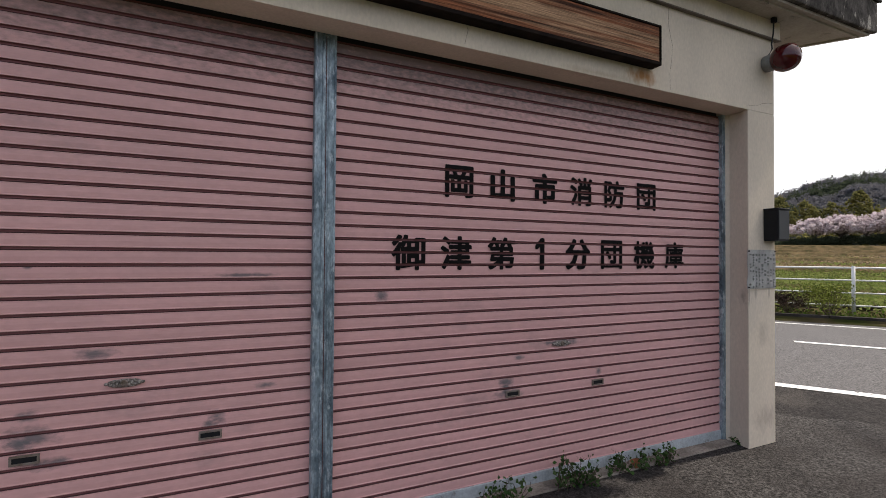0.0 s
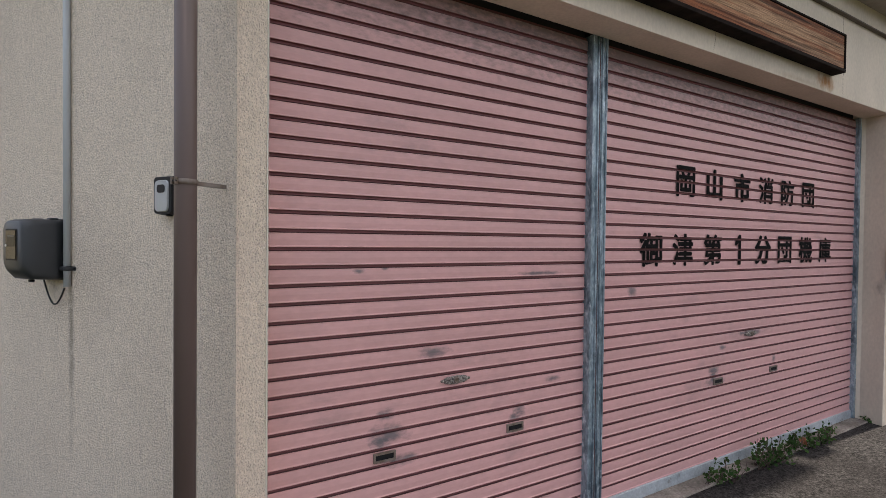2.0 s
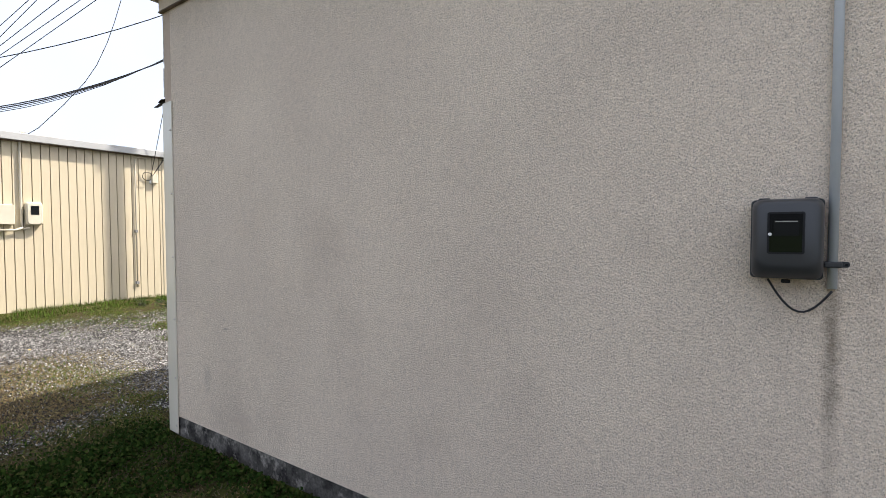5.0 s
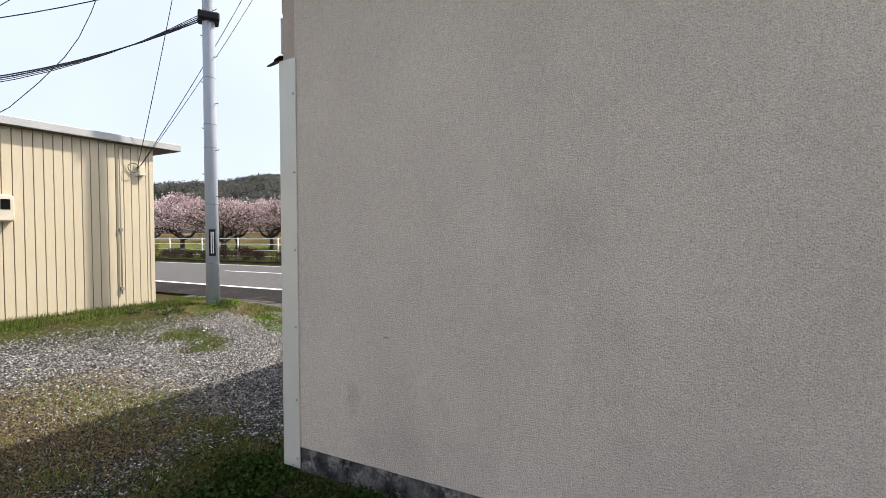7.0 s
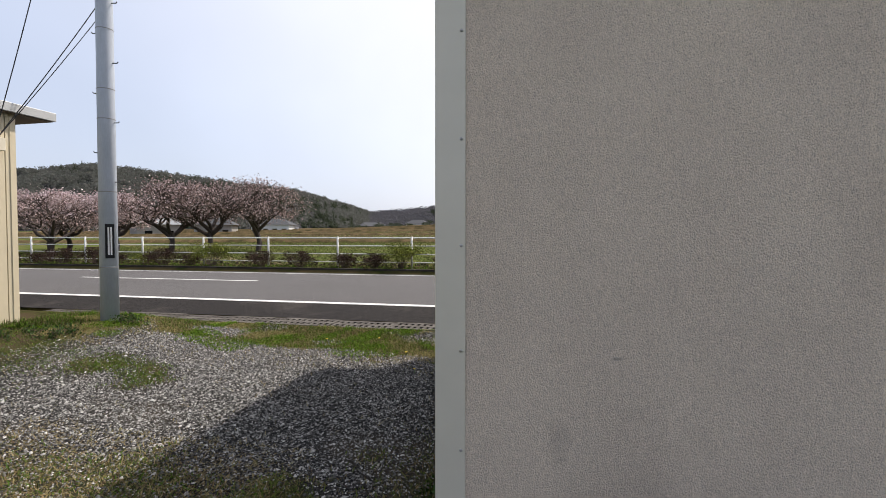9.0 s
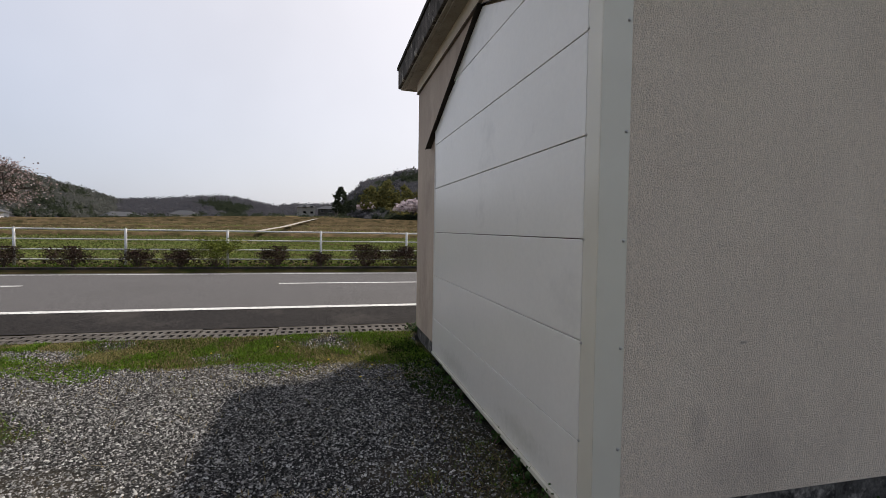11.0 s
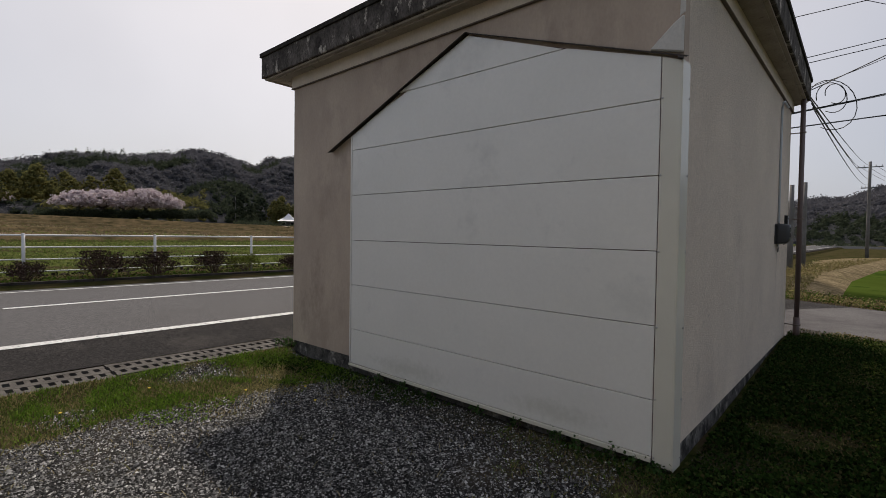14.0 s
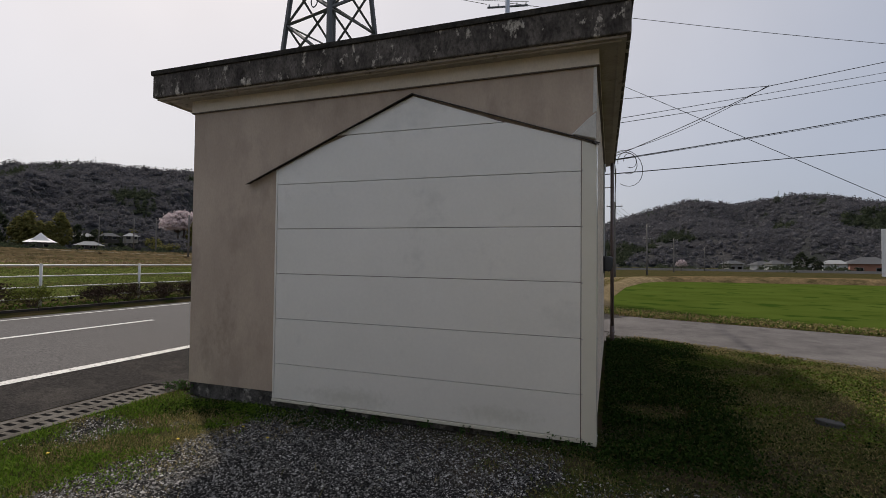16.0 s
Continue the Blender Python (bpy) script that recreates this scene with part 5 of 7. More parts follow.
def utility_pole(name, at_, h, r0, r1, label, arms=(), turn=0.0, skin="pole"):
    th = thing(name, at_, turn, label=label, category="utility pole")
    part("shaft", tube([(0, 0, -0.3), (0, 0, h * 0.35), (0, 0, h * 0.7), (0, 0, h)], r0, 18, True, None, r1), M[skin], th, "", True)
    for z, half in arms:
        arm = part("crossarm", box(-half, half, -0.04, 0.04, z - 0.04, z + 0.04, 0.005), M["lattice"], th)
        for k in (-0.9, -0.45, 0.45, 0.9):
            ins = lathe([(0.03, 0), (0.05, 0.03), (0.03, 0.06), (0.05, 0.09), (0.03, 0.14)], 8)
            bmesh.ops.transform(ins, matrix=pose(k * half, 0, z + 0.04), verts=ins.verts)
            part("insulator", ins, M["white"], arm)
    return th


pole = utility_pole("utility_pole", POLE, 11.0, 0.126, 0.098, "grey concrete utility pole with climbing pegs and a striped plate", arms=((9.4, 0.8),))
for k in range(20):
    z, side = 1.75 + 0.45 * k, 1 if k % 2 else -1
    rr = 0.126 - 0.028 * z / 11
    d = Vector((0.70, -0.71, 0)) * side
    part("climbing_peg", tube([d * (rr - 0.01) + Vector((0, 0, z)), d * (rr + 0.07) + Vector((0, 0, z)), d * (rr + 0.085) + Vector((0, 0, z + 0.02))], 0.008, 6), M["lattice"], pole)
for z in (0.9, 2.05, 3.15, 3.6, 4.5):
    rr = 0.1295 - 0.028 * z / 11
    part("band", tube([(0, 0, z - 0.006), (0, 0, z + 0.006)], rr, 18), M["grey_metal"], pole)
face_d = Vector((-0.28, -0.96, 0))
tr = math.degrees(math.atan2(face_d.y, face_d.x)) + 90
for nm, w_, h_, off, mt in (("guard_plate", 0.115, 0.52, 0.123, "black"), ("white_stripe", 0.055, 0.42, 0.131, "white"), ("black_stripe", 0.012, 0.42, 0.135, "black")):
    bm = box(-w_ / 2, w_ / 2, -off - 0.006, -off + 0.03, 1.30 - h_ / 2, 1.30 + h_ / 2, 0.002)
    bmesh.ops.transform(bm, matrix=pose(0.0, 0, 0, 0, 0, tr + 14), verts=bm.verts)
    part(nm, bm, M[mt], pole, "black and white hazard plate" if nm == "guard_plate" else "")
part("cable_clamp", box(-0.19, 0.19, -0.19, 0.19, 5.58, 5.74, 0.03), M["black"], pole, "black cable clamp")

wires = 0


def wire(p, q, drop=0.2, r=0.008, n_=16):
    ob = new("overhead_wire", bm_mesh("overhead_wire", tube(sag(p, q, drop, n_), r, 5, False), M["wire"], True))
    return tagged(ob, "thin black overhead wire", "wire", "overhead wires")


PT = POLE + Vector((0, 0, 5.66))
for k in range(4):
    wire(PT + Vector((-0.15, 0.05 * k, 0.06 * k - 0.08)), (-12.5, 15.6 + 0.25 * k, 3.95 + 0.10 * k), 0.72 + 0.07 * k, 0.013 if k < 2 else 0.008)
wire(PT + Vector((-0.1, 0, 0.85)), (-13.0, 14.6, 4.05), 0.55, 0.010)
# far ends of these five are placed to fit the camera's view
wire(POLE + Vector((0, 0, 9.9)), (-13.57, 20.22, 3.58), 0.02, 0.009)
wire(POLE + Vector((0, 0, 10.1)), (-13.58, 20.22, 2.90), 0.02, 0.009)
wire(POLE + Vector((0, 0, 8.97)), (-13.59, 20.21, 3.50), 0.02, 0.009)
wire(POLE + Vector((0, 0, 8.4)), (-13.60, 20.21, 3.58), 0.02, 0.009)
wire(POLE + Vector((0, 0, 8.2)), (-13.61, 20.21, 3.21), 0.02, 0.009)
tagged(new("overhead_wire", bm_mesh("overhead_wire", tube([(-7.39, 13.1, 3.25), (-7.18, 13.18, 3.45), (-6.83, 13.29, 3.92), (-6.51, 13.39, 4.41), (-6.32, 13.45, 4.79), (-6.15, 13.5, 5.26), (-6.03, 13.53, 5.68), (-5.91, 13.55, 6.15), (-5.65, 13.6, 7.44), (-5.42, 13.69, 8.89)], 0.007, 5, False), M["wire"], True)), "slack black service drop curving to the shed", "wire", "overhead wires")
wire(shed.matrix_basis @ Vector((-0.33, -0.08, 2.72)), POLE + Vector((-0.1, -0.4, 8.6)), 0.15, 0.007)
wire(shed.matrix_basis @ Vector((-0.3, -0.08, 2.74)), POLE + Vector((1.5, 0.6, 8.2)), 0.15, 0.007)
wire(shed.matrix_basis @ Vector((-0.3, -0.08, 2.74)), POLE + Vector((1.7, 0.7, 8.1)), 0.15, 0.006)
BK = Vector((-1.30, 1.95, 3.60))
for k, (z, drop) in enumerate(((8.45, 0.25), (8.35, 0.5), (7.1, 0.35), (6.9, 0.6))):
    wire(BK + Vector((0, -0.03 * k, -0.05 - 0.06 * k)), (26.2 + 0.3 * math.sin(k * 2), -40.0, z), drop, 0.009)
for p, q in zip(((26.2, -39.98, 8.3), (35.6, -63.5, 7.6), (48.2, -96.5, 6.9)), ((35.6, -63.5, 7.6), (48.2, -96.5, 6.9), (55.0, -126.4, 5.9))):
    for dx in (-0.6, 0.1, 0.7):
        wire((p[0] + dx, p[1], p[2]), (q[0] + dx, q[1], q[2]), 0.35, 0.014)
# loose ends from here on are placed to fit the camera's view
wire((7.89, 2.20, 3.73), (-3.71, -24.43, 9.78), 0.1, 0.02)
wire((7.89, 2.20, 3.74), (-3.71, -24.43, 9.72), 0.12, 0.011)
wire((8.32, 2.49, 3.87), (-3.79, -24.49, 7.73), 0.1, 0.02)
wire(BK, (-3.55, 0.71, 4.63), 0.03, 0.007)
wire(BK + Vector((0.02, 0, 0.05)), (-3.55, 0.71, 4.65), 0.12, 0.005)
wire((2.35, 3.49, 5.00), (-3.55, 0.71, 4.63), 0.0, 0.006)
wire((-3.55, 0.71, 4.63), (-8.00, -4.03, 5.89), 0.0, 0.006)
wire((6.60, 1.87, 5.06), (-3.69, -31.32, 13.90), 0.1, 0.012)
wire((7.76, 2.11, 5.05), (-4.24, -25.67, 11.73), 0.1, 0.012)
wire((9.84, -9.78, 12.48), (-8.85, -16.91, -0.30), 0.0, 0.013)


# ---- guard fence along the far side of the road ----
FA = 15.1


def fence_module():
    th = thing("guard_fence", (0, 0, 0), 0, label="white steel pipe guard fence along the road", category="fence", group="guard fence panels")
    part("post", tube([(0, 0, 0.0), (0, 0, 1.20)], 0.038, 12), M["rail"], th, "", True)
    part("post_cap", lathe([(0.040, 1.20), (0.038, 1.215), (0.018, 1.225)], 12), M["rail"], th, "", True)
    for z, r in ((1.175, 0.026), (0.87, 0.019), (0.56, 0.019), (0.25, 0.019)):
        part("rail", tube([(-1.5, -0.06, z), (1.5, -0.06, z)], r, 8, False), M["rail"], th, "", True)
    return th


ROADTURN = math.degrees(math.atan2(0.832, -0.555))
fence = fence_module()
first = True
for k in range(-22, 30):
    p = at(FA, 3.3 + 2.96 * k, 0.12)
    m_ = pose(p.x, p.y, p.z, 0, 0, ROADTURN)
    if first:
        fence.matrix_basis = m_
        first = False
    else:
        copy_thing(fence, m_)


# ---- planting ----
def leaf_mesh(name, centres, sizes, mat, seed=1, up=0.0, corners=4):
    """Many small leaves of three or four corners, each a loose piece."""
    r = np.random.RandomState(seed)
    c = np.asarray(centres, float)
    n_ = len(c)
    u = r.normal(size=(n_, 3))
    u[:, 2] += up
    u /= np.linalg.norm(u, axis=1)[:, None]
    v = np.cross(u, r.normal(size=(n_, 3)))
    v /= np.linalg.norm(v, axis=1)[:, None]
    s = np.asarray(sizes, float).reshape(-1, 1) * np.ones((n_, 1))
    q = [c - v * s * 0.5, c + u * s * 0.55 + v * s * 0.05, c + v * s * 0.5, c - u * s * 0.35]
    q = np.stack(q[:corners], 1).reshape(-1, 3)
    me = bpy.data.meshes.new(name)
    me.vertices.add(len(q))
    me.vertices.foreach_set("co", q.ravel())
    me.loops.add(corners * n_)
    me.loops.foreach_set("vertex_index", np.arange(corners * n_))
    me.polygons.add(n_)
    me.polygons.foreach_set("loop_start", np.arange(0, corners * n_, corners))
    me.update()
    me.validate()
    me.materials.append(mat)
    return me


def shrub(kind, h, wide, leaves, seed):
    r = np.random.RandomState(seed)
    th = thing("azalea_bush", (0, 0, 0), 0, label="low rounded azalea bush with sparse reddish leaves" if kind == "shrub_red" else "low rounded azalea bush with fresh yellow-green leaves", category="bush", group="roadside bushes")
    bm = bmesh.new()
    tips = []
    for k in range(22):
        a_, lean = r.uniform(0, math.tau), r.uniform(0.15, 1.0)
        tip = Vector((math.cos(a_) * wide * lean, math.sin(a_) * wide * lean, h * (1.05 - 0.45 * lean)))
        mid = tip * 0.5 + Vector((r.normal() * 0.03, r.normal() * 0.03, 0.02))
        tube([(tip.x * 0.1, tip.y * 0.1, 0), mid, tip], 0.011, 4, False, bm, 0.004)
        for j in range(3):
            e = tip + Vector(r.normal(size=3)) * 0.1
            tube([mid.lerp(tip, 0.4 + 0.2 * j), e], 0.005, 3, False, bm, 0.003)
            tips.append(e)
        tips.append(tip)
    part("stem", bm, M["twig"], th)
    tips = np.array([tuple(t_) for t_ in tips])
    c = tips[r.randint(0, len(tips), leaves)] + r.normal(size=(leaves, 3)) * np.array([0.07, 0.07, 0.05])
    c[:, 2] = np.clip(c[:, 2], 0.05, h * 1.15)
    part("foliage", leaf_mesh("foliage", c, r.uniform(0.03, 0.058, leaves), M[kind], seed, 0.0, 3), None, th)
    return th


bushes = [shrub("shrub_red", 0.46, 0.42, 1900, 1), shrub("shrub_red", 0.40, 0.36, 1400, 2), shrub("shrub_red", 0.48, 0.5, 2200, 3), shrub("shrub_green", 0.62, 0.6, 2600, 4), shrub("shrub_green", 0.5, 0.48, 1700, 5)]
rng = random.Random(11)
green_at = {12.5: 1.25, 20.3: 1.05, -2.1: 0.95, 23.6: 0.8, 3.7: 0.8, -20.0: 1.0, 34.0: 1.0}
row_b = [-34.0]
while row_b[-1] < 58:
    row_b.append(row_b[-1] + rng.uniform(1.0, 1.75))
used = set()
for b in [b for b in row_b if all(abs(b - g) > 0.75 for g in green_at)] + list(green_at):
    g = green_at.get(b)
    i = (3 if rng.random() < 0.7 else 4) if g else rng.randrange(3)
    s = (g * 1.15 if g else rng.uniform(0.95, 1.4))
    p = at(14.65 + rng.uniform(-0.1, 0.1), b, 0.13)
    m_ = pose(p.x, p.y, p.z, 0, 0, rng.uniform(0, 360))
    ob = bushes[i] if i not in used else copy_thing(bushes[i], m_)
    used.add(i)
    ob.matrix_basis = m_ @ Matrix.Diagonal((s, s, s * rng.uniform(0.9, 1.1), 1))


def branch_tree(seed, height, spread, levels=4, trunk_r=0.16, fork=0.22):
    """Trunk and limbs as one mesh, and the outer twigs' points."""
    r = np.random.RandomState(seed)
    bm = bmesh.new()
    tips = []

    def grow(p, d, length, rad, lev):
        mid = p + d * length * 0.5 + Vector(r.normal(size=3)) * length * 0.05
        end_ = p + d * length
        tube([p, mid, end_], rad, 7 if lev < 2 else 4, False, bm, rad * 0.62)
        if lev >= 3:
            for f in (0.35, 0.6, 0.85, 1.0):
                tips.append(p.lerp(end_, f))
        if lev >= levels:
            return
        for k in range(3 if lev < 3 else 4):
            a_ = r.uniform(0, math.tau)
            side = Vector((math.cos(a_), math.sin(a_), r.uniform(-0.1, 0.35)))
            nd = (d * r.uniform(0.5, 0.9) + side * spread).normalized()
            if nd.z < 0.05:
                nd.z = 0.08
            grow(p.lerp(end_, r.uniform(0.7, 1.0)), nd.normalized(), length * r.uniform(0.62, 0.85), rad * 0.6, lev + 1)

    grow(Vector((0, 0, -0.2)), Vector((r.normal() * 0.06, r.normal() * 0.06, 1)).normalized(), height * fork + 0.2, trunk_r, 0)
    for k in range(3):
        a_ = k * 2.1 + r.uniform(0, 1)
        grow(Vector((0, 0, height * fork * r.uniform(0.7, 0.95))), Vector((math.cos(a_) * 0.9, math.sin(a_) * 0.9, 0.75)).normalized(), height * 0.27, trunk_r * 0.62, 1)
    return bm, np.array([tuple(t_) for t_ in tips])


def cherry(seed, height, mat, leaves, label, size=(0.06, 0.13)):
    r = np.random.RandomState(seed + 50)
    th = thing("cherry_tree", (0, 0, 0), 0, label=label, category="tree", group="cherry trees")
    bm, tips = branch_tree(seed, height, 0.85)
    zmax = tips[:, 2].max()
    part("trunk", bm, M["bark"], th)
    tw_ = bmesh.new()
    spread_ = np.abs(tips[:, :2]).max() * 1.02
    c = []
    for _ in range(640 if size[1] < 0.2 else 260):
        a_, q, f = r.uniform(0, math.tau), r.rand() ** 0.45, r.uniform(0, 1)
        k = math.sqrt(max(0.03, 1 - (f * 1.1 - 0.14) ** 2)) if f > 0.12 else 0.9
        e_ = np.array((math.cos(a_) * q * spread_ * k, math.sin(a_) * q * spread_ * k, zmax * (0.46 + 0.58 * f)))
        e_ += r.normal(size=3) * 0.12
        p_ = tips[np.argmin(((tips - e_) ** 2).sum(1))]
        tube([p_, tuple((p_ + e_) / 2 + r.normal(size=3) * 0.06), e_], 0.010, 3, False, tw_, 0.004)
        n_ = leaves // (640 if size[1] < 0.2 else 260)
        t_ = r.uniform(0.25, 1.1, (n_, 1))
        c.append(p_ + (e_ - p_) * t_ + r.normal(size=(n_, 3)) * 0.13)
    part("twig_mass", tw_, M["twig"], th)
    c = np.concatenate(c)
    part("crown", leaf_mesh("crown", c, r.uniform(*size, len(c)), M[mat], seed), None, th)
    th["top"] = float(zmax)
    return th


FADED, PALE = "cherry tree with fading dusky pink blossom on dark limbs", "cherry tree in pale pink blossom"
masters = {"fade": cherry(3, 5.0, "blossom_dark", 3600, FADED, (0.05, 0.11)), "fade2": cherry(8, 5.0, "blossom_dark", 3600, FADED, (0.05, 0.11)), "pale": cherry(5, 4.6, "blossom", 7200, PALE, (0.06, 0.13))}
placed = set()
for kind, a, b, h in (("fade", 27.75, 34.0, 5.1), ("fade2", 29.5, 31.9, 5.0), ("fade", 31.4, 29.3, 5.3), ("pale", 29.6, 40.7, 4.4), ("pale", 28.4, 44.0, 4.4), ("fade2", 22.9, 38.6, 4.0), ("pale", 23.3, 44.3, 4.6), ("pale", 30, 49, 4.6), ("pale", 24, 52, 4.6)):
    th = masters[kind]
    p = at(a, b)
    m_ = pose(p.x, p.y, ground_z(p.x, p.y), 0, 0, (a * 53 + b * 31) % 360)
    if kind in placed:
        th = copy_thing(th, m_)
    placed.add(kind)
    s = h / masters[kind]["top"]
    th.matrix_basis = m_ @ Matrix.Diagonal((s * 0.98, s * 0.98, s, 1))
for th in masters.values():
    for o in [o for o in bpy.data.objects if o.name.startswith("cherry_tree")]:
        if "top" in o:
            del o["top"]

# ---- hills ----
HO = Vector((-3.0, 6.0, 1.4))
RIDGE = [(-180, 4, 500), (-110, 5, 500), (-90, 5.2, 430), (-80, 6.0, 430), (-76.5, 7.05, 430), (-72.5, 7.65, 430), (-67.6, 6.75, 430), (-63.3, 7.55, 430), (-58.5, 6.35, 430), (-53.5, 4.7, 420), (-49, 4.6, 400), (-40, 6, 360), (-20, 9, 330), (-7.8, 10, 330), (-0.8, 9.9, 330), (1.4, 9.9, 330), (6.9, 9.2, 320), (8.8, 8.6, 320), (13.9, 10, 300), (19.6, 8.8, 290), (23.5, 8.6, 280), (26, 8.4, 280), (31, 6.9, 290), (33.5, 3.7, 420), (38.6, 3.4, 650), (41, 3.2, 700), (44.6, 4.0, 650), (47, 4.1, 650), (52.7, 3.5, 650), (55.4, 3.3, 600), (60, 4.6, 430), (64.4, 5.8, 400), (70.4, 6.3, 380), (78.8, 7.2, 370), (83, 7.4, 370), (87.4, 6.7, 370), (95, 5.8, 380), (110, 5, 420), (150, 4.5, 480), (180, 4, 500)]
R_H, R_E, R_D = zip(*RIDGE)


def ridge(h):
    return float(np.interp(h, R_H, R_E)), float(np.interp(h, R_H, R_D))


def hill_point(h, f):
    """A point of the hillside at a heading; f runs 0 at the foot, 1 at the crest."""
    e, d = ridge(h)
    d0 = d * 0.66
    foot = rise(*ab(HO.x + d0 * math.cos(radians(h)), HO.y + d0 * math.sin(radians(h)))) if -60 < h < 100 else -0.5
    foot = min(foot, 9)
    r_ = d0 + (d - d0) * f
    top = HO.z + d * math.tan(radians(max(e - (1.2 if 8 < h < 32 else 0.8), 0.5)))
    k = f ** 0.85 if f <= 1 else 1 - 0.5 * (f - 1)
    n_ = noise.noise(Vector((h * 0.16, f * 2.4, 1.0))) * 0.17 + noise.noise(Vector((h * 0.45, f * 5, 4.0))) * 0.08 + noise.noise(Vector((h * 1.6, f * 14, 7.0))) * 0.025
    z = foot - 1.0 + (top - foot + 1.0) * min(max(k + n_ * 4 * f * (1 - f) if f < 1 else k, 0), 1.0)
    return Vector((HO.x + r_ * math.cos(radians(h)), HO.y + r_ * math.sin(radians(h)), z))


hs, fs_ = [-180 + 4 * i for i in range(21)] + [-99 + 0.5 * i for i in range(430)] + [117 + 4 * i for i in range(16)] + [180], [i / 28 for i in range(29)] + [1.3, 1.9]
hv = [hill_point(h, f) for h in hs for f in fs_]
nf = len(fs_)
tagged(new("hills", mesh_from("hills", hv, [(i * nf + j, i * nf + j + 1, (i + 1) * nf + j + 1, (i + 1) * nf + j) for i in range(len(hs) - 1) for j in range(nf - 1)], M["hill"], True)), "low wooded hills closing the valley", "hill", kind="structure")


def ico_points(sub=1):
    bm = bmesh.new()
    bmesh.ops.create_icosphere(bm, subdivisions=sub, radius=1)
    bm.verts.ensure_lookup_table()
    v = np.array([tuple(v.co) for v in bm.verts])
    f = np.array([[x.index for x in f.verts] for f in bm.faces])
    bm.free()
    return v, f


ICO_V, ICO_F = ico_points(1)
ICO2_V, ICO2_F = ico_points(2)


def clumps(name, pos, rad, tall, mat, seed, rough=0.35, fine=False):
    """Uneven tree crowns joined into one mesh."""
    r = np.random.RandomState(seed)
    V, Fc = (ICO2_V, ICO2_F) if fine else (ICO_V, ICO_F)
    pos, rad, tall = np.asarray(pos), np.asarray(rad), np.asarray(tall)
    n_, k = len(pos), len(V)
    wob = 1 + rough * r.normal(size=(n_, k, 1))
    v = V[None] * wob
    a_ = r.uniform(0, math.tau, n_)
    ca, sa = np.cos(a_)[:, None], np.sin(a_)[:, None]
    v = np.stack([v[..., 0] * ca - v[..., 1] * sa, v[..., 0] * sa + v[..., 1] * ca, v[..., 2]], -1)
    v = v * np.stack([rad, rad, tall], -1)[:, None] + pos[:, None]
    f = (Fc[None] + (np.arange(n_) * k)[:, None, None]).reshape(-1)
    me = bpy.data.meshes.new(name)
    me.vertices.add(n_ * k)
    me.vertices.foreach_set("co", v.ravel())
    me.loops.add(len(f))
    me.loops.foreach_set("vertex_index", f)
    me.polygons.add(len(f) // 3)
    me.polygons.foreach_set("loop_start", np.arange(0, len(f), 3))
    me.update()
    me.validate()
    me.materials.append(mat)
    me.shade_smooth()
    return me


def crowns(name, pos, rad, tall, mat, seed, cards, size, pointed=None):
    """Domed or pointed tree crowns of many small leaves, joined into one mesh."""
    r = np.random.RandomState(seed)
    pos, rad, tall = np.asarray(pos, float), np.asarray(rad, float), np.asarray(tall, float)
    n_ = len(pos)
    d = r.normal(size=(n_, cards, 3))
    d /= np.linalg.norm(d, axis=2)[..., None]
    d[..., 2] = np.abs(d[..., 2]) * 1.15 - 0.15
    if pointed is not None:
        u = r.uniform(0, 1, (n_, cards))
        a_ = r.uniform(0, math.tau, (n_, cards))
        cone = np.stack([np.cos(a_) * (1 - u) * 0.75, np.sin(a_) * (1 - u) * 0.75, u * 1.45], -1)
        d = np.where(np.asarray(pointed)[:, None, None], cone, d)
    p = pos[:, None] + d * r.uniform(0.7, 1.12, (n_, cards, 1)) * np.stack([rad, rad, tall], -1)[:, None]
    sz = (size * rad)[:, None] * r.uniform(0.6, 1.3, (n_, cards))
    return leaf_mesh(name, p.reshape(-1, 3), sz.ravel(), mat, seed, 0.0, 3)


rs = np.random.RandomState(21)
woods = {"tree_dark": [], "tree_bare": [], "tree_bamboo": [], "tree_hazed": []}
for _ in range(19000):
    h = rs.uniform(-95, 112)
    f = rs.uniform(0.02, 1.04)
    if -50 < h < -12 and rs.rand() < 0.85:
        continue
    p = hill_point(h, f)
    n1 = noise.noise(Vector((h * 0.12, f * 3.1, 9.0)))
    n2 = noise.noise(Vector((h * 0.3, f * 5.0, 17.0)))
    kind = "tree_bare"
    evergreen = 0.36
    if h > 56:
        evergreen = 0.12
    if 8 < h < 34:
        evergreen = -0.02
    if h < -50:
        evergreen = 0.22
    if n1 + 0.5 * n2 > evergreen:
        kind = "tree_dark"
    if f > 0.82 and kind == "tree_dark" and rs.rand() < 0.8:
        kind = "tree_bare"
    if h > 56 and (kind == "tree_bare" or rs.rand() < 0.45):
        kind = "tree_hazed"
    if 14 < h < 31 and f < 0.30 and n2 > -0.15:
        kind = "tree_bamboo"
    if -6 < h < 2 and f < 0.12 and n2 > -0.1:
        kind = "tree_bamboo"
    if -1 < h < 11 and f < 0.10:
        kind = "tree_dark" if n1 > 0 else "tree_bamboo" if n2 > 0.1 else "tree_bare"
    size = (p - HO).length / 330
    woods[kind].append((p, size))
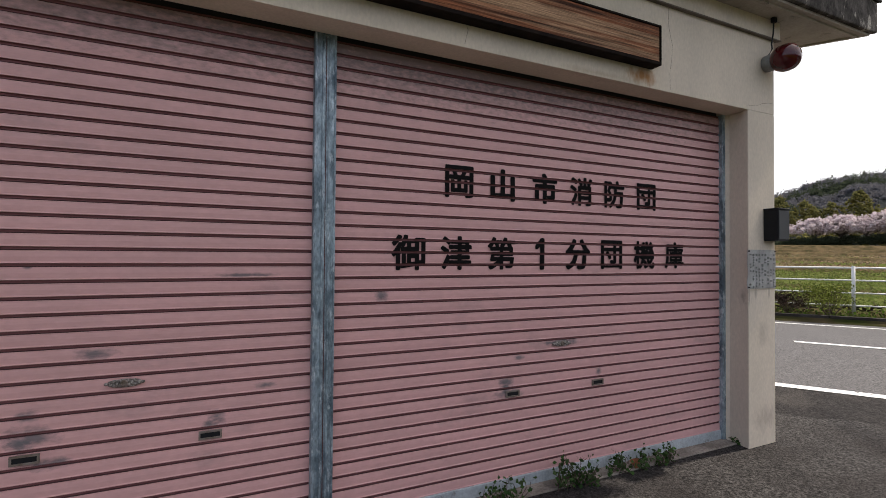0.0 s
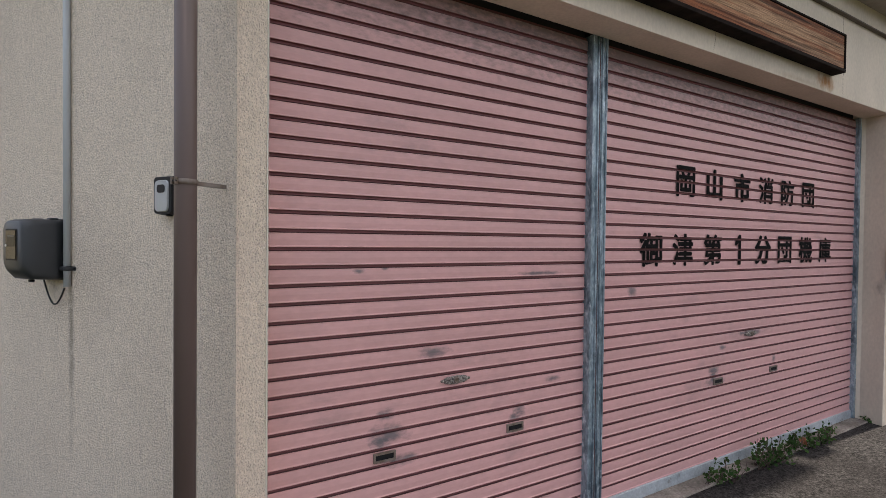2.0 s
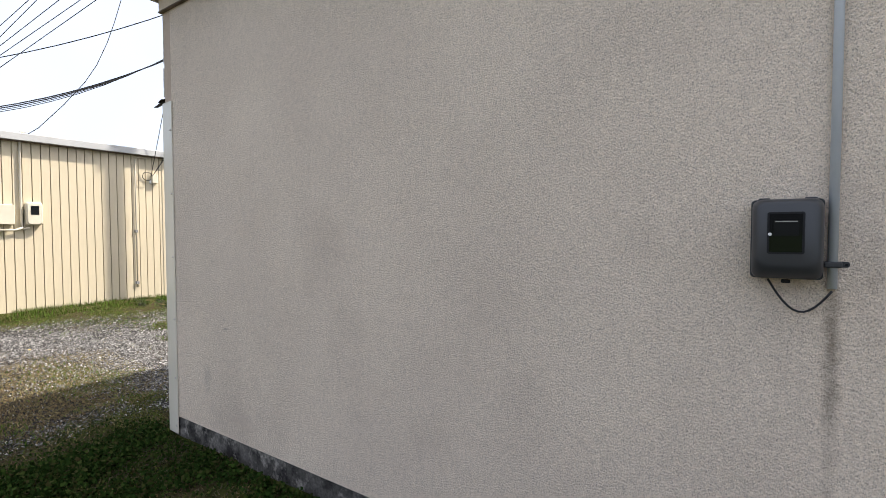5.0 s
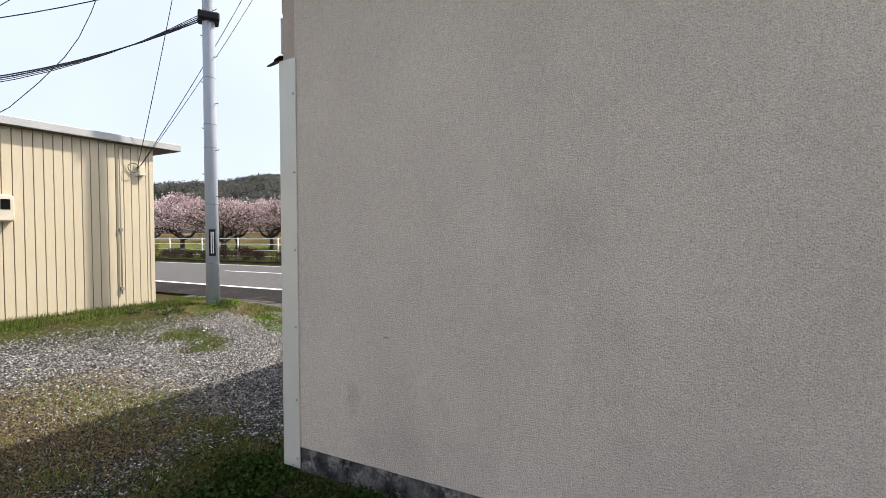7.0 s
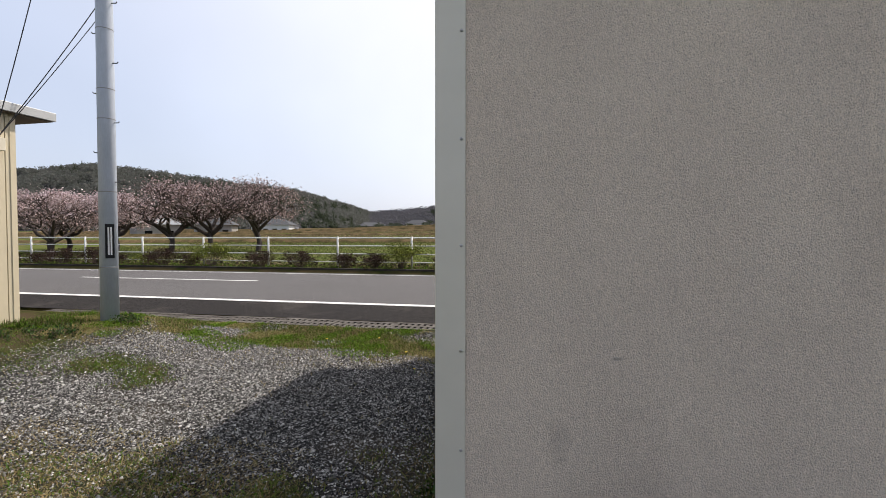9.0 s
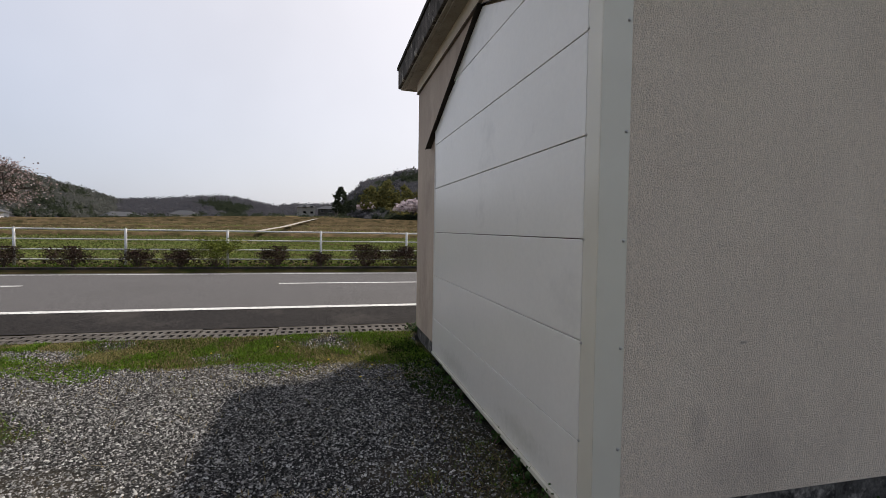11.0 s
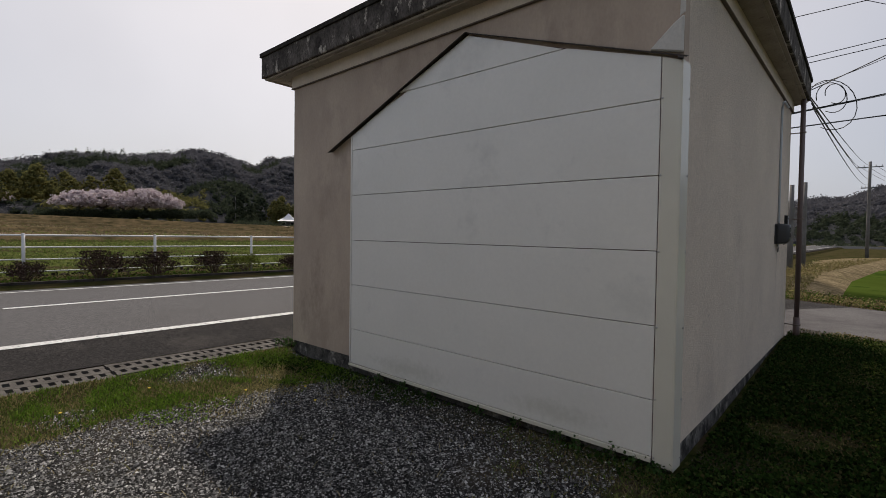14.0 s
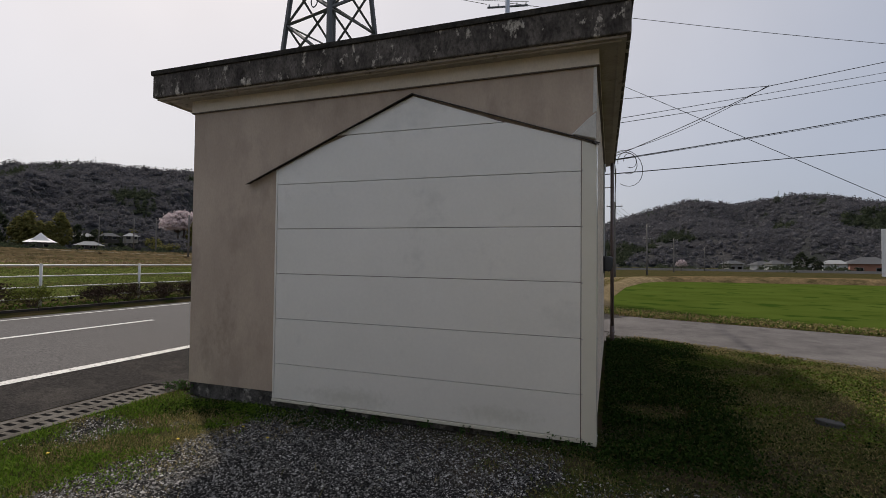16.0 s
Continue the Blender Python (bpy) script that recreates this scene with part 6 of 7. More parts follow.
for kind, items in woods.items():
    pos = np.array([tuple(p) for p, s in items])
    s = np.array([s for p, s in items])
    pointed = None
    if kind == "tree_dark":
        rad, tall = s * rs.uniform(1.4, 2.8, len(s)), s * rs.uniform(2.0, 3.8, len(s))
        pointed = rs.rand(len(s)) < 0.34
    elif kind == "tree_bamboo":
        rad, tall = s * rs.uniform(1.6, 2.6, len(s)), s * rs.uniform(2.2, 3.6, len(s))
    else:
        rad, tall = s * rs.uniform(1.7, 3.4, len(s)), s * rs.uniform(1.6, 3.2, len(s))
    label = {"tree_dark": "dark evergreen trees covering the hillsides", "tree_bare": "leafless woodland covering the hillsides, greyed blue as by haze", "tree_bamboo": "yellow-green bamboo groves at the hill foot", "tree_hazed": "grey-green woodland covering the northern hill, lightened as by haze"}[kind]
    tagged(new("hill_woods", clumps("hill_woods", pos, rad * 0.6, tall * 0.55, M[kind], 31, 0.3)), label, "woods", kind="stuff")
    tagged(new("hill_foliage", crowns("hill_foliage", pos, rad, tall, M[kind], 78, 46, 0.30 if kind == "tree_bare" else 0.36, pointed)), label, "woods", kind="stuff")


def far(h, d, z=None):
    x, y = HO.x + d * math.cos(radians(h)), HO.y + d * math.sin(radians(h))
    return Vector((x, y, ground_z(x, y) if z is None else z))


# pale blossom on the bank, with dark scrub at its foot
row = cherry(12, 7.0, "blossom_pale", 6200, PALE, (0.16, 0.33))
RS = 1 / row["top"]
del row["top"]
for k in range(5):
    f = 0.12 + 0.19 * k
    p = Vector((146.5 + 11 * f, 81.0 - 26 * f, 5.3 + 0.9 * f))
    m_ = pose(p.x, p.y, p.z, 0, 0, k * 77)
    o_ = row if k == 0 else copy_thing(row, m_)
    s = (6.9 + 1.1 * math.sin(k * 2.7)) * RS
    o_.matrix_basis = m_ @ Matrix.Diagonal((1.1 * s, 1.1 * s, s, 1))
for x, y, z, hh in ((191.6, -15.2, 10.0, 8.6), (187.5, -13.0, 9.0, 6.5), (62.7, -122.8, -0.4, 3.0), (174, 112, 8.5, 5.0)):
    wide_ = 0.62 if hh == 3.0 else 1.1
    copy_thing(row, pose(x, y, z, 0, 0, x * 9)).scale = (wide_ * hh * RS, wide_ * hh * RS, hh * RS)
sp_, sr_, st_ = [], [], []
for _ in range(420):
    f = rs.uniform(-0.15, 1.35)
    p = Vector((145.0 + 11 * f, 81.0 - 26 * f, 5.4 + 0.8 * f)) + Vector((rs.uniform(-4, 3), rs.uniform(-1, 1), rs.uniform(-0.6, 1.3)))
    sp_.append(tuple(p)), sr_.append(rs.uniform(0.7, 1.6)), st_.append(rs.uniform(0.6, 1.3))
for _ in range(200):
    h = rs.choice([rs.uniform(-12, 12), rs.uniform(33, 60), rs.uniform(-80, -50)])
    p = far(h, rs.uniform(150, 215))
    sp_.append(tuple(p)), sr_.append(rs.uniform(0.8, 2.6)), st_.append(rs.uniform(0.8, 2.2))
tagged(new("scrub", crowns("scrub", sp_, sr_, st_, M["tree_dark"], 5, 90, 0.3)), "dark scrub along field banks", "bushes", kind="stuff")


def grove(name, spots, mat, seed, label, dots=40):
    """Leafy masses of many small clumps; spots are x, y, z, half width, height."""
    r = np.random.RandomState(seed)
    c, s = [], []
    for x, y, z, w_, hh in spots:
        for _ in range(dots):
            a_, q = r.uniform(0, math.tau), r.rand() ** 0.5 * w_
            f = r.uniform(0.05, 1.0)
            k = math.sin(math.pi * min(1, 0.25 + 0.72 * f))
            c.append((x + q * k * math.cos(a_), y + q * k * math.sin(a_), z + f * hh)), s.append(r.uniform(0.03, 0.06) * hh)
    s = np.array(s)
    tagged(new(name, clumps(name, c, s, s, M[mat], seed)), label, "trees", kind="stuff")
    tops = np.repeat(np.array(c), 14, 0) + r.normal(size=(len(c) * 14, 3)) * np.repeat(s, 14)[:, None] * 0.9
    tagged(new("leafy_tops", leaf_mesh("leafy_tops", tops, np.repeat(s, 14) * r.uniform(0.5, 1.1, len(tops)), M[mat], seed + 1)), label, "trees", kind="stuff")


# single dark trees by the far houses, and the groves at the hill foot
grove("far_trees", [(173.9, 124.6, 9.0, 4.2, 11.4), (171, 118, 9.0, 2.6, 5.5), (186, 108, 9, 3.5, 7), (182, 128, 9, 2.5, 5), (49.4, -171.4, -0.4, 3.4, 6.0), (46.5, -172.5, -0.4, 2.6, 4.6), (181, 37, 5.0, 2.5, 3.4), (196, 36, 5.5, 5, 10), (200, 44, 6, 5, 12), (200, 16, 6.5, 3.2, 6.5), (202, 11, 6.8, 3, 5)], "tree_dark", 15, "dark rounded evergreen trees beside far houses", 130)
grove("bamboo_grove", [(192.5 + 0.3 * k, 30.6 - 2.6 * k, 5.6, 2.9, 8.6 + 2.0 * math.sin(k * 1.9)) for k in range(5)] + [(181 - 0.4 * k, -17.5 - 3.0 * k, 6.0, 3.2, 8.4 + 1.3 * math.sin(k * 2.3)) for k in range(6)], "tree_bamboo", 25, "yellow-green bamboo grove at the hill foot", 170)
grove("bamboo_grove", [(150 + 3.5 * k, 96 - 5.2 * k, 9.5 + 0.5 * k, 4.6, 8.5 + 1.8 * math.sin(k * 1.7)) for k in range(5)], "tree_bamboo", 27, "yellow-brown bamboo grove behind the pale blossom", 170)


# ---- far houses ----
def house(at_, turn, w_, d_, h_, wall, roof, label, storeys=1, hip=True):
    th = thing("farmhouse", at_, turn, label=label, category="house", group="far houses")
    part("wall", box(-w_ / 2, w_ / 2, -d_ / 2, d_ / 2, -1.0, h_), M[wall], th)
    ov, rh = 0.7, d_ * 0.28
    rx = w_ / 2 - d_ * 0.35 if hip else w_ / 2 + ov
    sec = bmesh.new()
    v_ = [sec.verts.new(c_) for c_ in ((-w_ / 2 - ov, -d_ / 2 - ov, h_ - 0.05), (w_ / 2 + ov, -d_ / 2 - ov, h_ - 0.05), (w_ / 2 + ov, d_ / 2 + ov, h_ - 0.05), (-w_ / 2 - ov, d_ / 2 + ov, h_ - 0.05), (-rx, 0, h_ + rh), (rx, 0, h_ + rh))]
    for q in ((0, 1, 5, 4), (2, 3, 4, 5), (1, 2, 5), (3, 0, 4), (3, 2, 1, 0)):
        sec.faces.new([v_[i] for i in q])
    part("roof", sec, M[roof], th)
    for s_ in range(storeys):
        z = 0.3 + 2.7 * s_
        for k in range(max(2, int(w_ / 3))):
            x = -w_ / 2 + (k + 0.5) * w_ / max(2, int(w_ / 3))
            win_ = part("window", box(x - 0.8, x + 0.8, -d_ / 2 - 0.06, -d_ / 2 + 0.05, z, z + 1.2), M["house_wall"], th)
            part("pane", box(x - 0.7, x + 0.7, -d_ / 2 - 0.09, -d_ / 2 - 0.04, z + 0.1, z + 1.1), M["pane"], win_)
    return th


def toward(h):
    return h + 90 - 180


GREYR, WHITEH = "far two-storey house with pale walls and grey roof", "far white building with a pale pyramid roof"
house((184.5, 151.0, 9.0), toward(36) + 20, 7, 5.5, 3.4, "house_wall", "house_roof", GREYR, 2)
house((191.5, 143.5, 9.8), toward(34) - 15, 8, 5.5, 2.0, "house_dark", "house_roof", GREYR, 1)
wh = house((182.6, 24.3, 4.2), toward(6) - 6, 6.6, 5.2, 2.0, "house_dark", "house_white", WHITEH, 1)
cup = bmesh.new()
cv = [cup.verts.new(c_) for c_ in ((-2.3, -2.1, 2.5), (2.3, -2.1, 2.5), (2.3, 2.1, 2.5), (-2.3, 2.1, 2.5), (0, 0, 5.0))]
for q in ((0, 1, 4), (1, 2, 4), (2, 3, 4), (3, 0, 4), (3, 2, 1, 0)):
    cup.faces.new([cv[i] for i in q])
part("pyramid_roof", cup, M["house_white"], wh)
LOW = "far low farmhouse with a grey tiled roof"
for x, y, z, w_, wall, roof in ((186, 12.5, 4.2, 10, "house_dark", "house_pale"), (206, 14, 7.6, 8, "house_dark", "house_pale"), (210, 7, 8.2, 9, "house_dark", "house_roof"), (214, 0, 8.6, 7, "house_wall", "house_pale"), (62, 215, 3.0, 14, "house_wall", "house_roof"), (90, 214, 3.2, 12, "house_white", "house_roof"), (140, 215, 3.6, 14, "house_wall", "house_roof"), (150, 190, 4.6, 10, "house_white", "house_roof"), (62, 160, 2.2, 12, "house_white", "house_roof"), (19.5, 123, 1.0, 8, "house_wall", "house_pale"), (37, 138, 1.4, 9, "house_wall", "house_roof")):
    house((x, y, z), toward(math.degrees(math.atan2(y - 8, x + 6))) + 22 * math.sin(x), w_ * (0.6 if x > 180 else 1), 4.5 if x > 180 else 7, 1.5 if x > 180 else 2.8, wall, roof, LOW, 1)
for x, y, w_, wall, roof in ((71, -174, 5, "house_wall", "house_roof"), (64.5, -181, 5.5, "house_white", "house_roof"), (58.5, -176, 4.5, "house_white", "house_roof"), (53.5, -185, 7, "house_white", "house_roof"), (44, -182, 6, "house_white", "house_pale"), (38.5, -188, 8, "house_wall", "house_roof")):
    house((x, y, -0.5), toward(-70) + 35 * math.sin(x), w_, 4.2, 2.7 + 0.5 * math.sin(3 * x), wall, roof, LOW, 1)
house((33.2, -171, -0.4), toward(-78) + 5, 8.5, 7, 2.6, "house_red", "house_roof", "far reddish hall with white windows", 1)
blk = thing("block_building", (12.6, -108.6, -0.5), toward(-80), label="far grey block building with a white corner", category="building")
part("wall", box(-4.6, 4.6, -4, 4, -0.5, 8.5, 0.05), M["house_wall"], blk)
part("corner", box(-4.7, -3.9, -4.08, -3.2, -0.5, 8.75, 0.03), M["house_white"], blk, "white corner pier")
for z in (1.2, 4.0, 6.6):
    for x in (-2.4, 0.4, 3.0):
        wi = part("window", box(x - 0.9, x + 0.9, -4.06, -3.9, z, z + 1.2), M["rail"], blk)
        part("pane", box(x - 0.8, x + 0.8, -4.09, -4.0, z + 0.1, z + 1.1), M["pane"], wi)
fl_ = thing("low_wall", (0, 0, 0), 0, label="long pale retaining wall behind the rice field", category="wall", kind="structure")
wp = [far(h, 150, -0.3) for h in (-52, -60, -68, -76, -84)]
for p, q in zip(wp, wp[1:]):
    d_ = (q - p).normalized()
    n_ = Vector((-d_.y, d_.x, 0)) * 0.2
    part("wall_run", prism([v2(p - n_), v2(q - n_), v2(q + n_), v2(p + n_)], -1.0, 0.32), M["house_wall"], fl_)

# field bank, path and terraces
bank = [at(a, b) for a, b in ((0.9, -3.6), (0.7, -8), (0.8, -16), (0.1, -27), (-1.6, -38), (-4, -43), (-10, -44), (-24, -45), (-45, -47), (-80, -50))]
bb_ = bmesh.new()
rows_ = []
for k, p in enumerate(bank):
    e_ = bank[min(k + 1, len(bank) - 1)] - bank[max(k - 1, 0)]
    out_ = Vector((-e_.y, e_.x, 0)).normalized() * -1
    if out_.dot(WX - UX) < 0:
        out_ = -out_
    wide_, up_ = (1.0, 0) if k < 4 else (3.0, 0.1 if k < 6 else 0.24)
    rows_.append([bb_.verts.new(p + out_ * o_ + Vector((0, 0, z))) for o_, z in ((-0.9, -0.5), (-0.3, -0.22 + up_ * 0.4), (0.3, -0.05 + up_), (wide_, 0.02 + up_), (wide_ * 1.6, -0.1), (wide_ * 2.2, -0.5))])
for i, (r0, r1) in enumerate(zip(rows_, rows_[1:])):
    for j in range(5):
        bb_.faces.new((r0[j], r0[j + 1], r1[j + 1], r1[j])).material_index = 0 if i < 5 else 1
M["bank"] = material("dry_field_bank", (0.15, 0.108, 0.06), 0.95, second=(0.05, 0.043, 0.021), scale=0.7, amount=1.0, fine=6, fine_amount=0.3, spec=0.0)
M["paddy_bank"] = material("pale_straw_field_bank", (0.21, 0.165, 0.10), 0.95, second=(0.10, 0.078, 0.045), scale=1.6, amount=1.0, fine=9, fine_amount=0.4, third=(0.06, 0.065, 0.02), third_scale=0.9, third_cut=(0.58, 0.68), spec=0.0)
bank_me = bm_mesh("field_bank", bb_, M["paddy_bank"], True)
bank_me.materials.append(M["bank"])
tagged(new("field_bank", bank_me), "dry straw-brown bank round the rice field", "bank", kind="structure")
pb = bmesh.new()
prev = None
for a, b in ((41, 15.6), (44.8, 15.3), (52.7, 14.7), (61, 14.5), (70.5, 14.4), (82, 14.4), (95, 14.3), (107, 14.3), (119, 14.2), (133, 13.5)):
    c_ = [pb.verts.new(at(a, b + o_, rise(a, b) + 0.5)) for o_ in (-0.33, 0.33)]
    if prev:
        pb.faces.new((prev[0], prev[1], c_[1], c_[0]))
    prev = c_
prev = None
for a, b in ((121, -55.4), (109, -50), (98, -48.4), (90, -50.3), (80, -54.3), (73, -53.4), (66, -60)):
    c_ = [pb.verts.new(at(a + 0.3, b + o_, rise(a, b) + 0.5)) for o_ in (-0.4, 0.4)]
    if prev:
        pb.faces.new((prev[0], prev[1], c_[1], c_[0]))
    prev = c_
tagged(new("field_path", bm_mesh("field_path", pb, M["path"])), "pale concrete farm path across the fields", "path", kind="structure")
for a, h_, mt in ((42.5, 0.23, "bank"), (58, 0.27, "bank"), (74, 0.32, "bank"), (92, 0.41, "bank"), (112, 0.45, "bank"), (128, 0.54, "bank"), (145, 0.54, "bank")):
    tb = bmesh.new()
    prev = None
    for k in range(40):
        b = -130 + k * 7
        z = rise(a, b)
        w_ = 1.2 * noise.noise(Vector((a, b * 0.03, 3)))
        c_ = [tb.verts.new(at(a + o_ + w_ * 2, b, z + dz)) for o_, dz in ((-0.8, -0.5), (-0.2, h_), (1.0, h_ + 0.05), (3.0, -0.1))]
        if prev:
            for j in range(3):
                tb.faces.new((prev[j], prev[j + 1], c_[j + 1], c_[j]))
        prev = c_
    tagged(new("terrace_bank", bm_mesh("terrace_bank", tb, M[mt], True)), "low grassy terrace bank between the fields", "bank", kind="structure")

# far poles along the road and in the fields
for x, y, h_ in ((27.1, -39.4, 9.0), (37.0, -62.7, 8.2), (50.2, -95.5, 7.6), (57.6, -125.3, 6.5), (14.7, -17.1, 4.8), (18.0, -22.2, 5.5), (61.6, -145.5, 5.4)):
    utility_pole("utility_pole", (x, y, -0.2), h_, 0.15, 0.11, "far grey utility pole beside the road", arms=((h_ - 0.5, 0.9), (h_ - 2.4, 0.6)) if h_ > 6.8 and x > 20 else (), turn=35, skin="pole_far")
for h, d, z, h_ in ((11.2, 205, 6.5, 9.5), (-3.0, 120, 3.5, 7.0), (-1.4, 150, 4.5, 8), (-5.5, 90, 2.2, 7), (1.2, 190, 6.5, 9)):
    p = far(h, d, z)
    utility_pole("utility_pole", (p.x, p.y, p.z), h_, 0.16, 0.12, "far brown utility pole among the fields", turn=h, skin="pole_far")

# ---- lattice tower and crossarm pole behind the roof ----
tw = thing("pylon", (35.0, -7.0, 2.0), 20, label="tall grey steel lattice power pylon", category="pylon")
TH, W0, W1 = 44.0, 4.6, 0.9


def leg(sx, sy, z):
    w_ = W0 + (W1 - W0) * z / TH
    return Vector((sx * w_, sy * w_, z))


for sx in (-1, 1):
    for sy in (-1, 1):
        part("leg", tube([leg(sx, sy, 0), leg(sx, sy, TH)], 0.23, 4, True), M["lattice"], tw)
zs = [0, 6, 11.5, 16.5, 21, 25, 28.5, 31.5, 34.5, 37.5, 40.5, 44]
for z0, z1 in zip(zs, zs[1:]):
    for (ax, ay), (bx, by) in (((-1, -1), (1, -1)), ((1, -1), (1, 1)), ((1, 1), (-1, 1)), ((-1, 1), (-1, -1))):
        part("brace", tube([leg(ax, ay, z0), leg(bx, by, z1)], 0.14, 4), M["lattice"], tw)
        part("brace", tube([leg(bx, by, z0), leg(ax, ay, z1)], 0.14, 4), M["lattice"], tw)
        part("girt", tube([leg(ax, ay, z1), leg(bx, by, z1)], 0.09, 4), M["lattice"], tw)
for z, half in ((27, 6.5), (33, 5.5), (39, 4.5)):
    for s_ in (-1, 1):
        part("crossarm", tube([(0, 0, z + 1), (s_ * half, 0, z), (0, 0, z - 0.6)], 0.1, 4), M["lattice"], tw)
        ringm = [(s_ * half * 0.45 + 0.45 * math.cos(k * math.tau / 14), -0.4, z - 2.2 + 0.6 * math.sin(k * math.tau / 14)) for k in range(15)]
        part("jumper_ring", tube(ringm, 0.06, 5), M["lattice"], tw)
px = utility_pole("utility_pole", (11.8, -8.0, 0.0), 16.1, 0.17, 0.12, "tall utility pole with a wide insulator crossarm", arms=((15.5, 1.1),), turn=45)
wire((11.0, -8.8, 15.7), (35.0, -7.6, 28.0), 0.5, 0.015)
wire((12.6, -7.2, 15.7), (33.5, -3.0, 28.0), 0.4, 0.015)
wire((11.8, -8.0, 15.7), (-20.0, -60.0, 15.0), 0.8, 0.015)

# the far country is turned about the garage's rear corner to fit the camera's view
D3 = Vector((D.x, D.y, 0))
TURN_FAR = Matrix.Translation(D3) @ Matrix.Rotation(radians(-1.1), 4, "Z") @ Matrix.Translation(-D3)
for o in list(bpy.data.objects):
    if o.parent:
        continue
    far_off = (o.matrix_basis.translation - D3).length > 50
    if o.name.startswith(("farmhouse", "block_building", "bamboo_grove", "leafy_tops", "far_trees", "scrub", "hill", "pylon", "low_wall", "field_path", "field_bank")) or (far_off and o.name.startswith(("cherry_tree", "utility_pole"))):
        o.matrix_basis = TURN_FAR @ o.matrix_basis


# ---- loose gravel, grass and weeds on the lot ----
def scatter(name, verts, n_per, faces, mat, label, category):
    """Joins many small shapes, given as (count, n_per, 3) corners, into one mesh."""
    v = np.asarray(verts, float)
    n_ = v.shape[0]
    f = np.asarray(faces)
    k = f.shape[1]
    idx = (f[None] + (np.arange(n_) * n_per)[:, None, None]).reshape(-1)
    me = bpy.data.meshes.new(name)
    me.vertices.add(n_ * n_per)
    me.vertices.foreach_set("co", v.ravel())
    me.loops.add(len(idx))
    me.loops.foreach_set("vertex_index", idx)
    me.polygons.add(len(idx) // k)
    me.polygons.foreach_set("loop_start", np.arange(0, len(idx), k))
    me.update()
    me.validate()
    me.materials.append(mat)
    return tagged(new(name, me), label, category, kind="stuff")


def lot_spots(n_, a0, a1, b0, b1, keep, seed):
    """Spots on the lot for which keep(x, y, grass) is true, with their ground height."""
    r = np.random.RandomState(seed)
    out = []
    for a, b in zip(r.uniform(a0, a1, n_), r.uniform(b0, b1, n_)):
        if 0.12 < a < 4.85 and -2 < b < 7.85 and a * 0.0 + b > -2:
            continue
        x, y = 0.832 * a - 0.555 * b, 0.555 * a + 0.832 * b
        if y < 1.4:
            continue
        if keep(x, y, grass_amount(x, y), r):
            z = ground_z(x, y) + 0.012 * patch(x, y, 2.2, 8) + 0.02 * patch(x, y, 0.7, 9)
            out.append((x, y, z))
    return np.array(out)


OCT = np.array([(1, 0, -0.1), (-1, 0, -0.1), (0, 1, -0.1), (0, -1, -0.1), (0.4, 0.2, 1), (-0.4, -0.2, 0.9)])
OCT_F = [(0, 2, 4), (2, 5, 4), (2, 1, 5), (1, 3, 5), (3, 4, 5), (3, 0, 4)]


def stones(spots, lo, hi, seed, name, label):
    r = np.random.RandomState(seed)
    n_ = len(spots)
    s = r.uniform(lo, hi, n_) * r.uniform(0.6, 1.0, n_)
    v = OCT[None] * (1 + 0.3 * r.normal(size=(n_, 6, 1))) + 0.2 * r.normal(size=(n_, 6, 3))
    v *= np.stack([s, s * r.uniform(0.6, 1.0, n_), s * r.uniform(0.35, 0.8, n_)], -1)[:, None]
    a_ = r.uniform(0, math.tau, n_)
    ca, sa = np.cos(a_)[:, None], np.sin(a_)[:, None]
    v = np.stack([v[..., 0] * ca - v[..., 1] * sa, v[..., 0] * sa + v[..., 1] * ca, v[..., 2]], -1) + (spots + np.array([0, 0, 0.004]))[:, None]
    return scatter(name, v, 6, OCT_F, M["stone"], label, "gravel")


def thatch_amount(x, y):
    """How far dead grass covers the stones at the open side of the lot."""
    a, b = ab(x, y)
    return smooth(1.3, -0.3, a + 0.7 * patch(x, y, 0.7, 44)) * smooth(8.4, 9.1, b + 0.3 * patch(x, y, 1.1, 45)) * smooth(11.9, 10.8, b + 0.6 * patch(x, y, 0.8, 46))


def bare(x, y, g, r):
    return r.rand() > max(g * 1.15, 0.93 * thatch_amount(x, y))


def grassy(x, y, g, r):
    return r.rand() < g * 0.95


stones(lot_spots(170000, -6.0, 4.85, 7.4, 14.8, bare, 41), 0.006, 0.0145, 1, "gravel", "loose crushed grey gravel on the lot")
stones(lot_spots(110000, -2.5, 4.7, 7.6, 12.8, bare, 43), 0.004, 0.009, 3, "fine_gravel", "fine crushed stone chippings on the lot")
stones(lot_spots(3500, -6.5, 4.6, 7.6, 13.5, bare, 42), 0.013, 0.021, 2, "coarse_gravel", "larger pale stones lying among the gravel")


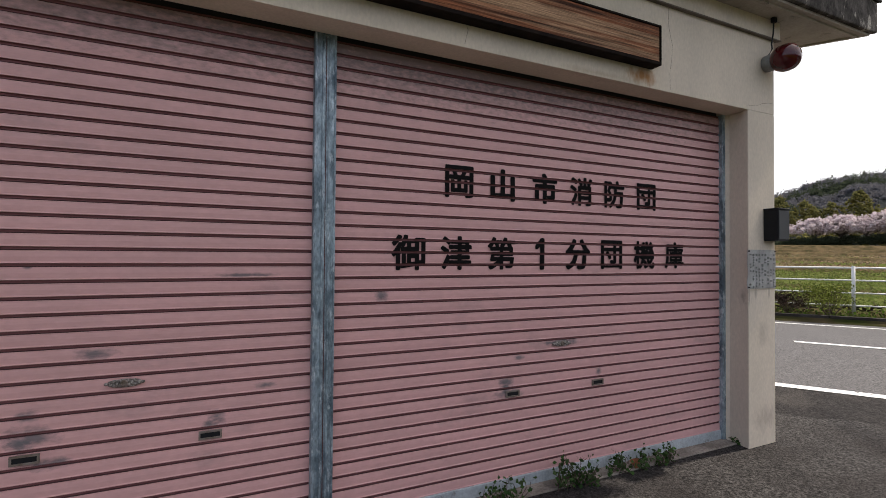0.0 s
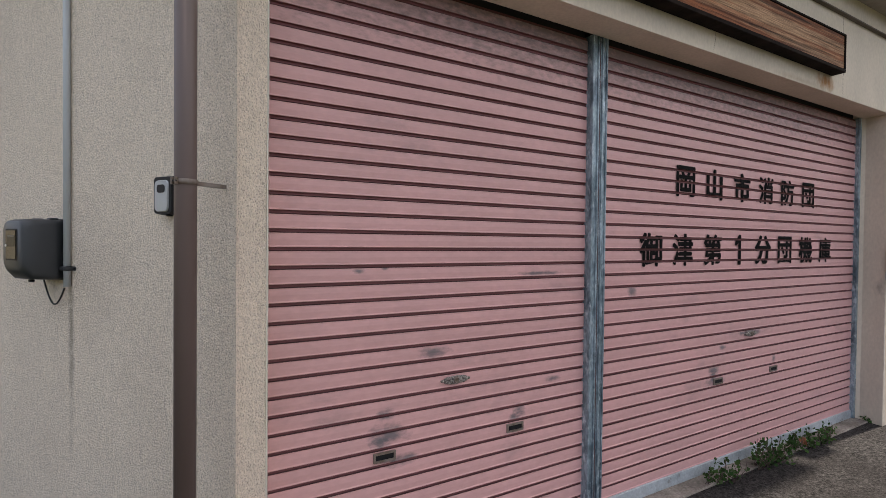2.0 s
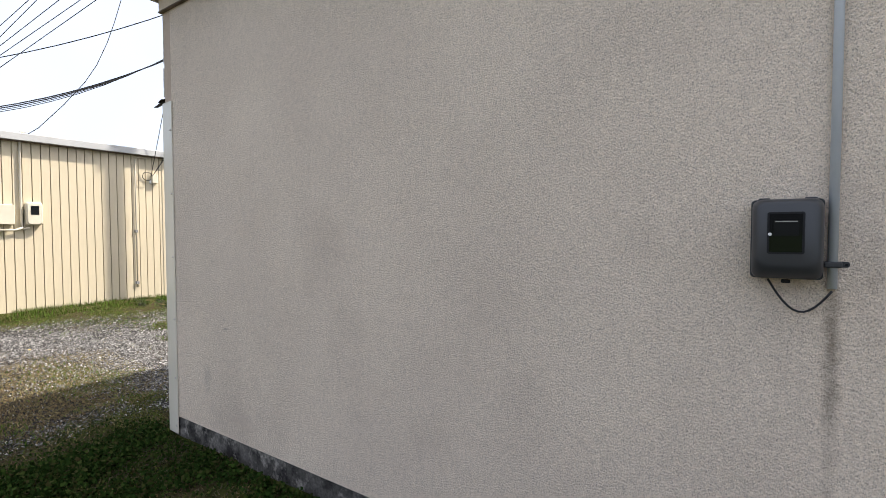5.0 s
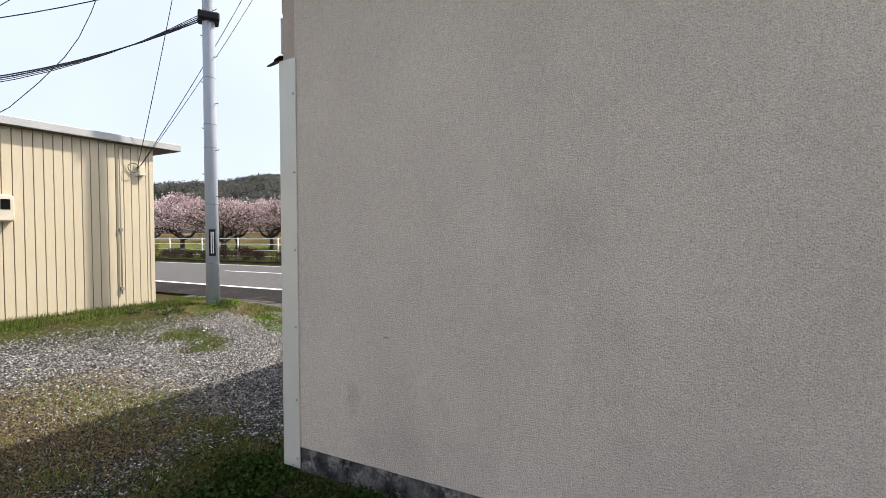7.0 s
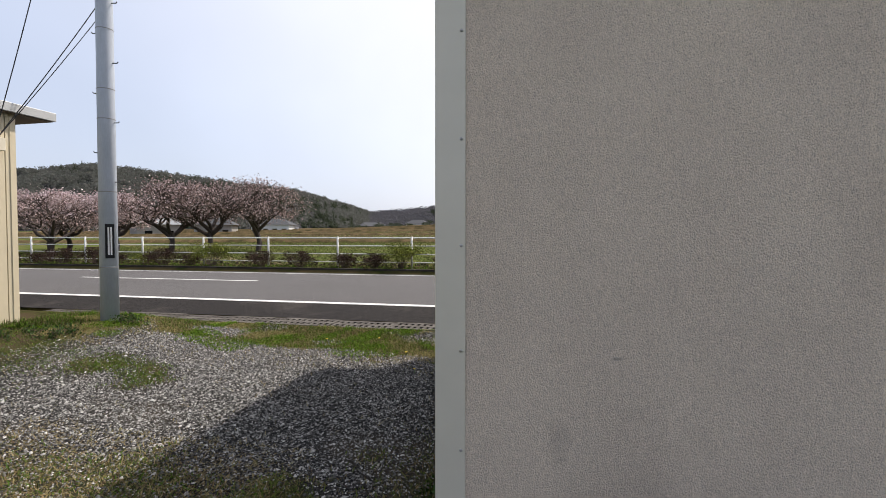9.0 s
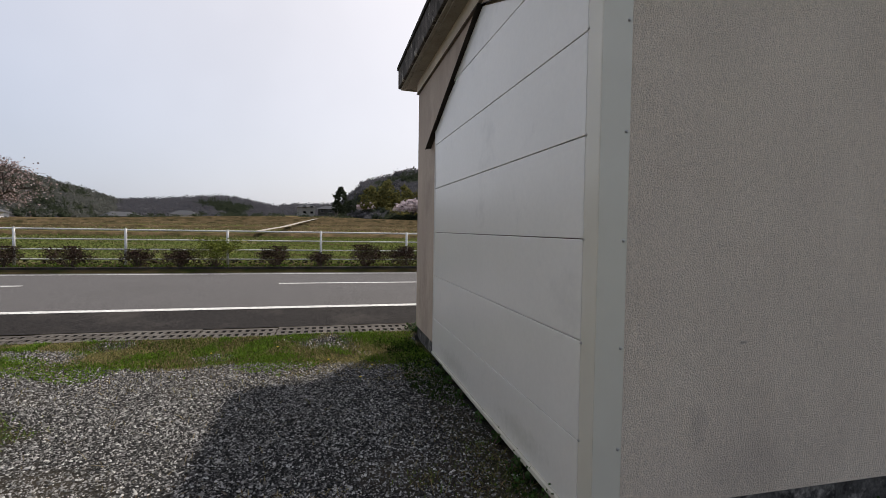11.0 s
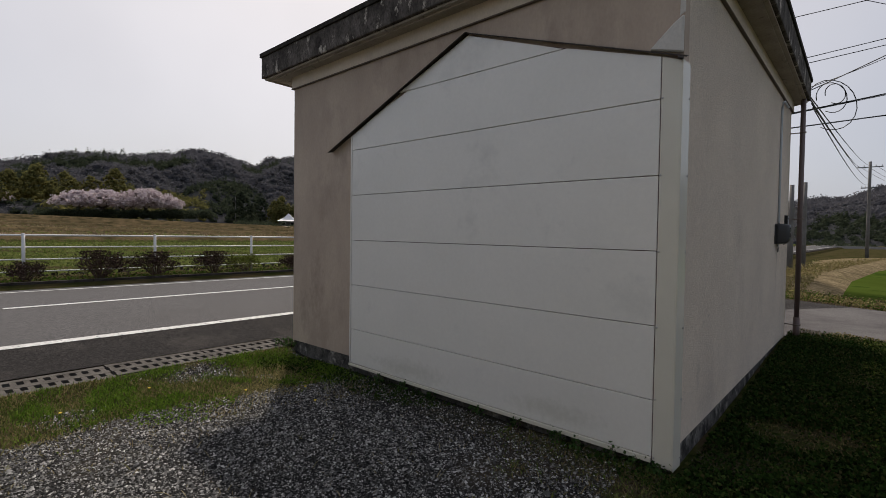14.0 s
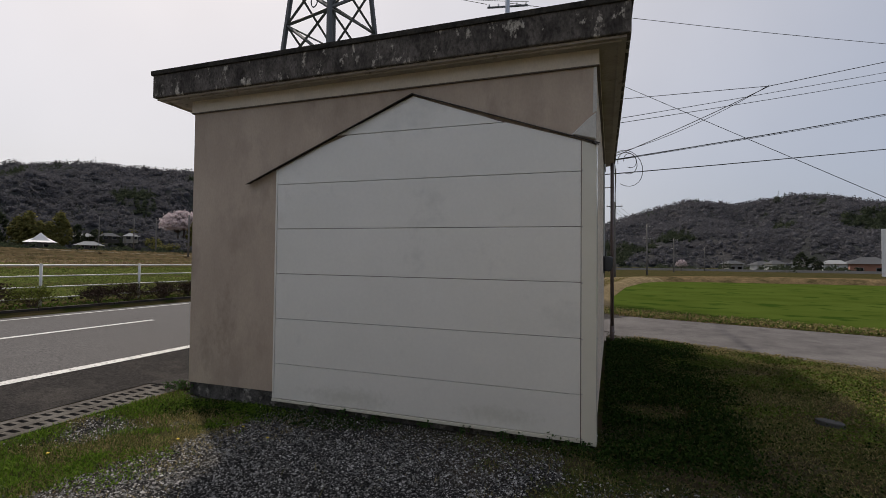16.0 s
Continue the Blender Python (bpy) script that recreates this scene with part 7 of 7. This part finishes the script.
def blades(spots, lo, hi, wide, mat, seed, name, label, flat=0.35):
    r = np.random.RandomState(seed)
    n_ = len(spots)
    h = r.uniform(lo, hi, n_)
    a_ = r.uniform(0, math.tau, n_)
    side = np.stack([np.cos(a_), np.sin(a_), np.zeros(n_)], -1) * (wide * r.uniform(0.6, 1.2, n_))[:, None]
    lean = np.stack([-np.sin(a_), np.cos(a_), np.zeros(n_)], -1) * (h * r.normal(size=n_) * flat)[:, None]
    lean += np.stack([r.normal(size=n_), r.normal(size=n_), np.zeros(n_)], -1) * (h * flat * 0.5)[:, None]
    up = np.zeros((n_, 3))
    up[:, 2] = h
    v = np.stack([spots - side * 0.5, spots + side * 0.5, spots + side * 0.35 + lean * 0.45 + up * 0.6, spots - side * 0.35 + lean * 0.45 + up * 0.6, spots + lean + up * 0.92], 1)
    me = scatter(name, v, 5, [(0, 1, 2), (0, 2, 3), (3, 2, 4)], M[mat], label, "grass")
    return me


blades(lot_spots(90000, -8, 4.9, 8.9, 15.0, grassy, 51), 0.010, 0.03, 0.008, "grass", 1, "grass", "short patchy spring grass", 1.5)
blades(lot_spots(75000, 3.2, 4.9, 7.7, 14.8, lambda x, y, g, r: r.rand() < g * smooth(0.02, 0.3, patch(x, y, 2.4, 31) + 0.5 * patch(x, y, 0.8, 37)), 56), 0.018, 0.048, 0.008, "fresh", 6, "drain_grass", "dense bright green grass beside the drain", 0.9)
for k_, (a0, a1, b0, b1) in enumerate(((1.7, 2.8, 11.0, 12.9), (-0.2, 1.0, 8.9, 11.2), (0.0, 1.4, 7.7, 9.3))):
    blades(lot_spots(9000, a0, a1, b0, b1, grassy, 57 + k_), 0.01, 0.03, 0.008, "lawn" if k_ == 2 else "grass", 7 + k_, "grass_tuft", "low tufts of grass among the gravel", 0.9)
blades(lot_spots(75000, 2.9, 4.9, 7.7, 14.8, lambda x, y, g, r: r.rand() < g * smooth(0.3, -0.1, patch(x, y, 2.4, 31)) + 0.05, 66), 0.01, 0.03, 0.007, "straw", 16, "dry_verge", "dry yellow-brown grass between the green tufts", 1.2)
blades(lot_spots(85000, -5, 1.8, 1.5, 9.0, lambda x, y, g, r: r.rand() < g * smooth(-0.1, 0.35, patch(x, y, 0.9, 33) + 0.3 * smooth(-0.5, -1.5, ab(x, y)[0])), 67), 0.006, 0.016, 0.009, "thatch", 17, "brown_lawn", "brown trodden patches in the lawn", 1.1)
# thickens away from the wall, lightening the lawn where more sky reaches it
blades(lot_spots(80000, -5, -0.4, 1.2, 8.2, lambda x, y, g, r: r.rand() < smooth(-0.5, -1.4, ab(x, y)[0] + 0.7 * patch(x, y, 0.9, 35)) * smooth(-0.45, 0.0, patch(x, y, 1.6, 36)), 69), 0.008, 0.022, 0.008, "straw", 19, "pale_lawn", "pale dry grass among the green of the lawn", 1.2)
blades(lot_spots(16000, -0.6, 1.0, 8.9, 11.4, lambda x, y, g, r: r.rand() < 0.25 + 0.6 * g, 68), 0.008, 0.02, 0.008, "straw", 18, "dry_patch", "flattened straw among the gravel", 1.8)
blades(lot_spots(95000, -4.0, 1.4, 8.3, 12.0, lambda x, y, g, r: r.rand() < 0.95 * thatch_amount(x, y), 72), 0.006, 0.018, 0.008, "thatch", 23, "dead_turf", "flattened brown dead turf over the gravel", 1.8)
blades(lot_spots(40000, -4.0, 1.4, 8.3, 12.0, lambda x, y, g, r: r.rand() < thatch_amount(x, y) * smooth(0.05, 0.35, patch(x, y, 1.2, 47)), 73), 0.014, 0.04, 0.008, "grass", 24, "green_turf", "green grass clumps in the dead turf", 1.0)
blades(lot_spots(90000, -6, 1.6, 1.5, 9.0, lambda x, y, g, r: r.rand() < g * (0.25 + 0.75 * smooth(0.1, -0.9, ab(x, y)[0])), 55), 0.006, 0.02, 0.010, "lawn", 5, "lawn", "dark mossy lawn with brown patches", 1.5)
blades(lot_spots(45000, -8, 4.9, 8.0, 15.0, lambda x, y, g, r: r.rand() < 0.3 * g + 0.08 and patch(x, y, 1.1, 12) > -0.15, 52), 0.015, 0.05, 0.005, "straw", 2, "dry_grass", "dry straw-coloured grass lying in patches", 1.3)
blades(lot_spots(16000, 3.7, 4.9, 7.9, 15.0, lambda x, y, g, r: patch(x, y, 0.9, 14) > -0.02, 53), 0.02, 0.06, 0.007, "grass", 3, "verge_grass", "longer green grass beside the drain", 0.5)
blades(lot_spots(26000, -9, 4.4, 14.0, 15.0, lambda x, y, g, r: patch(x, y, 1.3, 15) > -0.2, 54), 0.03, 0.11, 0.007, "grass", 4, "wall_grass", "taller grass along the foot of the shed", 0.4)


def clover_patch(spots, seed, name, label, size=(0.012, 0.026), lift=(0.008, 0.05), mat="clover"):
    r = np.random.RandomState(seed)
    c = spots + np.stack([np.zeros(len(spots)), np.zeros(len(spots)), r.uniform(*lift, len(spots))], -1)
    me = leaf_mesh(name, c, r.uniform(*size, len(spots)), M[mat], seed)
    return tagged(new(name, me), label, "ground cover", kind="stuff")


clover_patch(lot_spots(115000, -4.0, 0.16, 1.6, 8.6, lambda x, y, g, r: patch(x, y, 0.75, 21) > -0.12 - 0.3 * (r.rand() < 0.2) and r.rand() < 0.10 + 0.9 * smooth(-1.7, -0.4, ab(x, y)[0] + 0.8 * patch(x, y, 0.8, 24)), 61), 3, "clover", "green clover and low weeds along the side wall, darkened as in shade")
clover_patch(lot_spots(22000, -1, 4.6, 7.6, 9.2, lambda x, y, g, r: patch(x, y, 1.3, 22) > 0.05 and ab(x, y)[1] < 8.35 + 0.4 * patch(x, y, 1.5, 23), 62), 4, "low_weeds", "dark low weeds growing through the gravel")

clover_patch(lot_spots(75000, -2.3, 0.12, 2.5, 8.0, lambda x, y, g, r: r.rand() < smooth(-0.25, 0.1, patch(x, y, 1.7, 25)) * smooth(-1.5, -0.6, ab(x, y)[0]), 63), 5, "clover_clump", "dense clover clumps by the side wall, darkened as in shade", (0.016, 0.034), (0.012, 0.065))
clover_patch(lot_spots(26000, 3.2, 4.8, 7.9, 14.6, lambda x, y, g, r: r.rand() < smooth(0.12, 0.35, patch(x, y, 1.5, 26) + 0.12 * patch(x, y, 6.0, 27)), 64), 6, "green_weeds", "fresh green weeds in clumps beside the drain", (0.010, 0.024), (0.008, 0.045), "fresh")

clover_patch(lot_spots(60000, -4.2, -0.7, 1.6, 7.0, lambda x, y, g, r: r.rand() < smooth(-0.1, 0.25, patch(x, y, 1.4, 28)), 65), 7, "lawn_weeds", "green low weeds in patches on the lawn", (0.012, 0.026), (0.008, 0.045), "lawn_leaf")


def weed(name, spots, h, leaves, seed, label, at_=(0, 0, 0)):
    """A clump of stems with small toothed leaves."""
    r = np.random.RandomState(seed)
    th = thing(name, at_, 0, label=label, category="weed", group="weeds along the walls")
    bm = bmesh.new()
    c = []
    for x, y, z in spots:
        for k in range(4):
            tip = Vector((x + r.normal() * h * 0.35, y - abs(r.normal()) * h * 0.25, z + h * r.uniform(0.5, 1.1)))
            base = Vector((x + r.normal() * 0.02, y, z - 0.01))
            mid = base.lerp(tip, 0.5) + Vector((r.normal() * 0.02, -0.02, 0.02))
            tube([base, mid, tip], 0.0025, 4, False, bm, 0.0015)
            for j in range(leaves):
                q = base.lerp(tip, r.uniform(0.25, 1.05))
                c.append((q.x + r.normal() * 0.02, q.y + r.normal() * 0.02, max(q.z + r.normal() * 0.015, z + 0.005)))
    part("stem", bm, M["twig"], th)
    part("leaves", leaf_mesh("leaves", c, r.uniform(0.016, 0.036, len(c)), M["weed"], seed), None, th)
    return th


rw = random.Random(3)
WEED = "leafy green weeds growing from the shutter threshold"
for cx, w_, n_, h in ((1.55, 0.12, 4, 0.14), (1.98, 0.10, 6, 0.2), (2.14, 0.06, 3, 0.12), (2.42, 0.08, 4, 0.14), (2.72, 0.10, 4, 0.12), (2.9, 0.03, 2, 0.15), (3.72, 0.06, 2, 0.05)):
    weed("weed_clump", [(cx + rw.uniform(-w_, w_), 2.40 + rw.uniform(-0.06, 0.02), 0.036) for _ in range(n_)], h, 8, int(cx * 100), WEED)
for s in (0.05, 0.18, 0.42, 0.7, 0.78, 1.25, 1.62, 2.1, 2.5, 2.9):
    p = rear(s + rw.uniform(-0.05, 0.05), 0.07, ground_z(*rear(s, 0.07, 0)[:2]))
    weed("weed_clump", [(p.x + rw.uniform(-0.05, 0.05), p.y + rw.uniform(-0.03, 0.03), p.z) for _ in range(3)], 0.085, 7, int(s * 91) + 7, "small creeping weeds below the white siding")
p = rear(4.75, 0.05, -0.06)
weed("weed_clump", [(p.x + rw.uniform(-0.1, 0.15), p.y + rw.uniform(-0.15, 0.1), p.z) for _ in range(8)], 0.11, 9, 9, "green weeds at the wall corner by the drain")
for k in range(9):
    a, b = 3.6 + rw.uniform(-1.1, 0.7), 13.75 + rw.uniform(-0.45, 0.25)
    p = at(a, b)
    weed("weed_clump", [(p.x + rw.uniform(-0.15, 0.15), p.y + rw.uniform(-0.15, 0.15), ground_z(p.x, p.y)) for _ in range(5)], 0.13, 5, 200 + k, "leafy weeds round the foot of the utility pole")
for a, b in ((-2.2, 9.0), (-1.9, 9.9), (2.9, 8.7), (3.3, 8.55), (-2.6, 10.4), (4.3, 9.6), (4.1, 10.3), (0.3, 11.8), (3.6, 9.0)):
    p = at(a, b)
    fl = thing("dandelion", (p.x, p.y, ground_z(p.x, p.y)), 0, label="small yellow dandelion on the lot", category="flower", group="dandelions")
    part("stem", tube([(0, 0, 0), (0.004, 0, 0.05)], 0.002, 4), M["weed"], fl)
    part("flower", lathe([(0.005, 0.048), (0.013, 0.054), (0.011, 0.058), (0.003, 0.060)], 10), M["yellow"], fl)

r_ = np.random.RandomState(70)
fg = np.array([tuple(at(a, b, rise(a, b) + h)) for a, b, h in zip(r_.uniform(17.5, 42, 60000), r_.uniform(-60, 45, 60000), r_.uniform(0, 0.08, 60000))])
north = np.array([ab(x, y)[1] > 14 for x, y, z in fg])
for keep, mat, label in ((~north, "meadow", "rough olive-green grass of the meadow beyond the fence"), (north, "meadow_green", "fresh green grass round the cherry trees")):
    tagged(new("meadow_grass", leaf_mesh("meadow_grass", fg[keep], r_.uniform(0.07, 0.19, int(keep.sum())), M[mat], 61, 1.6, 3)), label, "grass", kind="stuff")
fg = np.array([tuple(at(a, b, rise(a, b) + h)) for a, b, h in zip(r_.uniform(43, 95, 40000), r_.uniform(-90, 45, 40000), r_.uniform(0, 0.12, 40000))])
tagged(new("field_stubble", leaf_mesh("field_stubble", fg, r_.uniform(0.12, 0.32, len(fg)), M["stubble"], 62, 1.6, 3)), "brown stubble and weeds on the ploughed fields", "stubble", kind="stuff")
fg = []
for _ in range(12000):
    b = r_.uniform(-42, -4)
    fg.append(tuple(at(field_edge(b) + 0.5 + abs(r_.normal()) * 0.9, b, r_.uniform(-0.15, 0.12))))
tagged(new("bank_straw", leaf_mesh("bank_straw", fg, r_.uniform(0.03, 0.10, len(fg)), M["straw"], 63, 1.0)), "pale dry straw on the bank of the rice field", "grass", kind="stuff")
fg = np.array([tuple(at(a, b, 0.0 + h)) for a, b, h in zip(r_.uniform(16.0, 18.6, 9000), r_.uniform(-40, 40, 9000), r_.uniform(-0.1, 0.15, 9000))])
tagged(new("ditch_growth", leaf_mesh("ditch_growth", fg, r_.uniform(0.05, 0.16, len(fg)), M["ditch"], 64, 1.0)), "dark dead growth in the ditch behind the fence", "grass", kind="stuff")

# roadside verge, field edge and lane edge growth
r_ = np.random.RandomState(71)
vg = np.array([tuple(at(a, b, 0.15 + h)) for a, b, h in zip(r_.uniform(14.15, 15.6, 16000), r_.uniform(-22, 40, 16000), r_.uniform(0, 0.07, 16000))])
tagged(new("verge_growth", leaf_mesh("verge_growth", vg, r_.uniform(0.03, 0.08, len(vg)), M["grass"], 6, 1.0)), "short rough grass under the roadside bushes", "grass", kind="stuff")
ed = []
for _ in range(9000):
    x = r_.uniform(-14, 7)
    e = float(np.interp(x, [-20, -4.1, 0.4, 7.8], [-5.4, -3.15, -2.1, -1.6]))
    y = e - abs(r_.normal()) * 0.7 - 0.05
    ed.append((x, y, ground_z(x, y) + r_.uniform(0, 0.1)))
tagged(new("lane_edge_straw", leaf_mesh("lane_edge_straw", ed, r_.uniform(0.025, 0.06, len(ed)), M["straw"], 8, 0.8)), "dry straw and grass along the lane edge", "grass", kind="stuff")
gr = []
for _ in range(12000):
    x = r_.uniform(-14, 6)
    e = float(np.interp(x, [-20, -4.1, 0.4, 7.8], [-5.4, -3.15, -2.1, -1.6]))
    y = e - abs(r_.normal()) * 0.9 - 0.1
    gr.append((x, y, ground_z(x, y) + r_.uniform(0, 0.07)))
tagged(new("field_edge_grass", leaf_mesh("field_edge_grass", gr, r_.uniform(0.025, 0.06, len(gr)), M["grass"], 10, 0.8)), "green grass at the edge of the rice field", "grass", kind="stuff")
le = []
for _ in range(14000):
    x = r_.uniform(-12, -1.4)
    y = float(np.interp(x, [-20, -5, -1.5], [0.2, 1.2, 1.35])) + abs(r_.normal()) * 0.2 - 0.05
    le.append((x, y, ground_z(x, y) + r_.uniform(0, 0.05)))
tagged(new("lane_verge", leaf_mesh("lane_verge", le, r_.uniform(0.008, 0.026, len(le)), M["straw"], 9, 1.2)), "trodden grass at the lane's near edge", "grass", kind="stuff")

# a flat stone lying in the lawn
sx, sy = -5.26, 4.3
outline = [(sx + 0.12 * math.cos(w_) * (1 + 0.12 * math.sin(3 * w_ + 1)) - 0.02 * math.sin(w_), sy + 0.09 * math.sin(w_) * (1 + 0.15 * math.cos(2 * w_))) for w_ in [math.tau * k / 11 for k in range(11)]]
zs = ground_z(sx, sy)
slab = new("flat_stone", bm_mesh("flat_stone", prism(outline, zs - 0.03, zs + 0.04, 0.012), M["flat_stone"]))
tagged(slab, "flat bluish-grey stone lying in the lawn", "stone")

# dead leaves and stalks blown against the rear corner and the foot of the walls
litter_at = lot_spots(30000, -1.6, 3.4, 7.3, 9.0, lambda x, y, g, r: r.rand() < smooth(8.75, 7.9, ab(x, y)[1] + 0.5 * patch(x, y, 1.3, 41)) * (0.35 + 0.65 * smooth(2.2, 0.4, ab(x, y)[0])), 81)
blades(litter_at, 0.006, 0.022, 0.007, "litter", 21, "leaf_litter", "dead brown leaf litter at the foot of the wall", 1.9)
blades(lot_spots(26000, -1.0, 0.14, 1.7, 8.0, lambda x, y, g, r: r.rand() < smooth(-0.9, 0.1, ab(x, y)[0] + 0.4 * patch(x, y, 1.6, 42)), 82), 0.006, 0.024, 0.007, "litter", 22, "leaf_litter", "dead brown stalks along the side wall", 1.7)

# a fallen leaf caught between the weeds at the threshold
leaf_bm = bmesh.new()
rim = [leaf_bm.verts.new((2.62 + 0.045 * math.cos(w_) * (1 + 0.25 * math.sin(3 * w_)), 2.395 + 0.02 * math.sin(w_), 0.075 + 0.03 * math.sin(w_) + 0.008 * math.cos(2 * w_))) for w_ in [math.tau * k / 12 for k in range(12)]]
mid_ = leaf_bm.verts.new((2.62, 2.40, 0.082))
for k in range(12):
    leaf_bm.faces.new((rim[k], rim[(k + 1) % 12], mid_))
bmesh.ops.solidify(leaf_bm, geom=leaf_bm.faces[:], thickness=0.0015)
tagged(new("dead_leaf", bm_mesh("dead_leaf", leaf_bm, material("rusty_dead_leaf", (0.30, 0.10, 0.04), 0.8, second=(0.16, 0.06, 0.03), scale=30))), "curled rust-brown dead leaf resting among weeds", "leaf")
